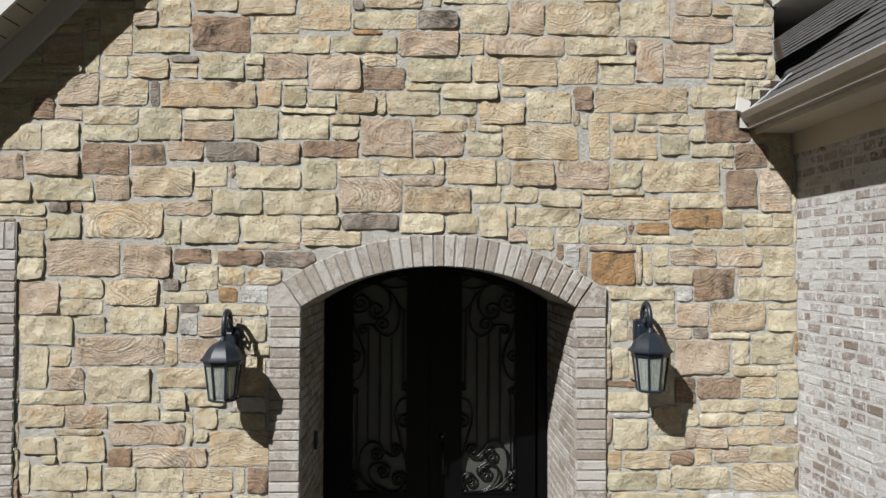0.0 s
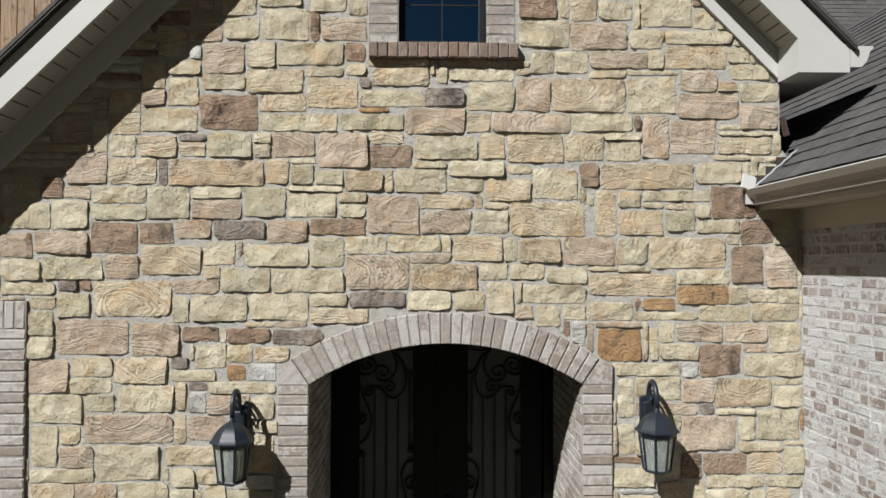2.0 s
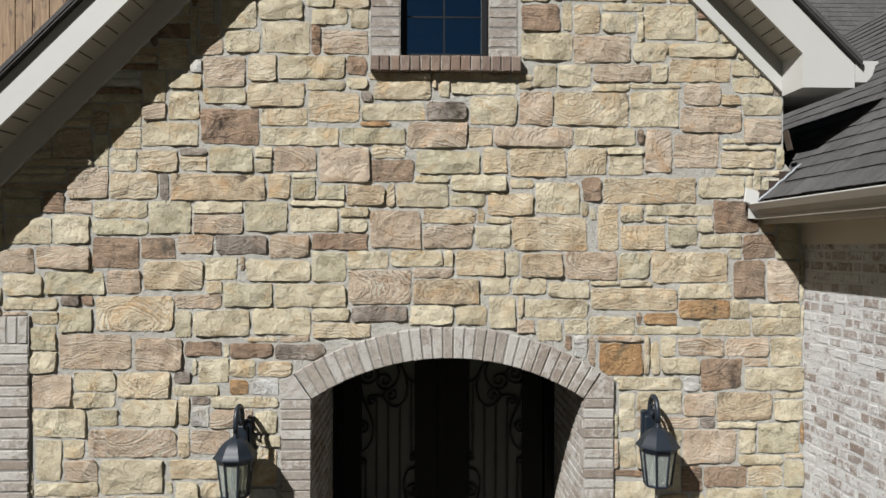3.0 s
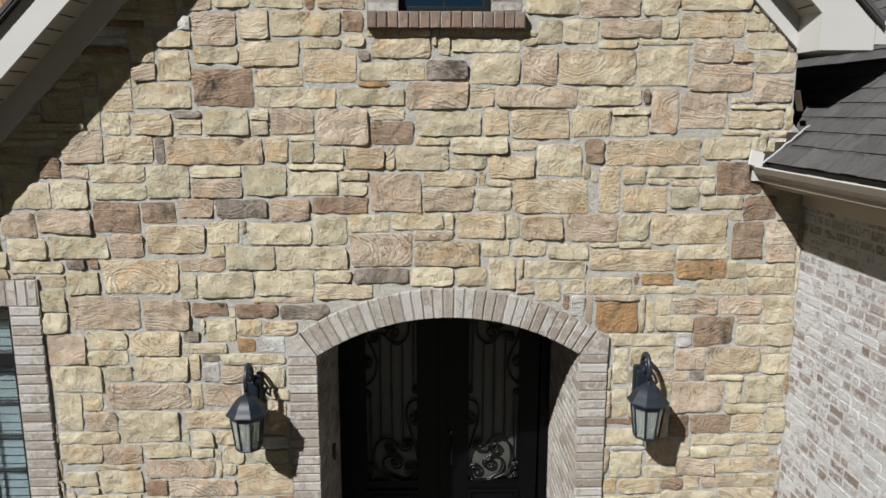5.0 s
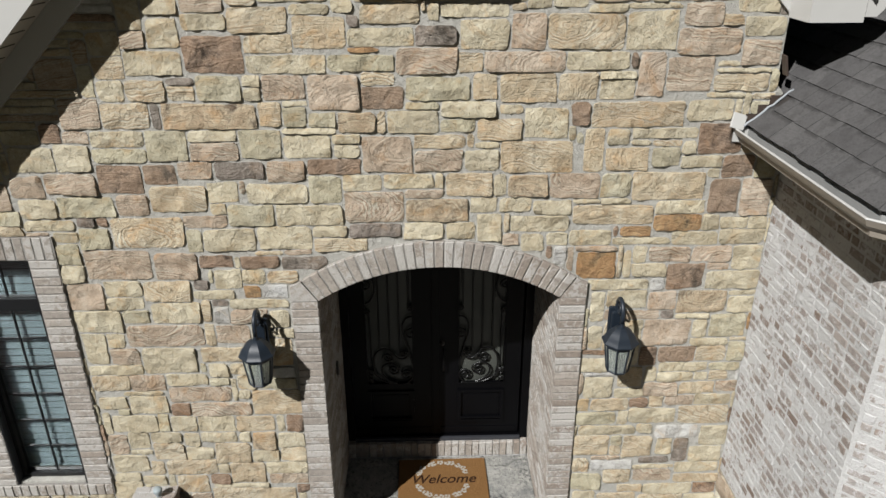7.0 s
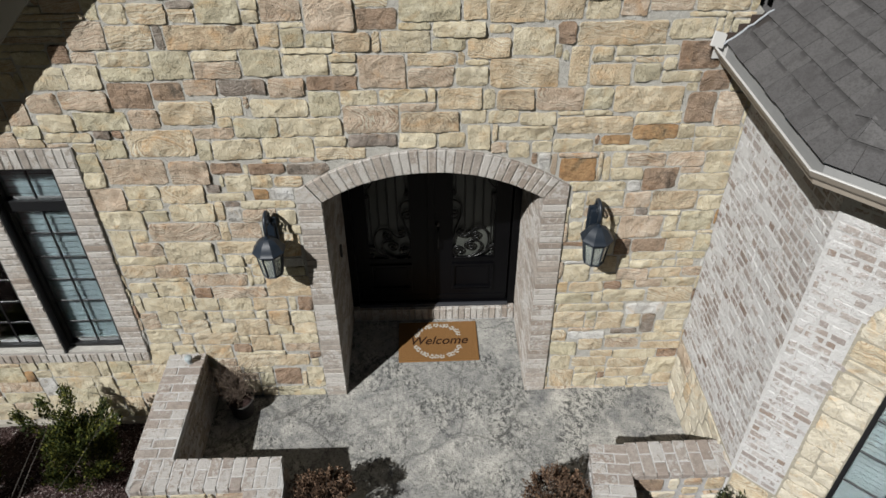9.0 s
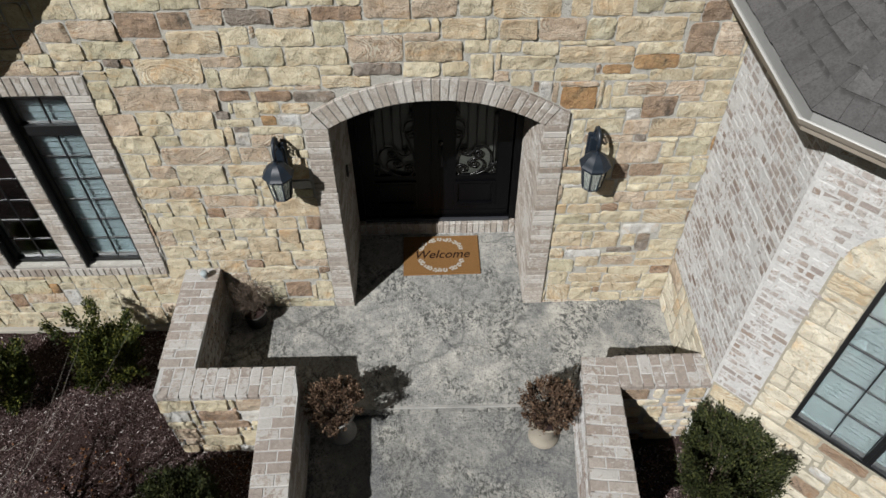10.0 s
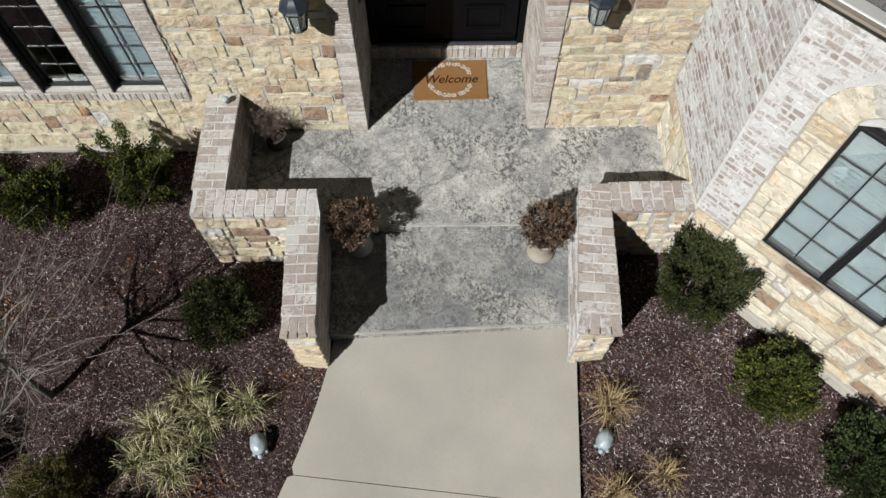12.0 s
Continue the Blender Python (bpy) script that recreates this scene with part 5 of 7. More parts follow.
tagged(part("footing", boxed(-6.2, -2.66, -0.045, 0.1, -0.6, -0.315, bevel=0.008), footing), "pale concrete footing ledge under the stone wall", "footing", kind="structure")


# ---- windows ----
def window(name, label, m, w, z0, z1, cols, rows, transom=0.0, blinds=True, lowered=1.0, depth=0.05, tilt=85, glass=window_glass, slats=None, pitch=0.060, face_width=0.035, bar=0.03, lining=False):
    """A black window in wall axes m (u from 0 to w): frame, glazing bars, panes, and slatted blinds behind them."""
    slats = slats or blind_white
    win = tagged(part(name, bmesh.new(), frame_black), label, "window", kind="structure")
    win.matrix_basis = m
    bm = bmesh.new()
    f = face_width
    for d in ((0, f, z0, z1), (w - f, w, z0, z1), (f, w - f, z0, z0 + f), (f, w - f, z1 - f, z1)):
        box(bm, d[0], d[1], d[2], d[3], -depth - 0.07, -depth + 0.012, 0.003)
    if transom:
        box(bm, f, w - f, transom - bar, transom + bar, -depth - 0.07, -depth + 0.016, 0.003)
    part("window_frame", bm, frame_black, win)
    if lining:
        for a_, b_, c_, d_ in ((0.0, 0.016, z0 - 0.02, z1), (w - 0.016, w, z0 - 0.02, z1), (0.016, w - 0.016, z1 - 0.016, z1)):
            part("jamb_lining", boxed(a_, b_, c_, d_, -depth + 0.013, 0.010, bevel=0.002), frame_black, win)
    lights = [(z0 + f, transom - bar, rows), (transom + bar, z1 - f, 1)] if transom else [(z0 + f, z1 - f, rows)]
    for lo, hi, rr in lights:
        for c in range(1, cols):
            x = f + (w - 2 * f) * c / cols
            part("glazing_bar", boxed(x - 0.0055, x + 0.0055, lo, hi, -depth - 0.042, -depth - 0.018), frame_black, win)
        for r in range(1, rr):
            z = lo + (hi - lo) * r / rr
            part("glazing_bar", boxed(f, w - f, z - 0.005, z + 0.005, -depth - 0.041, -depth - 0.019), frame_black, win)
        pane = part("pane", boxed(f, w - f, lo, hi, -depth - 0.032, -depth - 0.026), glass, win)
        pane.visible_shadow = False
    if blinds:
        blind = tagged(part("window_blind", bmesh.new(), slats), "white slatted blind lowered behind the window", "blind")
        blind.matrix_basis = m
        rails = bmesh.new()
        box(rails, f, w - f, z1 - f - 0.05, z1 - f, -depth - 0.10, -depth - 0.05, 0.003)
        part("head_rail", rails, slats, blind)
        low = z1 - (z1 - z0 - 2 * f) * lowered
        z = z1 - f - 0.07
        slat = boxed(-(w - 2 * f) / 2 + 0.004, (w - 2 * f) / 2 - 0.004, -0.001, 0.001, -pitch * 0.42, pitch * 0.42)
        me = bpy.data.meshes.new("slat")
        slat.to_mesh(me)
        slat.free()
        while z > low:
            ob = link("slat", me, slats, blind)
            ob.matrix_basis = pose(w / 2, z, -depth - 0.070, tilt, 0, 0)
            z -= pitch
        part("bottom_rail", boxed(f, w - f, low - 0.02, low, -depth - 0.08, -depth - 0.055, bevel=0.003), slats, blind)
    return win


for i, x in enumerate(WIN_X):
    window(f"window_{i + 1}", "tall black-framed divided window with a transom light", FRONT @ pose(x - WIN_W, 0, 0), WIN_W, WIN_Z0, WIN_Z1, 2, 6, 2.465, True, (1.0, 0.14, 1.0)[i], depth=0.08, tilt=84, pitch=0.066, face_width=0.042, bar=0.052, lining=True)
window("window_4", "small black-framed divided window high in the gable", FRONT @ pose(UP_X0, 0, 0), UP_X1 - UP_X0, UP_Z0, UP_Z1, 2, 3, 0, False, depth=0.08, glass=sky_tint_glass, face_width=0.045)


# Boxes added behind the glass; their dimness is in the dark colour.
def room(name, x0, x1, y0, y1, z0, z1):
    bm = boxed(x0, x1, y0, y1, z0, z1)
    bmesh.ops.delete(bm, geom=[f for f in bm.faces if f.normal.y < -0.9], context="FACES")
    return tagged(part(name, bm, dark_closing_wall), "plain dark box added as a room behind the windows", "room", kind="structure")


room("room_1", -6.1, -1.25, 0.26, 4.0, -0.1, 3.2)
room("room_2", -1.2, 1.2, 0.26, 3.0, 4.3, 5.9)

# ---- entrance doors ----
DY = 1.13
doorway = tagged(part("door_frame", bmesh.new(), door_paint), "black steel frame of the arched double doors", "door frame", kind="structure")
ins = ARCH_R - 0.022
inner = [(x, ARCH_Z + math.sqrt(ins ** 2 - x * x)) for x in (0.86 - 1.72 * i / 24 for i in range(25))]
loop = [(-0.938, 0.19), (0.938, 0.19)] + arch_points(ARCH_R - 0.004, 0.938)
hole = [(-0.86, 0.235), (0.86, 0.235)] + inner
link("frame_head", prism([loop, hole], DY, DY + 0.14), door_paint, doorway)
part("threshold", boxed(-0.86, 0.86, DY - 0.03, DY + 0.14, 0.188, 0.228, bevel=0.004), plain_material("threshold_metal", (0.10, 0.105, 0.12), 0.3, 30, 0.3, 0.1, metal=0.4), doorway)
GX0, GX1, GZ0 = 0.225, 0.694, 0.875


def head(x, radius):
    return ARCH_Z + math.sqrt(max(radius ** 2 - x * x, 0))


def scroll(cx, cz, r0, r1, a0, turns, n=26):
    """A spiral in the plane of the door."""
    pts = []
    for i in range(n + 1):
        t = i / n
        r = r0 + (r1 - r0) * t
        q = a0 + turns * math.tau * t
        pts.append((cx + r * math.cos(q), cz + r * math.sin(q)))
    return pts


def flowing(pts, n=6):
    """A smooth line through a few points."""
    if len(pts) < 3:
        return list(pts)
    out = []
    ends = [pts[0]] + list(pts) + [pts[-1]]
    for p0, p1, p2, p3 in zip(ends, ends[1:], ends[2:], ends[3:]):
        for i in range(n):
            t = i / n
            out.append(tuple(0.5 * (2 * b + (c - a_) * t + (2 * a_ - 5 * b + 4 * c - d) * t * t + (3 * b - a_ - 3 * c + d) * t ** 3) for a_, b, c, d in zip(p0, p1, p2, p3)))
    return out + [pts[-1]]


def door_leaf(name, side):
    leaf = tagged(part(name, bmesh.new(), door_paint), "black steel and glass entrance door with iron scrollwork, closed", "door", kind="structure")
    s = side
    x_in, x_out = 0.004, 0.856
    r_leaf = ARCH_R - 0.026
    flip = lambda pts: [(s * x - 0.015, z) for x, z in pts]
    n = 14
    top = [(x_out - (x_out - x_in) * i / n, head(x_out - (x_out - x_in) * i / n, r_leaf)) for i in range(n + 1)]
    rise = lambda x: 2.742 - 0.40 * x * x
    gtop = [(GX1 - (GX1 - GX0) * i / n, rise(GX1 - (GX1 - GX0) * i / n)) for i in range(n + 1)]
    link("leaf", prism([flip([(x_in, 0.24), (x_out, 0.24)] + top), flip([(GX0, GZ0), (GX1, GZ0)] + gtop)], DY + 0.03, DY + 0.09), door_paint, leaf)
    pane = link("pane", prism([flip([(GX0, GZ0), (GX1, GZ0)] + gtop)], DY + 0.062, DY + 0.068), door_glass, leaf)
    bead_in = [(GX1 - 0.008 - (GX1 - GX0 - 0.016) * i / n, rise(GX1 - 0.008 - (GX1 - GX0 - 0.016) * i / n) - 0.009) for i in range(n + 1)]
    link("glazing_bead", prism([flip([(GX0, GZ0), (GX1, GZ0)] + gtop), flip([(GX0 + 0.008, GZ0 + 0.012), (GX1 - 0.008, GZ0 + 0.012)] + bead_in)], DY + 0.018, DY + 0.06), door_paint, leaf)
    for a_, b_, c_, d_, y in ((GX0, GX1, 0.40, 0.80, DY + 0.02), ):
        link("panel_moulding", prism([flip([(a_, c_), (b_, c_), (b_, d_), (a_, d_)]), flip([(a_ + 0.03, c_ + 0.03), (b_ - 0.03, c_ + 0.03), (b_ - 0.03, d_ - 0.03), (a_ + 0.03, d_ - 0.03)])], y - 0.012, DY + 0.04), door_paint, leaf)
        part("panel", boxed(*sorted((s * (a_ + 0.05) - 0.015, s * (b_ - 0.05) - 0.015)), DY + 0.024, DY + 0.04, c_ + 0.05, d_ - 0.05, bevel=0.006), door_paint, leaf)
    part("moulding_ledge", boxed(*sorted((s * (GX0 + 0.02) - 0.015, s * (GX1 - 0.02) - 0.015)), DY - 0.006, DY + 0.03, 0.452, 0.470, bevel=0.006), door_paint, leaf)
    part("kick_plate", boxed(*sorted((s * 0.02 - 0.015, s * 0.84 - 0.015)), DY + 0.022, DY + 0.034, 0.25, 0.33, bevel=0.003), door_paint, leaf)
    y = DY + 0.028
    # ironwork: a is the way in from the outer edge of the glass, b the height over its foot, both in centimetres
    put3 = lambda pts: [(s * (GX1 - min(max(a_, 0.3), 46.6) / 100) - 0.015, y, GZ0 + max(b_, 0.5) / 100) for a_, b_ in pts]
    for a_, lo, hi, collar in ((13.5, 43.0, 138.5, 0), (23.4, 43.0, 134.0, 87.0), (33.2, 36.0, 131.5, 0), (43.0, 92.0, 152.5, 120.0), (4.4, 22.0, 80.5, 57.0)):
        bar = tube(bmesh.new(), put3([(a_, lo), (a_, hi)]), 0.008, 6)
        if collar:
            tube(bar, put3([(a_, collar - 7), (a_, collar - 3), (a_, collar), (a_, collar + 3), (a_, collar + 7)]), 0.012, 6)
        part("bar", bar, iron_black, leaf)
    strokes = [
        ([(0, 167), (6, 173), (18, 175.5), (27.5, 172), (32.3, 162), (30.7, 152.5), (24.5, 146)], (20.6, 153.5, 8.0, -62, -1.5)),
        ([(0, 153.5), (5, 151)], (7.3, 159.6, 8.4, -100, 1.6)),
        ([(27.5, 171.5), (34.8, 165.5), (38.2, 158.5), (42.8, 153.5), (46.6, 152.6)], None),
        ([(20, 178), (29, 173), (38, 172), (46.6, 173.5)], None),
        ([(46.6, 178), (44, 179)], (42.0, 183.3, 4.0, -60, -1.3)),
        ([(37, 162), (39.8, 149), (37.8, 138), (30.7, 131.6), (23.4, 134)], (26.0, 141.0, 6.8, -115, -1.5)),
        ([(23.4, 134), (17.6, 140.5), (13, 141)], (9.6, 136.8, 4.4, 60, 1.5)),
        ([(0, 147), (2.7, 136), (8.7, 122.3), (11, 110.7), (8.2, 100.2), (3.2, 94.8), (0, 94.4)], None),
        ([(0, 117.5)], (1.8, 113.5, 5.6, 100, -1.2)),
        ([(4.4, 80.5)], (2.3, 84.6, 3.1, -50, 1.4)),
        ([(43, 92)], (44.2, 88.3, 3.4, 120, -1.4)),
        ([(46.6, 79), (41.2, 77.6), (37.3, 70), (37, 60.6), (40.5, 47.8), (44.4, 32.6), (46.6, 23.3)], None),
        ([(46.6, 66)], (44.9, 59.4, 6.0, 80, 1.2)),
        ([(9.2, 12.8), (6.9, 23.3), (8.7, 35), (15.3, 42.2), (23.4, 41.2), (27, 35)], (21.5, 33.0, 6.0, 15, -1.6)),
        ([(27, 36), (32.5, 31), (38, 31)], (37.1, 36.1, 5.2, -80, 1.5)),
        ([(30.2, 1.6), (20, 7), (14.9, 15.1), (17, 22.6), (24.5, 25.6), (31.4, 21.7)], (26.8, 18.0, 6.2, 35, -1.6)),
        ([(20, 5.8), (28.4, 0.8), (39.4, 0.8), (46, 9.3)], (39.8, 11.2, 6.6, -15, 1.7)),
        ([(0, 19.3), (6.2, 14), (15.3, 5.4), (30.2, 0.5), (44, 1.8)], None),
        ([(0, 14.7)], (3.9, 14.2, 4.2, 180, -1.4)),
        ([(6, 3), (2, 5)], (3.6, 5.2, 2.6, 200, -1.2)),
    ]
    for pts, tail in strokes:
        pts = flowing(pts)
        if tail:
            cx, cz, r, q, turns = tail
            pts = pts + scroll(cx, cz, r, r * 0.16, math.radians(q), turns)
        part("scroll", tube(bmesh.new(), put3(pts), 0.0105, 6), iron_black, leaf, "", True)
    return leaf


left_leaf = door_leaf("door_1", -1)
right_leaf = door_leaf("door_2", 1)
part("astragal", boxed(-0.055, 0.025, DY + 0.012, DY + 0.04, 0.24, 2.69, bevel=0.004), door_paint, left_leaf)
knob_bm = lathe(bmesh.new(), [(0.002, 0.0), (0.026, 0.001), (0.026, 0.007), (0.010, 0.012), (0.010, 0.03), (0.014, 0.034), (0.002, 0.036)], 14)
knob_bm.transform(pose(0.05, DY + 0.028, 1.36, 90, 0, 0))
part("deadbolt", knob_bm, plain_material("brushed_steel", (0.22, 0.21, 0.20), 0.4, metal=1.0), right_leaf, "small round steel deadbolt", True)
pull = bmesh.new()
tube(pull, [(0.06, DY + 0.03, 1.30), (0.06, DY - 0.02, 1.28), (0.06, DY - 0.025, 1.17), (0.06, DY - 0.02, 1.06), (0.06, DY + 0.03, 1.04)], 0.009, 8)
part("pull_handle", pull, iron_black, right_leaf, "", True)
bell = thing("doorbell", "small black doorbell on the shaded recess wall", "doorbell", (-0.935, 0.62, 1.45))
bell_body = part("body", boxed(0.0, 0.022, -0.022, 0.022, -0.07, 0.07, bevel=0.006), sensor_black, bell)
part("button", (lambda bm: (bm.transform(pose(0.022, 0, -0.03, 0, 90, 0)), bm)[1])(lathe(bmesh.new(), [(0.001, 0), (0.011, 0.001), (0.010, 0.005), (0.001, 0.006)], 12)), frame_black, bell_body)

# ---- welcome mat ----
welcome = thing("doormat", "tan coir doormat printed with a floral wreath and Welcome", "doormat", (0.04, 0.715, 0.0), 0.7)
mat_body = part("mat_body", boxed(-0.45, 0.45, -0.305, 0.305, 0.001, 0.018, bevel=0.006), coir, welcome)
fcu = bpy.data.curves.new("lettering", "FONT")
fcu.offset = 0.0018
fcu.body, fcu.size, fcu.align_x, fcu.align_y, fcu.extrude, fcu.shear = "Welcome", 0.165, "CENTER", "CENTER", 0.0006, 0.3
tmp = bpy.data.objects.new("lettering", fcu)
scene.collection.objects.link(tmp)
bpy.context.view_layer.update()
letters = bpy.data.meshes.new_from_object(tmp.evaluated_get(bpy.context.evaluated_depsgraph_get()))
bpy.data.objects.remove(tmp)
letters.materials.clear()
letters.transform(Matrix.Diagonal((0.64 / max(max(v.co.x for v in letters.vertices) - min(v.co.x for v in letters.vertices), 0.01), 1.05, 1.0, 1.0)))
word = link("lettering", letters, coir_brown, mat_body, "dark brown slanted word Welcome")
word.matrix_basis = pose(0.0, 0.0, 0.0196)
rf = random.Random(3)
for i in range(27):
    q = i / 27 * math.tau + rf.uniform(-0.05, 0.05)
    if abs(math.sin(q)) < 0.30:
        continue
    bm = bmesh.new()
    for k in range(5):
        a_ = k * math.tau / 5 + rf.random()
        pr = lathe(bmesh.new(), [(0.001, 0.0), (0.0135, 0.0), (0.0125, 0.001), (0.001, 0.0012)], 8)
        me = bpy.data.meshes.new("petal")
        pr.transform(pose(0.021 * math.cos(a_), 0.021 * math.sin(a_), 0.0186 + k * 0.0002))
        pr.to_mesh(me)
        pr.free()
        bm.from_mesh(me)
        bpy.data.meshes.remove(me)
    fl = part("flower_print", bm, coir_white, mat_body)
    fl.matrix_basis = pose(0.27 * math.cos(q) * rf.uniform(0.95, 1.04), 0.245 * math.sin(q) * rf.uniform(0.95, 1.04), 0, 0, 0, rf.uniform(0, 90))


# ---- wall lanterns ----
def wall_lantern(at):
    lamp = thing("wall_lantern", "blue-black metal wall lantern with seeded glass panes", "wall lantern", at, 0, "lanterns beside the door")
    part("back_plate", boxed(-0.06, 0.06, -0.03, 0.0, 0.0, 0.285, bevel=0.012), lantern_metal, lamp)
    part("back_plate_mount", boxed(-0.04, 0.04, -0.05, -0.02, 0.05, 0.25, bevel=0.012), lantern_metal, lamp)
    cy = -0.205
    arm = bmesh.new()
    pts = [(0, -0.03, 0.18), (0, -0.03, 0.25)] + [(0, -0.03 - 0.0875 * (1 - math.cos(math.pi * i / 14)), 0.29 + 0.105 * math.sin(math.pi * i / 14)) for i in range(15)] + [(0, cy, 0.235)]
    tube(arm, pts, 0.017, 8)
    arm_part = part("arm", arm, lantern_metal, lamp, "", True)
    curl = tube(bmesh.new(), [(0, -0.10 + 0.045 * math.cos(q) * (1 - i / 40), 0.30 + 0.045 * math.sin(q) * (1 - i / 40)) for i, q in enumerate([k * 0.35 - 1.2 for k in range(20)])], 0.009, 6)
    part("arm_scroll", curl, lantern_metal, arm_part, "", True)
    sides = 8
    turn = math.pi / 8

    def ring(r, z):
        return [(r * math.cos(k * math.tau / sides + turn), cy + r * math.sin(k * math.tau / sides + turn), z) for k in range(sides)]

    cap = bmesh.new()
    prof = [(0.020, 0.210), (0.040, 0.202), (0.060, 0.191), (0.078, 0.177), (0.092, 0.163), (0.104, 0.148), (0.113, 0.134), (0.120, 0.121), (0.126, 0.111), (0.132, 0.103), (0.139, 0.096), (0.144, 0.091), (0.145, 0.082), (0.128, 0.076), (0.122, 0.058), (0.108, 0.053)]
    rings = [[cap.verts.new(p) for p in ring(r, z)] for r, z in prof]
    for r0, r1 in zip(rings, rings[1:]):
        for k in range(sides):
            cap.faces.new((r0[k], r1[k], r1[(k + 1) % sides], r0[(k + 1) % sides]))
    cap.faces.new(rings[0])
    cap.faces.new(rings[-1][::-1])
    for n_, (r0, r1) in enumerate(zip(rings, rings[1:])):
        for k in range(sides):
            cap.edges.get((r0[k], r1[k])).smooth = False
            if n_ >= 10:
                cap.edges.get((r1[k], r1[(k + 1) % sides])).smooth = False
    cap_part = part("cap", cap, lantern_metal, lamp, "", True)
    part("finial", (lambda bm: (bm.transform(pose(0, cy, 0.212)), bm)[1])(lathe(bmesh.new(), [(0.024, -0.012), (0.026, 0.0), (0.014, 0.012), (0.018, 0.024), (0.006, 0.036)], 12)), lantern_metal, cap_part, "", True)
    hi, lo = ring(0.114, 0.055), ring(0.086, -0.170)
    part("top_ring", tube(bmesh.new(), hi, 0.008, 6, True), lantern_metal, lamp)
    part("bottom_ring", tube(bmesh.new(), lo, 0.009, 6, True), lantern_metal, lamp)
    for k in range(sides):
        part("glazing_post", tube(bmesh.new(), [hi[k], lo[k]], 0.0075, 6), lantern_metal, lamp)
        bm = bmesh.new()
        q = (k + 1) % sides
        c = Vector((0, cy, 0))
        shrink = lambda p, d: tuple(Vector(p) + (Vector((0, cy, p[2])) - Vector(p)).normalized() * d)
        f0 = [bm.verts.new(p) for p in (shrink(hi[k], 0.002), shrink(hi[q], 0.002), shrink(lo[q], 0.002), shrink(lo[k], 0.002))]
        f1 = [bm.verts.new(p) for p in (shrink(hi[k], 0.005), shrink(hi[q], 0.005), shrink(lo[q], 0.005), shrink(lo[k], 0.005))]
        bm.faces.new(f0)
        bm.faces.new(f1[::-1])
        for i in range(4):
            bm.faces.new((f0[i], f1[i], f1[(i + 1) % 4], f0[(i + 1) % 4]))
        bmesh.ops.recalc_face_normals(bm, faces=bm.faces)
        part("pane", bm, lantern_glass, lamp).visible_shadow = True
    base = bmesh.new()
    rings = [[base.verts.new(p) for p in ring(r, z)] for r, z in ((0.086, -0.167), (0.090, -0.176), (0.072, -0.185), (0.02, -0.191))]
    for r0, r1 in zip(rings, rings[1:]):
        for k in range(sides):
            base.faces.new((r0[k], r1[k], r1[(k + 1) % sides], r0[(k + 1) % sides]))
    base.faces.new(rings[-1][::-1])
    base.faces.new(rings[0])
    part("base", base, lantern_metal, lamp)
    for k in range(3):
        q = k * math.tau / 3 + 0.4
        part("candle", (lambda bm: (bm.transform(pose(0.026 * math.cos(q), cy + 0.026 * math.sin(q), -0.165)), bm)[1])(lathe(bmesh.new(), [(0.011, 0.0), (0.011, 0.10), (0.014, 0.115), (0.012, 0.15), (0.002, 0.18)], 10)), bulb_white, lamp, "", True)
    return lamp


lantern = wall_lantern((-1.405, -0.015, 2.085))
copy_thing(lantern, pose(1.392, -0.015, 2.142))

# ---- gable eaves ----
gable = tagged(part("gable_roof", bmesh.new(), white_paint), "white-trimmed front gable with dark shingle edges", "roof", kind="structure")
OUT = -0.31


def raking(side, length0, length1, lo, hi, y0, y1, foot=0.0):
    """A board that follows the slope, between two heights above it; foot: the height at which it is cut level."""
    if lo - length1 < foot:
        k = lo - foot
        pts = [(APEX_X + side * length0, lo - length0), (APEX_X + side * k, foot), (APEX_X + side * length1, foot), (APEX_X + side * length1, hi - length1), (APEX_X + side * length0, hi - length0)]
        return prism([pts if side > 0 else pts[::-1]], y0, y1)
    pts = [(APEX_X + side * length0, lo - length0), (APEX_X + side * length1, lo - length1), (APEX_X + side * length1, hi - length1), (APEX_X + side * length0, hi - length0)]
    return prism([pts if side > 0 else pts[::-1]], y0, y1)


for side, far, eave in ((-1, 3.72, 4.6), (1, 2.37, 2.69)):
    link("frieze_board", raking(side, 0.0, far, FRIEZE, SOFFIT - 0.001, -0.035, 0.02), white_paint, gable)
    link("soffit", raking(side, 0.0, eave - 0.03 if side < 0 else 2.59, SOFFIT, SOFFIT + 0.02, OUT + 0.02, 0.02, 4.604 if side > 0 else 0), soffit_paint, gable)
    link("fascia", raking(side, 0.0, eave - 0.002, SOFFIT - 0.01, FASCIA, OUT - 0.004, OUT + 0.018, 4.602 if side > 0 else 0), white_paint, gable)
    link("drip_edge", raking(side, 0.0, eave + 0.03, FASCIA + 0.006, FASCIA + 0.024, OUT - 0.045, 0.5), dark_edge, gable)
    link("roof_deck", raking(side, 0.0, eave + 0.03, FASCIA + 0.026, FASCIA + 0.06, OUT - 0.05, 7.0), shingle, gable)
    d = 0.16
    k = 0
    while d < (eave - 0.1 if side < 0 else 2.5):
        part("soffit_slot", (lambda bm: (bm.transform(Matrix.Translation((APEX_X + side * d, 0, SOFFIT - 0.002 - d)) @ pose(0, 0, 0, 0, side * 45, 0)), bm)[1])(boxed(-0.004, 0.004, OUT + 0.028, -0.085, -0.002, 0.003)), dark_edge, gable)
        d += 0.085 if side < 0 else 0.063
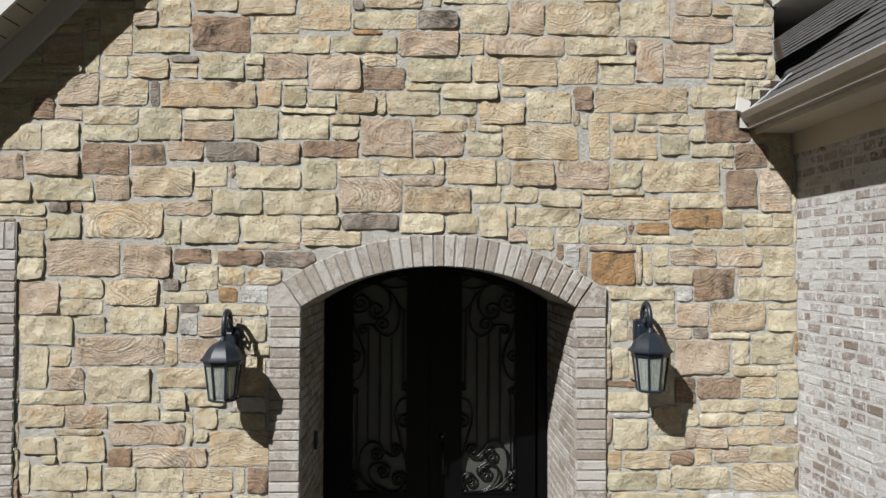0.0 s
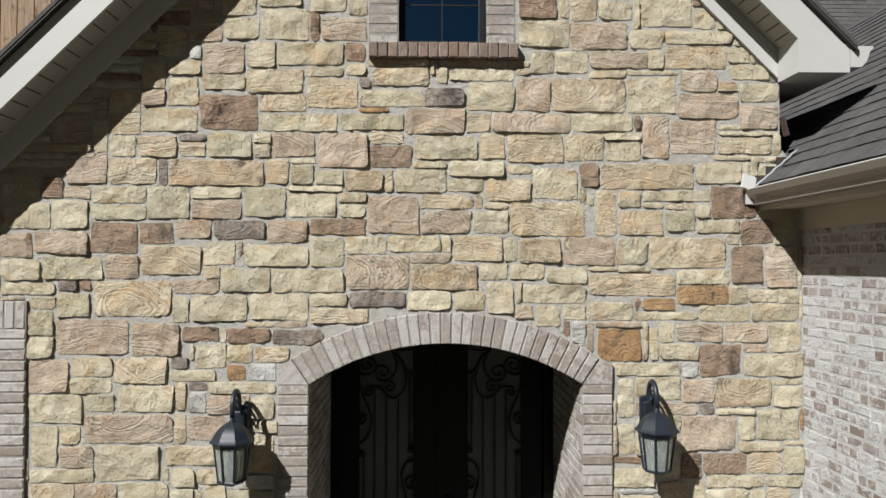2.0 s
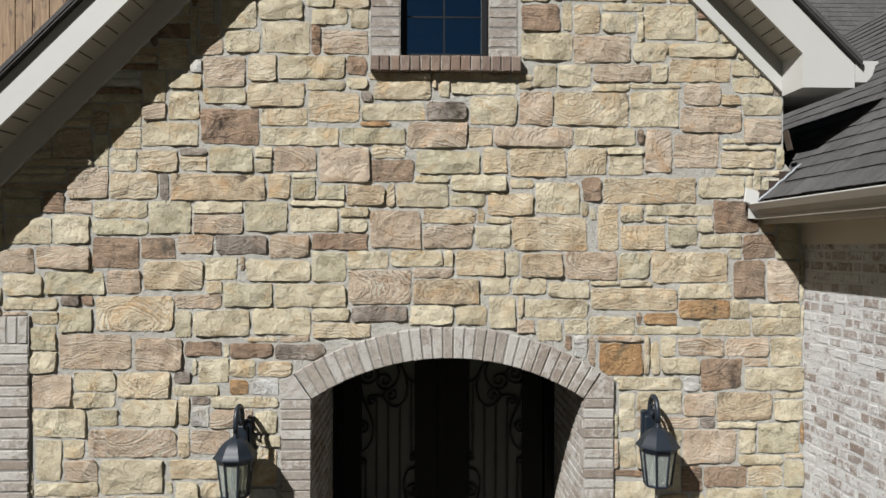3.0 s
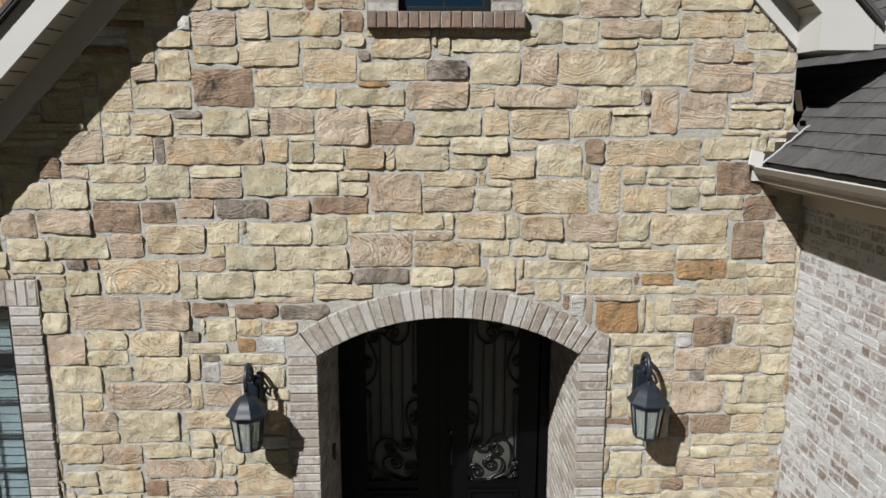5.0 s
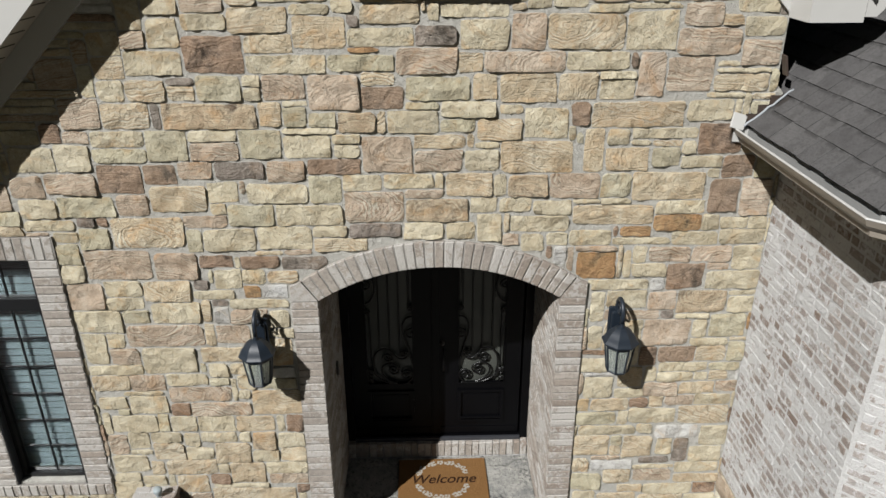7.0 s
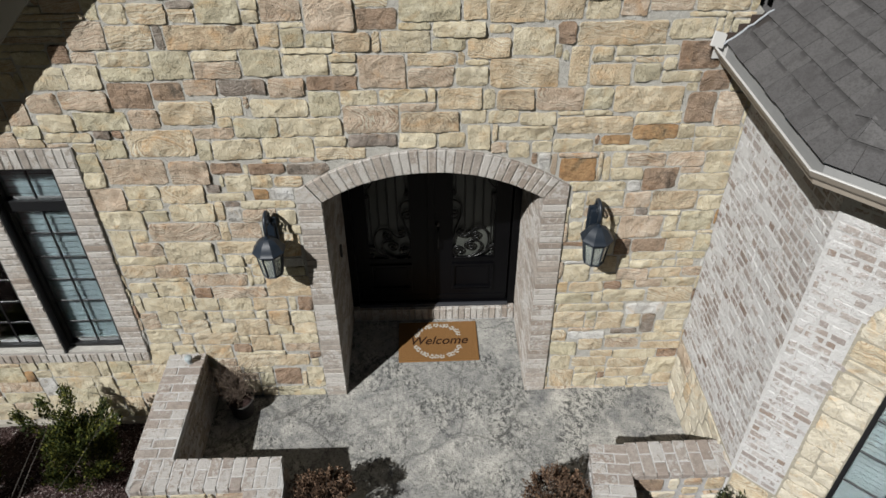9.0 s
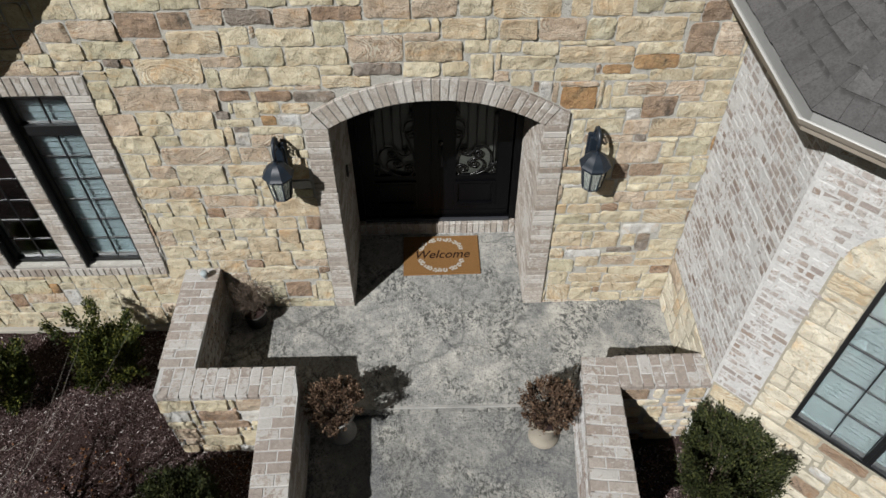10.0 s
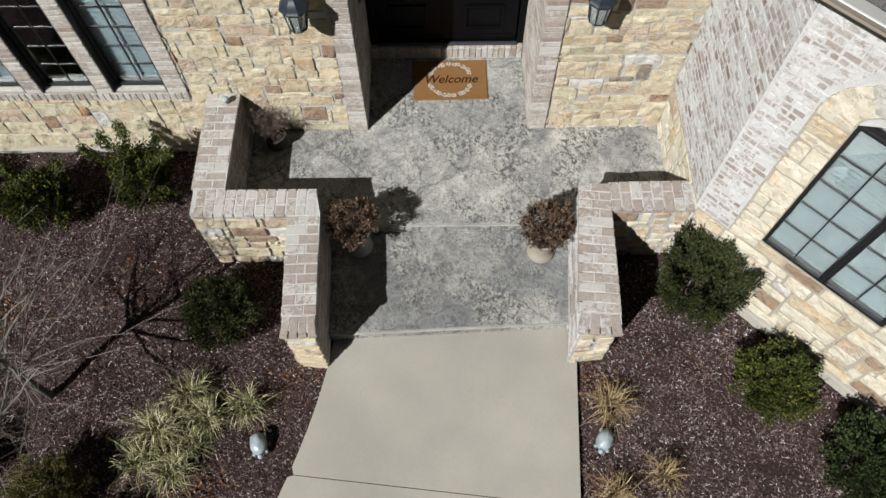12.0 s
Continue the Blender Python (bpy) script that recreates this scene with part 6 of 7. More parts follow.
# boxed return at the foot of the slope
ret = [(2.315, 4.60), (2.66, 4.60), (2.66, FASCIA - 2.69 + 0.02), (2.60, FASCIA - 2.63 - 0.02), (2.315, SOFFIT - 2.345 + 0.02)]
link("eave_return", prism([ret], OUT - 0.006, -0.037), white_paint, gable)
link("eave_return_cap", prism([[(2.36, 4.60), (2.66, 4.60), (2.66, 4.80), (2.36, 4.80)]], -0.035, 0.3), white_paint, gable)
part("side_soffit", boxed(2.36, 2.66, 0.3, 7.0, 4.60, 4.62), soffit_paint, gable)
part("side_fascia", boxed(2.64, 2.662, 0.3, 7.0, 4.62, 4.80), white_paint, gable)
gut = prism([[(2.664, 4.635), (2.735, 4.635), (2.775, 4.68), (2.795, 4.745), (2.815, 4.76), (2.815, 4.775), (2.664, 4.775)]], OUT - 0.012, 6.8)
link("gutter", gut, white_paint, gable)
# Unseen plain walls added to close the house and keep light out.
tagged(part("wall_side", boxed(2.10, 2.35, 0.24, 7.0, 3.0, 4.62), dark_closing_wall), "unseen dark side wall added under the eave", "wall", kind="structure")
tagged(part("wall_back", boxed(-6.2, 6.0, 7.0, 7.2, -0.5, 4.2), dark_closing_wall), "unseen plain back wall added to close the house", "wall", kind="structure")
tagged(part("wall_left", boxed(-6.4, -6.2, 0.03, 7.0, -0.5, 3.46), dark_closing_wall), "unseen plain end wall added to close the house", "wall", kind="structure")
tagged(part("eave_left", slab([(-6.5, -0.12), (-3.75, -0.12), (-3.75, 7.0), (-6.5, 7.0)], 3.462, 3.56), shingle), "dark shingled low roof beside the gable", "roof", kind="structure")

# cedar dormer that rises behind the left slope
dormer = tagged(part("dormer_wall", boxed(-6.2, -1.9, 1.53, 1.75, 3.6, 7.6), dark_edge), "stained vertical cedar boards on a dormer wall", "dormer", kind="structure")
x = -6.2
while x < -1.95:
    if not (-5.2 < x < -3.98):
        part("board", boxed(x + 0.003, x + 0.147, 1.50, 1.53, 3.6, 7.6, bevel=0.004), cedar, dormer)
    x += 0.15
window("window_5", "dormer window with a white slatted blind", wall_axes((-5.005, 1.5, 0), (1, 0, 0), (0, -1, 0)), 1.05, 4.2, 6.6, 2, 3, 0, True, depth=0.0)

# ---- wing: brick side, bay wall ----
SIDE = wall_axes((WING_X, 0, 0), (0, -1, 0), (-1, 0, 0))
BAY = wall_axes((WING_X, BEND_Y, 0), (1, -1, 0), (-1, -1, 0))
wing_side = tagged(part("wall_wing_side", boxed(-0.03, -BEND_Y + 0.0, -0.5, 3.75, -0.22, -0.003), mortar_lime), "whitewashed brick side wall of the wing on a stone base", "wall", kind="structure")
wing_side.matrix_basis = SIDE
IDENT = Matrix.Identity(4)
brick_field(wing_side, IDENT, 0.0, 1.53, 0.74, 3.60, brick_white, 0.165, joint=0.013, near=lambda u, v: abs(v - 2.4))
base_stones = pack(0.0, 1.53, 0.0, 0.73, lambda u, v: True, cell=0.073, heights=(2, 2, 3, 3), stretch=(1.0, 2.2), widest=6)
stone_field(wing_side, pose(0, 0, 0.004), base_stones, lambda u, v: (min(max(u, 0.0), 1.5), min(max(v, 0.0), 0.735)), kinds=["cream"] * 8 + ["gold"] * 2 + ["pale"] * 2 + ["rose"])

BS0, BS1, BZ0, BZ1, BMID = 0.676, 1.94, 0.90, 2.72, 1.31
bay_open = [(BS0, BZ0), (BS1, BZ0), (BS1, BZ1)] + [(BS1 + (BS0 - BS1) * i / 10, BZ1 + 0.30 * math.sin(math.pi * i / 10)) for i in range(1, 10)] + [(BS0, BZ1)]
bay = tagged(link("wall_bay", prism([[(-0.02, -0.5), (3.2, -0.5), (3.2, 3.75), (-0.02, 3.75)], bay_open], 0.003, 0.22, Matrix(((1, 0, 0, 0), (0, 0, 1, 0), (0, -1, 0, 0), (0, 0, 0, 1)))), mortar_lime), "angled whitewashed brick wall with a stone-framed window", "wall", kind="structure")
bay.matrix_basis = BAY
BC = (BS0 + BS1) / 2


def is_stone(u, v):
    if v < 0.72:
        return True
    if v <= BZ1:
        return BS0 - 0.315 < u < BS1 + 0.315
    return math.hypot((u - BC) / (BS1 - BC + 0.315), (v - BZ1) / 0.72) < 1


ROT = Matrix(((1, 0, 0, 0), (0, 0, 1, 0), (0, -1, 0, 0), (0, 0, 0, 1)))
link("mortar_bed", prism([[(0.002, -0.2), (3.15, -0.2), (3.15, 0.73), (BS1 + 0.31, 0.73), (BS1 + 0.31, BZ1), (BS1, BZ1), (BS1, BZ0), (BS0, BZ0), (BS0, BZ1), (BS0 - 0.31, BZ1), (BS0 - 0.31, 0.73), (0.002, 0.73)]], 0.0005, 0.1, ROT), mortar_cream, bay)
part("mortar_bed", boxed(0.002, 1.528, 0.0, 0.735, -0.1, -0.0015), mortar_cream, wing_side)
brick_field(bay, IDENT, 0.0, 3.1, 0.74, 3.57, brick_bay, 0.145, joint=0.013, skip=is_stone, near=lambda u, v: u)
low = pack(0.0, 3.1, -0.22, 0.72, lambda u, v: True, cell=0.067, heights=(1, 2, 2, 3, 3), stretch=(1.4, 3.2), widest=9)
PALE = ["cream"] * 13 + ["gold"] * 2 + ["pale", "rose", "burnt", "rose", "brown"]
stone_field(bay, pose(0, 0, 0.003), low, lambda u, v: (max(u, 0.0), min(v, 0.73)), kinds=PALE)
sub = pack(BS0 - 0.02, BS1 + 0.02, 0.725, BZ0 - 0.01, lambda u, v: True, cell=0.08, heights=(2, 2), stretch=(1.4, 3.0))
stone_field(bay, pose(0, 0, 0.003), sub, None, kinds=PALE)
rq = random.Random(8)
for u_in, sgn in ((BS0, -1), (BS1, 1)):
    z = 0.735
    while z < BZ1 - 0.05:
        h = min(rq.uniform(0.11, 0.24), BZ1 - z)
        w = 0.30
        if rq.random() < 0.3 and h > 0.15:
            split = rq.uniform(0.4, 0.6) * w
            stone_field(bay, pose(0, 0, 0.004), [(u_in + sgn * split / 2, z + h / 2, split, h, rq.choice(["cream", "cream", "cream", "cream", "gold"])), (u_in + sgn * (split + (w - split) / 2), z + h / 2, w - split, h, "cream")], None, sway=0.004, joint=0.006)
        else:
            stone_field(bay, pose(0, 0, 0.004), [(u_in + sgn * w / 2, z + h / 2, w, h, rq.choice(["cream", "cream", "cream", "cream", "gold"]))], None, sway=0.004, joint=0.006)
        z += h
rim = [(BC + (BS1 - BC + 0.285) * math.cos(math.pi * i / 24), BZ1 + 0.59 * math.sin(math.pi * i / 24)) for i in range(25)]
hole = [(BC - (BS1 - BC) * math.cos(math.pi * i / 24), BZ1 + 0.30 * math.sin(math.pi * i / 24)) for i in range(25)]
link("mortar_bed", prism([rim + hole], 0.0005, 0.1, ROT), mortar_cream, bay)
nv = 15
for i in range(nv):
    q = math.pi * (i + 0.5) / nv
    a_, b_ = (BS1 - BS0) / 2 + 0.15, 0.46
    cx, cz = BC + a_ * math.cos(q), BZ1 + b_ * math.sin(q)
    verts, faces, smooth = stone_mesh(0.165 + 0.03 * abs(math.sin(q)), 0.28, lambda x, y: (x, y))
    me = bpy.data.meshes.new("stone")
    me.from_pydata(verts, [], faces)
    me.polygons.foreach_set("use_smooth", smooth)
    ob = link("stone", me, STONE[rq.choice(["cream", "cream", "cream", "pale"])], bay)
    ob.matrix_basis = pose(cx, cz, 0.004, 0, 0, math.degrees(math.atan2(b_ * math.sin(q) / b_ ** 2, a_ * math.cos(q) / a_ ** 2)) - 90)
part("footing", boxed(0.0, 3.15, -0.6, -0.22, -0.1, 0.05, bevel=0.01), footing, bay, "pale concrete footing")
for i, (s0, s1) in enumerate(((BS0, BMID), (BMID, BS1))):
    window(f"window_{6 + i}", "large black-framed window with white slatted blinds", BAY @ pose(s0, 0, 0), s1 - s0, BZ0, BZ1, 2, 5, 0, True, depth=0.015, tilt=85, slats=blind_bright, pitch=0.052)
fan = tagged(link("window_8", prism([[(BS0, BZ1), (BS1, BZ1)] + [(BS1 + (BS0 - BS1) * i / 10, BZ1 + 0.30 * math.sin(math.pi * i / 10)) for i in range(1, 10)], [(BS0 + 0.06, BZ1 + 0.05), (BS1 - 0.06, BZ1 + 0.05)] + [(BS1 - 0.06 + (BS0 - BS1 + 0.12) * i / 10, BZ1 + 0.05 + 0.205 * math.sin(math.pi * i / 10)) for i in range(1, 10)]], 0.01, 0.08, Matrix(((1, 0, 0, 0), (0, 0, 1, 0), (0, -1, 0, 0), (0, 0, 0, 1)))), frame_black), "black-framed arched transom above the bay window", "window", kind="structure")
fan.matrix_basis = BAY
link("pane", prism([[(BS0 + 0.05, BZ1 + 0.04), (BS1 - 0.05, BZ1 + 0.04)] + [(BS1 - 0.05 + (BS0 - BS1 + 0.1) * i / 10, BZ1 + 0.05 + 0.21 * math.sin(math.pi * i / 10)) for i in range(1, 10)]], 0.04, 0.046, Matrix(((1, 0, 0, 0), (0, 0, 1, 0), (0, -1, 0, 0), (0, 0, 0, 1)))), window_glass, fan).visible_shadow = False
# Added dark box: the dimness behind the bay is its colour.
tagged(part("wing_room", (lambda bm: (bmesh.ops.delete(bm, geom=[f for f in bm.faces if f.normal.z > 0.9], context="FACES"), bm)[1])(boxed(0.3, 3.0, 0.0, 3.5, -2.2, -0.23)), dark_closing_wall), "plain dark box added as a room behind the bay window", "room", kind="structure").matrix_basis = BAY

# ---- wing roof, gutter, soffit ----
SLOPE = 0.86
EAVE_X, EAVE_Z = 2.10, 3.90
SOF = 3.72
eaves = tagged(part("wing_eaves", bmesh.new(), soffit_paint), "cream soffit, fascia and gutter of the wing roof", "eaves", kind="structure")
dn = Vector((1, -1, 0)).normalized()


def eave_line(o):
    """The eave's three corners in plan at the distance o outside the wing's walls."""
    x = WING_X - o
    k = o * math.tan(math.radians(22.5))
    b = Vector((x, BEND_Y - k, 0))
    return [(x, 0.0), (b.x, b.y), (b.x + dn.x * 3.4, b.y + dn.y * 3.4)]


def eave_strip(name, o0, o1, z0, z1, material, y_start=0.0, parent=eaves):
    a_, b_ = eave_line(o0), eave_line(o1)
    a_[0], b_[0] = (a_[0][0], y_start), (b_[0][0], y_start)
    return part(name, slab([a_[0], a_[1], a_[2], b_[2], b_[1], b_[0]], z0, z1), material, parent)


eave_strip("soffit", 0.0, 0.29, SOF, SOF + 0.015, wing_trim)
eave_strip("frieze_board", 0.001, 0.022, 3.57, SOF - 0.001, wing_trim)
eave_strip("fascia", 0.27, 0.295, SOF - 0.01, 3.85, wing_trim)


def eave_sweep(name, profile, material):
    """A closed profile of (distance outside the wall, height), carried round the eave."""
    bm = bmesh.new()
    rings = []
    for k in range(3):
        rings.append([bm.verts.new((*eave_line(o)[k], z)) for o, z in profile])
    n = len(profile)
    for a_, b_ in zip(rings, rings[1:]):
        for i in range(n):
            bm.faces.new((a_[i], a_[(i + 1) % n], b_[(i + 1) % n], b_[i]))
    bm.faces.new(rings[0][::-1])
    bm.faces.new(rings[2])
    bmesh.ops.recalc_face_normals(bm, faces=bm.faces)
    return part(name, bm, material, eaves)


eave_sweep("gutter_trough", [(0.297, 3.865), (0.297, 3.745), (0.346, 3.745), (0.350, 3.776), (0.387, 3.809), (0.4045, 3.844), (0.400, 3.844), (0.383, 3.813), (0.346, 3.780), (0.342, 3.752), (0.303, 3.752), (0.303, 3.865)], gutter_inside)
eave_sweep("gutter_face", [(0.348, 3.744), (0.352, 3.775), (0.390, 3.808), (0.4065, 3.8435), (0.4095, 3.8435), (0.393, 3.807), (0.3555, 3.774), (0.3515, 3.744)], gutter_paint)
eave_sweep("gutter_lip", [(0.396, 3.8445), (0.409, 3.8445), (0.411, 3.849), (0.408, 3.854), (0.397, 3.854), (0.396, 3.849)], white_paint)
part("gutter_end", boxed(2.085, 2.20, -0.03, -0.022, 3.75, 3.862), white_paint, eaves)
tagged(part("gutter_diverter", (lambda bm: (bm.transform(Matrix.Translation((2.10, -0.041, 3.895)) @ pose(0, 0, 0, -18, 16, 0)), bm)[1])(boxed(-0.05, 0.05, -0.009, 0.009, -0.05, 0.06, bevel=0.004)), white_paint), "white metal end piece of the gutter", "gutter end")

roof = tagged(part("wing_roof", bmesh.new(), shingle), "charcoal laminated asphalt shingle roof of the wing", "roof", kind="structure")
RX = EAVE_X + 0.04
bx, by = eave_line(0.30)[1]
hipv = Vector((1.0, math.tan(math.radians(22.5)), SLOPE))


def roof_plane(origin, u, up, width, rows, keep, first, fold=None, house=None):
    """Shingle tabs on a slope: u along the eave, up the slope; fold: negative past the hip, where tabs are cut."""
    house = house or roof
    u, up = Vector(u).normalized(), Vector(up).normalized()
    w = u.cross(up)
    m = Matrix((u, up, w)).transposed().to_4x4()
    m.translation = origin
    expo = 0.143
    made = 0
    vs, fs = [], []
    rr = random.Random(17)
    for r in range(rows):
        s = -rr.uniform(0, 0.3)
        while s < width:
            t = rr.uniform(0.13, 0.215)
            p = m @ Vector((s + t / 2, (r + 0.5) * expo, 0))
            if keep(p):
                lift = rr.choice((0.0, 0.002, 0.004))
                x0, x1, y0, y1 = -t / 2 + 0.0015, t / 2 - 0.0015, -expo / 2 - rr.uniform(0, 0.006), expo / 2 + 0.03
                y0 -= 0.035 if r == 0 else 0.0
                q = [(x0, y0, 0.004), (x1, y0, 0.004), (x1, y1, -0.003), (x0, y1, -0.003), (x0, y0, 0.009 + lift), (x1, y0, 0.009 + lift), (x1, y1, 0.002), (x0, y1, 0.002)]
                if fold:
                    base_ = Vector((s + t / 2, (r + 0.5) * expo, 0))
                    cutq = []
                    for x, y, z in q:
                        h0, h1 = fold(m @ (base_ + Vector((x, y, 0)))), fold(m @ (base_ + Vector((x + 0.1, y, 0))))
                        cutq.append((x - h0 * 0.1 / (h1 - h0) if h0 < 0 else x, y, z))
                    q = cutq
                    if abs(q[1][0] - q[0][0]) < 0.02 and abs(q[2][0] - q[3][0]) < 0.02:
                        s += t
                        continue
                f = [(4, 5, 6, 7), (0, 1, 5, 4), (1, 2, 6, 5), (3, 0, 4, 7)]
                if made < first:
                    me = bpy.data.meshes.new("shingle")
                    me.from_pydata(q, [], f)
                    ob = link("shingle", me, shingle, house)
                    ob.matrix_basis = m @ pose(s + t / 2, (r + 0.5) * expo, 0)
                    made += 1
                else:
                    k = len(vs)
                    vs += [tuple(m @ Vector((x + s + t / 2, y + (r + 0.5) * expo, z))) for x, y, z in q]
                    fs += [tuple(i + k for i in g_) for g_ in f]
            s += t
    if vs:
        me = bpy.data.meshes.new("shingles")
        me.from_pydata(vs, [], fs)
        tagged(link("shingles", me, shingle, house), kind="stuff")


def hip_side(p):
    """Positive on the first slope's side of the hip."""
    return (p.y - by) - math.tan(math.radians(22.5)) * (p.x - bx)


# decks under the shingles
deck = bmesh.new()
run = 2.4
c0 = Vector((bx, by, EAVE_Z))
c1 = c0 + hipv * run
d1 = [Vector((bx, -0.03, EAVE_Z)), c0, c1, Vector((bx + run, -0.03, EAVE_Z + SLOPE * run))]
d1b = [Vector((2.36, -0.03, EAVE_Z + SLOPE * (2.36 - bx))), Vector((bx + run, -0.03, EAVE_Z + SLOPE * run)), Vector((bx + run, 6.8, EAVE_Z + SLOPE * run)), Vector((2.36, 6.8, EAVE_Z + SLOPE * (2.36 - bx)))]
e1 = c0 + Vector((dn.x, dn.y, 0)) * 3.0
inward = Vector((0.7071, 0.7071, 0))
d2 = [c0, e1, e1 + inward * (run / math.cos(math.radians(22.5)) * math.cos(math.radians(22.5))) + Vector((0, 0, SLOPE * run)), c1]
for poly in (d1, d1b, d2):
    lowv = [deck.verts.new(p - Vector((0, 0, 0.04))) for p in poly]
    topv = [deck.verts.new(p - Vector((0, 0, 0.004))) for p in poly]
    deck.faces.new(topv)
    deck.faces.new(lowv[::-1])
    for i in range(4):
        deck.faces.new((lowv[i], lowv[(i + 1) % 4], topv[(i + 1) % 4], topv[i]))
bmesh.ops.recalc_face_normals(deck, faces=deck.faces)
part("deck", deck, dark_edge, roof)
roof_plane((bx, 3.0, EAVE_Z), (0, -1, 0), (1, 0, SLOPE), 5.3, 23, lambda p: hip_side(p) > -0.2 and (p.y < -0.03 or p.x > 2.42), 175, hip_side)
n2 = Vector((0.7071, 0.7071, SLOPE))
roof_plane((bx - dn.x * 0.3, by - dn.y * 0.3, EAVE_Z), (dn.x, dn.y, 0), tuple(n2), 3.3, 23, lambda p: hip_side(p) < 0.2, 110, lambda p: -hip_side(p))
cap = bmesh.new()
for i in range(1, 12):
    p = c0 + hipv * (0.05 + i * 0.16)
    w_ = Vector((-0.38, 0.92, 0)) * 0.10
    q = hipv.normalized() * 0.2
    vs = [cap.verts.new(v) for v in (p - w_ + Vector((0, 0, -0.012)), p + Vector((0, 0, 0.016)), p + w_ + Vector((0, 0, -0.012)), p + q - w_ + Vector((0, 0, -0.022)), p + q + Vector((0, 0, 0.008)), p + q + w_ + Vector((0, 0, -0.022)))]
    cap.faces.new((vs[0], vs[3], vs[4], vs[1]))
    cap.faces.new((vs[1], vs[4], vs[5], vs[2]))
part("hip_cap", cap, shingle, roof)
# flashing where the roof meets the stone
for i in range(3):
    x0 = 2.15 + i * 0.075
    z0 = EAVE_Z + SLOPE * (x0 - bx)
    part("step_flashing", boxed(x0, x0 + 0.09, -0.033, -0.030, z0 + 0.0, z0 + 0.085), flashing_metal, roof, "rust-brown step flashing")
seal = tube(bmesh.new(), [(2.14 + 0.03 * i, -0.055 + 0.006 * math.sin(i * 1.7), EAVE_Z + SLOPE * (2.14 + 0.03 * i - bx) + 0.012 + 0.004 * math.sin(i * 2.9)) for i in range(11)], 0.009, 6)
part("sealant_bead", seal, sealant, roof, "smeared pale sealant", True)
part("kickout_flashing", (lambda bm: (bm.transform(Matrix.Translation((2.345, -0.06, 4.29)) @ pose(0, 0, 0, 0, -14, 0)), bm)[1])(boxed(-0.006, 0.006, -0.035, 0.035, -0.07, 0.07, bevel=0.002)), flashing_metal, roof, "bent brown flashing piece")
# far roof slope of the house behind the wing
far = tagged(part("main_roof", bmesh.new(), shingle), "charcoal shingle roof rising behind the wing", "roof", kind="structure")
bm = bmesh.new()
q = [bm.verts.new(v) for v in ((2.7, 3.2, 4.3), (9.0, 3.2, 4.3), (9.0, 7.2, 8.3), (2.7, 7.2, 8.3))]
bm.faces.new(q)
q2 = [bm.verts.new(v.co - Vector((0, 0, 0.05))) for v in q]
bm.faces.new(q2[::-1])
for i in range(4):
    bm.faces.new((q[i], q2[i], q2[(i + 1) % 4], q[(i + 1) % 4]))
part("roof_deck", bm, shingle, far)
roof_plane((2.7, 3.2, 4.305), (1, 0, 0), (0, 1, 1), 6.3, 38, lambda p: True, 0, None, far)


# ---- low porch walls ----
def low_wall(name, label, legs, stone_faces, brick_faces, caps, kinds, joint=0.014, lining=brick_white):
    """Garden wall with a mortar core, faced in stone outside and brick inside, under a brick cap."""
    wall = tagged(part(name, bmesh.new(), mortar_white), label, "low wall", kind="structure")
    for pts in legs:
        part("core", slab(pts, -0.6, TOP - 0.004), mortar_white, wall)
    for m, length, z0 in stone_faces:
        st = pack(0.0, length, z0, TOP - 0.075, lambda u, v: True, cell=0.066, heights=(1, 2, 2, 3), stretch=(1.2, 2.8), widest=6)
        stone_field(wall, m @ pose(0, 0, 0.018), st, lambda u, v: (min(max(u, 0.0), length), min(v, TOP - 0.07)), sway=0.012, kinds=kinds, joint=joint)
    for m, length, z0 in brick_faces:
        brick_field(wall, m @ pose(0, 0, 0.012), 0.0, length, z0, TOP - 0.075, lining)
    for m, length, w0, w1, fan in caps:
        if fan:
            for k in range(4):
                q = (k - 1.5) / 4
                lay(wall, m @ pose(length + 0.11, w1 / 2 + q * w1 * 0.96, 0, 0, 0, q * 22), 0, 0, 0.20, w1 / 4 - JOINT, 0.06, brick_cap)
        n = max(1, int(round(length / 0.103)))
        step = length / n
        for i in range(n):
            u = (i + 0.5) * step
            w = w0 + (w1 - w0) * i / max(n - 1, 1)
            a_ = w * (0.62 if i % 2 else 0.38)
            lay(wall, m, u, a_ / 2, step - JOINT, a_ - JOINT, 0.06, brick_cap)
            lay(wall, m, u, a_ + (w - a_) / 2, step - JOINT, w - a_ - JOINT, 0.06, brick_cap)
    return wall


UP = (0, 0, 1)


def cap_axes(x, y, u):
    m = wall_axes((x, y, TOP), u, UP)
    return m


legs = [[(-2.635, 0.02), (-2.635, -1.53), (-2.31, -1.53), (-2.31, 0.02)], [(-2.31, -1.53), (-1.31, -1.53), (-1.37, -1.26), (-2.31, -1.26)], [(-1.635, -1.53), (-1.59, -2.78), (-1.28, -2.82), (-1.31, -1.53)]]
along = lambda x0, y0, x1, y1: (Vector((x1 - x0, y1 - y0, 0)), math.hypot(x1 - x0, y1 - y0))


def face(x0, y0, x1, y1, z0):
    """Axes of a wall face that runs from the first point to the second with its outside on the right-hand side."""
    u, length = along(x0, y0, x1, y1)
    w = Vector((u.y, -u.x, 0))
    return (wall_axes((x0, y0, 0), u, w), length, z0)


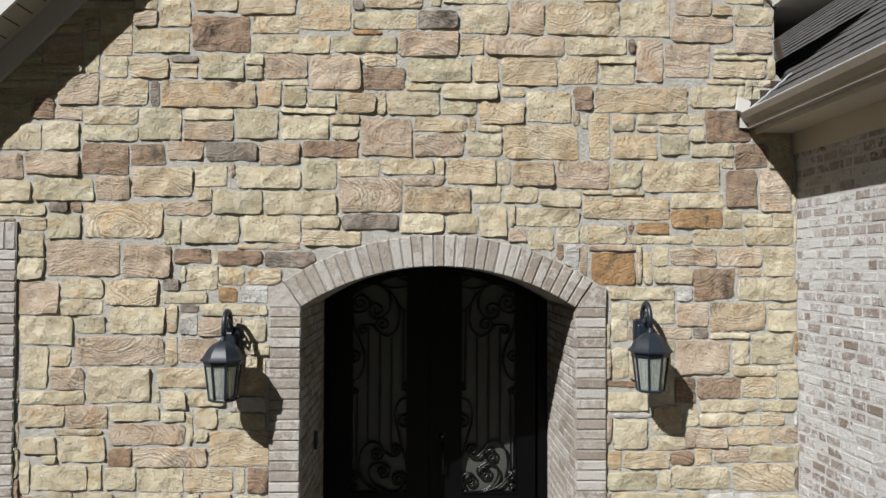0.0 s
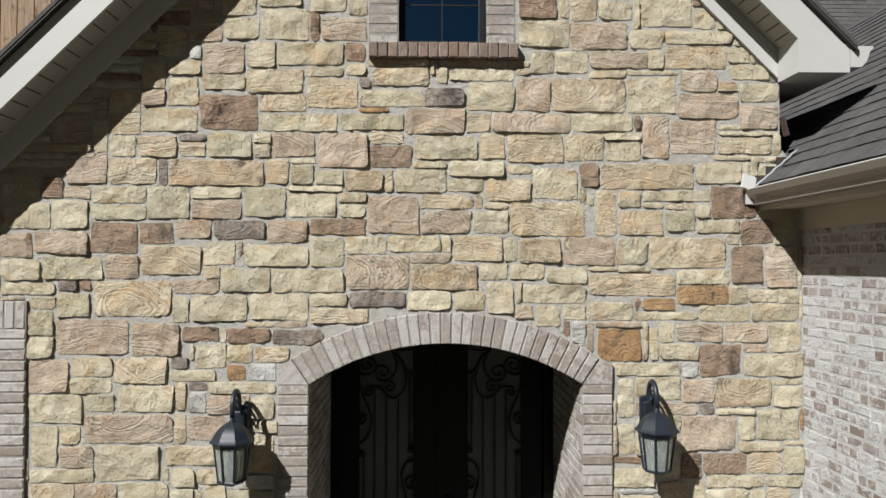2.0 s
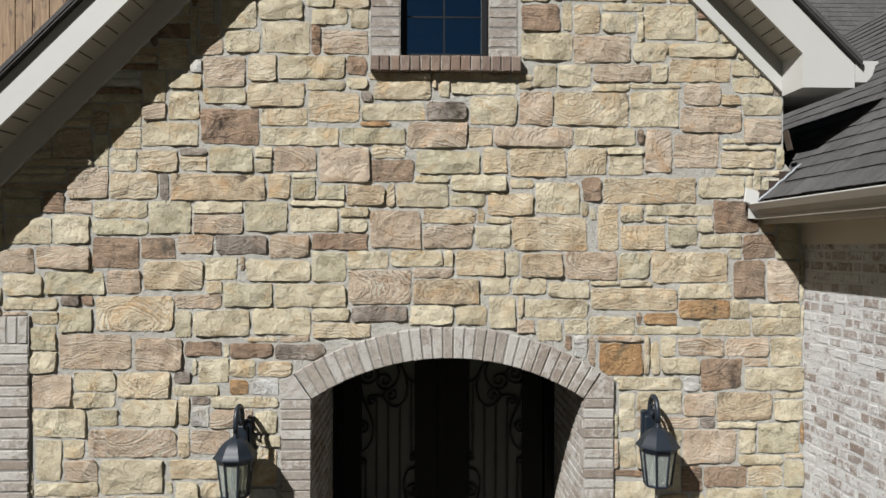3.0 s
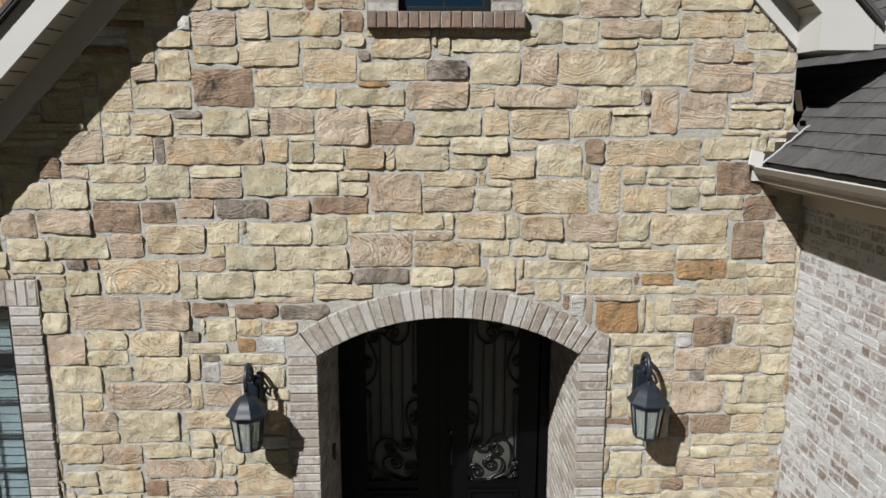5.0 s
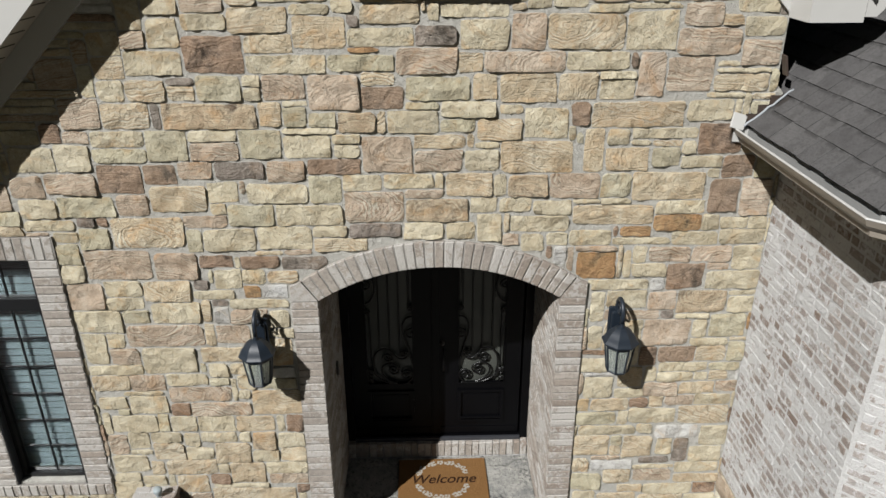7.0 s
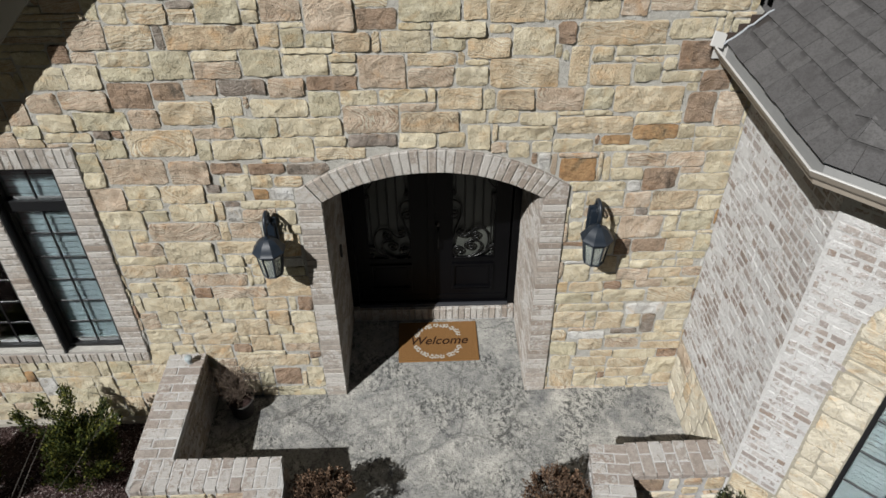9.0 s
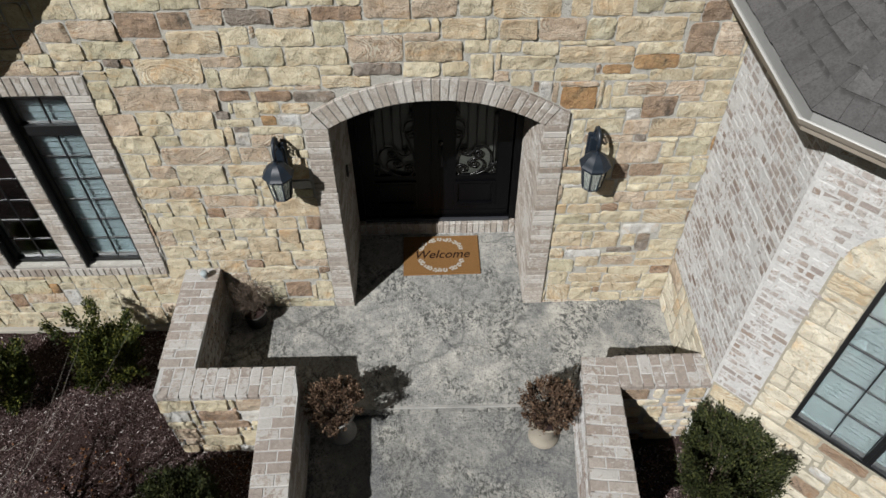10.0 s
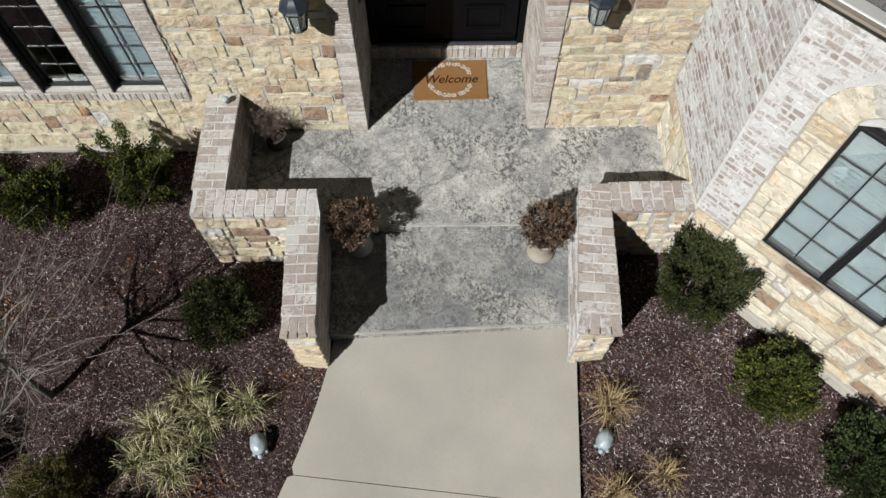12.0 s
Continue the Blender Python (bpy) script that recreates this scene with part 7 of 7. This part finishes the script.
low_wall(
    "porch_wall_1", "stepped low porch wall of stone with a brick cap", legs,
    [face(-2.635, 0.0, -2.635, -1.53, -0.33), face(-2.635, -1.53, -1.635, -1.53, -0.40), face(-1.635, -1.53, -1.59, -2.78, -0.40), face(-1.59, -2.78, -1.28, -2.82, -0.40)],
    [face(-2.31, -1.26, -2.31, 0.0, 0.0), face(-1.37, -1.26, -2.31, -1.26, 0.0), face(-1.28, -2.82, -1.33, -1.30, -0.29)],
    [(cap_axes(-2.665, 0.03, (0, -1, 0)) @ pose(0, 0, 0), 1.26, 0.375, 0.345, False), (cap_axes(-2.60, -1.56, (1, 0, 0)), 1.245, 0.325, 0.325, False), (cap_axes(-1.645, -1.565, (0.035, -1, 0)), 1.08, 0.33, 0.34, True)],
    # The darker cap brick as lining deepens the shade on the inner faces.
    ["buff"] * 5 + ["gold"] * 4 + ["olive"] * 2 + ["rose", "pale", "pale", "brown"], lining=brick_cap)
legs = [[(1.36, -1.21), (1.36, -1.50), (2.50, -1.50), (2.50, -1.21)], [(1.36, -1.50), (1.225, -2.80), (1.60, -2.76), (1.64, -1.50)]]
low_wall(
    "porch_wall_2", "low porch wall of whitewashed stone with a brick cap", legs,
    [face(1.64, -1.50, 2.47, -1.50, -0.40), face(1.60, -2.76, 1.64, -1.50, -0.40), face(1.225, -2.80, 1.60, -2.76, -0.40)],
    [face(2.47, -1.21, 1.37, -1.21, 0.0), face(1.355, -1.25, 1.225, -2.80, -0.29)],
    [(cap_axes(1.645, -1.535, (1, 0, 0)), 0.86, 0.35, 0.36, False), (cap_axes(1.335, -1.185, (-0.09, -1, 0)), 1.44, 0.33, 0.41, True)],
    ["cream"] * 4 + ["buff"] * 2 + ["rose"] * 3 + ["gold", "brown"], 0.042)


# ---- plants ----
def leaf_cloud(rr, n, point, size, slim=0.5):
    """n small folded leaves at the places and directions that point() gives."""
    vs, fs = [], []
    for _ in range(n):
        p, d = point()
        d = (d + Vector((rr.uniform(-0.8, 0.8), rr.uniform(-0.8, 0.8), rr.uniform(-0.5, 0.8)))).normalized()
        s = d.cross(Vector((rr.uniform(-1, 1), rr.uniform(-1, 1), rr.uniform(-1, 1)))).normalized()
        nrm = d.cross(s)
        l = size * rr.uniform(0.6, 1.35)
        w = l * slim * rr.uniform(0.8, 1.2)
        k = len(vs)
        vs += [tuple(p), tuple(p + d * l * 0.5 + s * w * 0.5 + nrm * l * 0.1), tuple(p + d * l), tuple(p + d * l * 0.5 - s * w * 0.5 + nrm * l * 0.1)]
        fs += [(k, k + 1, k + 2), (k, k + 2, k + 3)]
    return vs, fs


def shrub(label, at, rx, ry, h, material, seed, n=5200, size=0.035, spikes=0, slim=0.5, lump=0.22, category="shrub"):
    """A rounded evergreen: woody stems, twigs with leaves along them, an uneven outline with gaps."""
    rr = random.Random(seed)
    ob = thing("shrub", label, category, at)
    stems = bmesh.new()
    tips = []
    count = 120
    for i in range(count):
        q = rr.uniform(0, math.tau)
        el = math.asin(rr.uniform(-0.15, 1.0))
        d = Vector((math.cos(el) * math.cos(q), math.cos(el) * math.sin(q), math.sin(el)))
        reach = 1.0 + lump * noise.noise(d * 2.2 + Vector((seed, 0, 0))) * 1.6 + rr.uniform(-0.08, 0.08)
        tip = Vector((d.x * rx * reach, d.y * ry * reach, h * 0.42 + d.z * h * 0.58 * reach))
        tip.z = max(tip.z, 0.03)
        mid = Vector((tip.x * 0.45, tip.y * 0.45, tip.z * 0.5))
        if i < 40:
            tube(stems, [(tip.x * 0.04, tip.y * 0.04, -0.03), mid, tip * 0.93], 0.009, 5, taper=0.003)
        tips.append((mid, tip))
    for i in range(spikes):
        q = rr.uniform(0, math.tau)
        b = Vector((math.cos(q) * rx * 0.6, math.sin(q) * ry * 0.6, h * rr.uniform(0.6, 0.85)))
        t = b + Vector((math.cos(q) * rr.uniform(0.1, 0.28), math.sin(q) * rr.uniform(0.1, 0.28), rr.uniform(0.18, 0.38)))
        tube(stems, [b, t], 0.004, 4, taper=0.002)
        tips += [(b, t)] * 4
    wood = part("branchwork", stems, dry_twig, ob)

    def point():
        a_, b_ = tips[rr.randrange(len(tips))]
        t = rr.random() ** 0.5
        p = a_.lerp(b_, t) + Vector((rr.gauss(0, 0.03), rr.gauss(0, 0.03), rr.gauss(0, 0.03)))
        p.z = max(p.z, 0.0)
        return p, (b_ - a_).normalized()

    vs, fs = leaf_cloud(rr, n, point, size, slim)
    me = bpy.data.meshes.new("foliage")
    me.from_pydata(vs, [], fs)
    tagged(link("foliage", me, material, wood), kind="stuff")
    return ob


shrub("rounded boxwood shrub with glossy green leaves in the mulch", (-4.64, -0.92, GROUND), 0.34, 0.36, 0.62, leaf_bright, 1, 14000, spikes=6)
shrub("bright green upright shrub in front of the stone wall", (-3.52, -0.66, GROUND), 0.33, 0.32, 0.74, leaf_bright, 2, 15000, spikes=8)
shrub("dark green rounded shrub shaded beside the porch wall", (-2.42, -2.33, GROUND), 0.36, 0.38, 0.66, leaf_yew, 3, 14000, 0.032)
shrub("golden conifer shrub at the edge of the bed", (-3.86, -4.12, GROUND), 0.34, 0.34, 0.55, leaf_gold, 4, 14000, 0.03, slim=0.3)
shrub("large dark yew with loose upright shoots by the bay", (2.54, -2.18, GROUND), 0.38, 0.40, 0.84, leaf_yew, 5, 24000, 0.034, spikes=50, slim=0.4)
shrub("bright green clipped shrub under the bay window", (3.26, -3.10, GROUND), 0.40, 0.38, 0.60, leaf_bright, 6, 14000, 0.034)
shrub("dark green rounded shrub below the bay wall", (3.98, -3.92, GROUND), 0.42, 0.42, 0.62, leaf_dark, 7, 14000)
shrub("dark green rounded shrub at the foot of the wall", (-5.75, -0.75, GROUND), 0.40, 0.36, 0.62, leaf_dark, 9, 5000)
shrub("dark green rounded shrub in the corner of the bed", (-3.42, -4.75, GROUND), 0.38, 0.38, 0.55, leaf_dark, 10, 5000)
shrub("dark green rounded shrub in the mulch", (-5.0, -3.95, GROUND), 0.40, 0.38, 0.6, leaf_dark, 12, 5000)


def grass_clump(at, seed, blades=130, reach=0.26, height=0.24, dry=False):
    rr = random.Random(seed)
    ob = thing("grass_clump", "straw-coloured dried clump of arching grass" if dry else "arching clump of cream and green striped grass", "ornamental grass", at, rr.uniform(0, 360), "striped grasses in the mulch")
    vs, fs = [], []
    for _ in range(int(blades * 1.5)):
        q = rr.uniform(0, math.tau)
        r = reach * rr.uniform(0.25, 1.2)
        hh = height * rr.uniform(0.5, 1.2)
        d = Vector((math.cos(q), math.sin(q), 0))
        s = Vector((-d.y, d.x, 0)) * rr.uniform(0.003, 0.0065)
        b = d * rr.uniform(0.0, 0.06) + Vector((rr.gauss(0, 0.045), rr.gauss(0, 0.045), 0))
        bend = rr.uniform(-0.75, 0.75)
        k = len(vs)
        for i in range(6):
            t = i / 5
            c = b + d * r * t ** 1.3 + Vector((-d.y, d.x, 0)) * bend * r * t * t + Vector((0, 0, hh * math.sin(min(t * 2.5, 2.75))))
            w = s * (1 - t * 0.9)
            vs += [tuple(c - w), tuple(c + w)]
        for i in range(5):
            fs.append((k + 2 * i, k + 2 * i + 1, k + 2 * i + 3, k + 2 * i + 2))
    me = bpy.data.meshes.new("foliage")
    me.from_pydata(vs, [], fs)
    tagged(link("foliage", me, blade_dry if dry else blade_mat, ob), kind="stuff")
    return ob


for i, (x, y, r, n) in enumerate([(-2.66, -3.10, 0.27, 150), (-2.95, -3.48, 0.30, 190), (-2.47, -3.36, 0.25, 140), (-2.08, -3.26, 0.25, 120), (-2.72, -3.88, 0.28, 150), (-3.10, -3.80, 0.22, 90), (-2.55, -3.62, 0.2, 60), (1.62, -3.27, 0.27, 150), (2.07, -3.97, 0.20, 80), (1.58, -4.16, 0.26, 90)]):
    grass_clump((x, y, GROUND - 0.01), 40 + i, n, r, dry=x > 0)


def ornament_thing(at, rz, seed):
    """A squat glazed garden ornament with a rounded shell and small feet."""
    bm = bmesh.new()
    bmesh.ops.create_uvsphere(bm, u_segments=22, v_segments=14, radius=1.0)
    for v in bm.verts:
        p = v.co.copy()
        k = 1 + 0.10 * noise.noise(p * 2 + Vector((seed, 0, 0)))
        v.co = Vector((p.x * 0.085 * k, p.y * 0.115 * k, max(p.z, -0.4) * 0.085 * k + 0.035))
    for sx, sy in ((-1, -1), (1, -1), (-1, 1), (1, 1)):
        r = bmesh.ops.create_uvsphere(bm, u_segments=8, v_segments=6, radius=0.022)["verts"]
        for v in r:
            v.co += Vector((sx * 0.06, sy * 0.085, 0.012))
    r = bmesh.ops.create_uvsphere(bm, u_segments=10, v_segments=8, radius=0.03)["verts"]
    for v in r:
        v.co += Vector((0, -0.125, 0.045))
    ob = part("garden_ornament", bm, ornament, None, "", True)
    ob.matrix_basis = pose(*at, 0, 0, rz)
    return tagged(ob, "small pale blue-grey glazed ornament on the mulch", "garden ornament", "ornaments beside the path")


ornament_thing((-1.93, -3.63, GROUND + 0.015), 15, 1.0)
ornament_thing((1.53, -3.62, GROUND + 0.015), -25, 5.0)


def urn(at, rim, seed, rz, lean=0.0):
    """A cast urn with a round head of dried brown leaves."""
    rr = random.Random(seed)
    ob = thing("urn_planter", "cast stone urn holding a dried brown rounded shrub", "planter", at, rz, "urns beside the step")
    bowl = part("urn", lathe(bmesh.new(), [(0.10, 0.0), (0.148, 0.0), (0.153, 0.015), (0.148, 0.035), (0.128, 0.055), (0.115, 0.10), (0.112, 0.18), (0.122, 0.27), (0.145, 0.33), (0.165, 0.36), (0.168, 0.385), (0.150, 0.385), (0.14, 0.36), (0.02, 0.35)], 32), rim, ob, "", True)
    part("soil", lathe(bmesh.new(), [(0.002, 0.352), (0.139, 0.364), (0.1, 0.375), (0.002, 0.38)], 20), mulch, bowl)
    stems = bmesh.new()
    tips = []
    for i in range(150):
        q = rr.uniform(0, math.tau)
        el = math.asin(rr.uniform(-0.25, 1.0))
        d = Vector((math.cos(el) * math.cos(q), math.cos(el) * math.sin(q), math.sin(el)))
        k = 1 + 0.2 * noise.noise(d * 2 + Vector((seed, 0, 0))) + rr.uniform(-0.08, 0.1)
        tip = Vector((d.x * 0.265 * k, d.y * 0.265 * k + lean, 0.60 + d.z * 0.25 * k))
        base = Vector((rr.uniform(-0.05, 0.05), rr.uniform(-0.05, 0.05), 0.37))
        tube(stems, [base, base.lerp(tip, 0.5) + Vector((0, 0, 0.03)), tip], 0.0035, 4, taper=0.0015)
        tips.append((base.lerp(tip, 0.45), tip))
    wood = part("branchwork", stems, dry_twig, ob)

    def point():
        a_, b_ = tips[rr.randrange(len(tips))]
        t = rr.random() ** 0.4
        return a_.lerp(b_, t) + Vector((rr.gauss(0, 0.012), rr.gauss(0, 0.012), rr.gauss(0, 0.012))), (b_ - a_).normalized()

    vs, fs = leaf_cloud(rr, 6500, point, 0.023, 0.6)
    me = bpy.data.meshes.new("foliage")
    me.from_pydata(vs, [], fs)
    tagged(link("foliage", me, leaf_dead, wood), kind="stuff")
    return ob


urn((1.01, -1.58, -0.15), urn_stone, 21, 0)
urn((-1.00, -1.49, -0.15), white_urn, 22, 0, -0.06)

# leafless potted shrub in the porch corner
rr = random.Random(31)
bare = thing("dead_shrub", "leafless grey twiggy shrub in a dark pot", "dead shrub", (-2.0, -0.22, 0.0))
part("pot", lathe(bmesh.new(), [(0.09, 0.0), (0.10, 0.0), (0.13, 0.2), (0.14, 0.22), (0.125, 0.22), (0.115, 0.185)], 20), pot_dark, bare, "", True)
part("soil", lathe(bmesh.new(), [(0.002, 0.17), (0.1155, 0.186), (0.07, 0.196), (0.002, 0.20)], 20), mulch, bare)
tw = bmesh.new()
for i in range(110):
    q = rr.uniform(0, math.tau)
    r = rr.uniform(0.08, 0.27)
    hgt = rr.uniform(0.34, 0.58)
    p0, p1, p2 = Vector((0, 0, 0.18)), Vector((math.cos(q) * r * 0.4, math.sin(q) * r * 0.4, 0.18 + hgt * 0.5)), Vector((math.cos(q) * r, math.sin(q) * r, hgt))
    tube(tw, [p0, p1, p2], 0.003, 4, taper=0.001)
    for k in range(4):
        b = p1.lerp(p2, rr.random())
        tube(tw, [b, b + Vector((rr.uniform(-0.07, 0.07), rr.uniform(-0.07, 0.07), rr.uniform(0.0, 0.09)))], 0.0016, 3, taper=0.0008)
part("twig_crown", tw, dry_twig, bare)


# ---- leafless tree ----
def bare_tree(at, seed):
    rr = random.Random(seed)
    ob = thing("bare_tree", "small leafless grey-barked tree with fine twigs", "tree", at)
    trunk, limbs, twigs = bmesh.new(), bmesh.new(), bmesh.new()

    def grow(p, d, length, radius, level):
        n = 5
        pts = [p]
        for i in range(n):
            d = (d + Vector((rr.uniform(-1, 1), rr.uniform(-1, 1), rr.uniform(-0.6, 0.9))) * (0.10 if level < 2 else 0.20)).normalized()
            pts.append(pts[-1] + d * length / n)
        end = max(radius * 0.55, 0.0012)
        tube(trunk if level == 0 else limbs if level < 3 else twigs, pts, radius, 8 if level == 0 else 5 if level < 3 else 3, taper=end)
        if level >= 5 or radius < 0.0016:
            return
        kids = (5, 4, 4, 3, 2)[level]
        for k in range(kids):
            t = rr.uniform(0.35, 1.0) if level else rr.uniform(0.45, 1.0)
            i = min(int(t * n), n - 1)
            b = pts[i].lerp(pts[i + 1], t * n - i)
            side = Vector((rr.uniform(-1, 1), rr.uniform(-1, 1), rr.uniform(-0.35, 0.65)))
            nd = (d * 0.7 + side * 1.0).normalized()
            if level < 3:
                nd.z = max(nd.z, 0.12)
            grow(b, nd.normalized(), length * rr.uniform(0.55, 0.8), max(radius * rr.uniform(0.38, 0.55), 0.0014), level + 1)

    top = Vector((0.02, 0.03, 0.98))
    tube(trunk, [(0, 0, -0.1), (0.01, 0.0, 0.3), (-0.01, 0.02, 0.65), top], 0.042, 9, taper=0.030)
    for d, length, radius in (((-0.52, -0.04, 0.62), 0.9, 0.024), ((0.15, -0.06, 0.75), 1.1, 0.03), ((0.22, -0.6, 0.45), 0.9, 0.02), ((-0.1, -0.85, 0.42), 0.85, 0.018), ((-0.6, 0.45, 0.6), 0.9, 0.02), ((0.35, 0.35, 0.6), 0.8, 0.018), ((0.75, -0.3, 0.5), 1.1, 0.014), ((-0.4, -0.6, 0.7), 1.0, 0.018)):
        grow(top - Vector((0, 0, rr.uniform(0.0, 0.15))), Vector(d).normalized(), length, radius, 1)
    for d, length in (((0.9, 0.5, 0.25), 1.5), ((0.9, 0.15, 0.2), 1.3), ((0.7, 0.8, 0.3), 1.5), ((0.8, -0.4, 0.25), 1.1), ((1.0, 0.5, 0.8), 1.5), ((0.8, 0.75, 0.7), 1.4)):
        grow(top - Vector((0, 0, rr.uniform(0.1, 0.4))), Vector(d).normalized(), length, 0.005, 4)
    stem = part("trunk", trunk, trunk_bark, ob, "", True)
    part("limb", limbs, bark, stem, "", True)
    part("twig_crown", twigs, bark, stem)
    return ob


bare_tree((-4.15, -3.10, GROUND), 77)

# small white glass light on the wall cap
votive = thing("garden_light", "small white glass garden light on the brick cap", "garden light", (-2.43, -0.13, TOP))
part("shade", lathe(bmesh.new(), [(0.012, 0.0), (0.02, 0.002), (0.022, 0.02), (0.034, 0.05), (0.040, 0.075), (0.032, 0.09), (0.004, 0.095)], 18), blind_white, votive, "", True)
part("base", lathe(bmesh.new(), [(0.002, 0.0), (0.03, 0.0), (0.03, 0.008), (0.002, 0.01)], 16), white_urn, votive)

# ---- loose mulch chips ----
rc = random.Random(9)
vs, fs = [], []


def chip(x, y, z):
    l, w, t = rc.uniform(0.004, 0.012) * rc.choice((1, 1, 1.5, 2.2)), rc.uniform(0.002, 0.006), rc.uniform(0.002, 0.008)
    m = Matrix.Translation((x, y, z)) @ Euler((rc.uniform(-0.5, 0.5), rc.uniform(-0.5, 0.5), rc.uniform(0, 6.3))).to_matrix().to_4x4()
    k = len(vs)
    for p in ((-l, -w, 0), (l, -w * 0.6, 0), (l * 0.9, w, 0), (-l, w * 0.7, 0), (-l * 0.8, -w * 0.5, t), (l * 0.8, w * 0.4, t)):
        vs.append(tuple(m @ Vector(p)))
    fs.extend([(k, k + 1, k + 5, k + 4), (k + 4, k + 5, k + 2, k + 3), (k + 1, k + 2, k + 5), (k, k + 4, k + 3)])


def bed_z(x, y):
    p = Vector((x, y, 0))
    return GROUND - 0.02 + 0.05 * noise.noise(p * 0.9) + 0.025 * noise.noise(p * 3.1) + 0.014 * noise.noise(p * 9)


done = 0
while done < 125000:
    x, y = (rc.uniform(-5.9, -1.3), rc.uniform(-5.2, -0.05)) if rc.random() < 0.6 else (rc.uniform(1.24, 5.0), rc.uniform(-5.2, -1.6))
    if -2.6 < x < -1.62 and y > -1.5 or (y < -2.7 and walk_edge(y) - 0.02 < x < 0):
        continue
    if x > 0 and x + y > 1.0:
        continue
    if noise.noise(Vector((x * 1.7, y * 1.7, 4.0))) + 0.5 * noise.noise(Vector((x * 5, y * 5, 9.0))) < rc.uniform(-0.75, 0.15):
        continue
    chip(x, y, bed_z(x, y) + 0.004)
    done += 1
me = bpy.data.meshes.new("mulch_chips")
me.from_pydata(vs, [], fs)
tagged(link("mulch_chips", me, chip_mat), "loose shredded bark chips strewn over the beds", "mulch", kind="stuff")

# fallen leaves caught along the walls and in the grasses
rl = random.Random(14)
spots = [(-1.95, -1.75, 0.35, 110), (-1.5, -2.9, 0.22, 70), (1.5, -3.05, 0.25, 150), (1.55, -4.1, 0.22, 130), (-2.5, -4.1, 0.35, 260), (-4.9, -2.1, 0.5, 260), (-3.5, -1.75, 0.45, 120), (1.9, -1.95, 0.2, 70), (-5.2, -2.6, 0.5, 160), (-1.75, -3.1, 0.3, 120), (2.6, -2.7, 0.4, 60)]
pts = []
for x, y, r, n in spots:
    for _ in range(n):
        px, py = x + rl.gauss(0, r * 0.6), y + rl.gauss(0, r * 0.5)
        if not (walk_edge(py) - 0.03 < px < 1.26):
            pts.append((px, py))
it = iter(pts)


def litter_point():
    px, py = next(it)
    return Vector((px, py, bed_z(px, py) + 0.012)), Vector((rl.uniform(-1, 1), rl.uniform(-1, 1), 0.1))


vs, fs = leaf_cloud(rl, len(pts), litter_point, 0.036, 0.6)
me = bpy.data.meshes.new("leaf_litter")
me.from_pydata(vs, [], fs)
tagged(link("leaf_litter", me, leaf_material("fallen_leaf", (0.10, 0.04, 0.02), (0.20, 0.085, 0.035), (0.30, 0.17, 0.09), 0.75)), "dry rust-brown leaves scattered on the mulch", "leaf litter", kind="stuff")
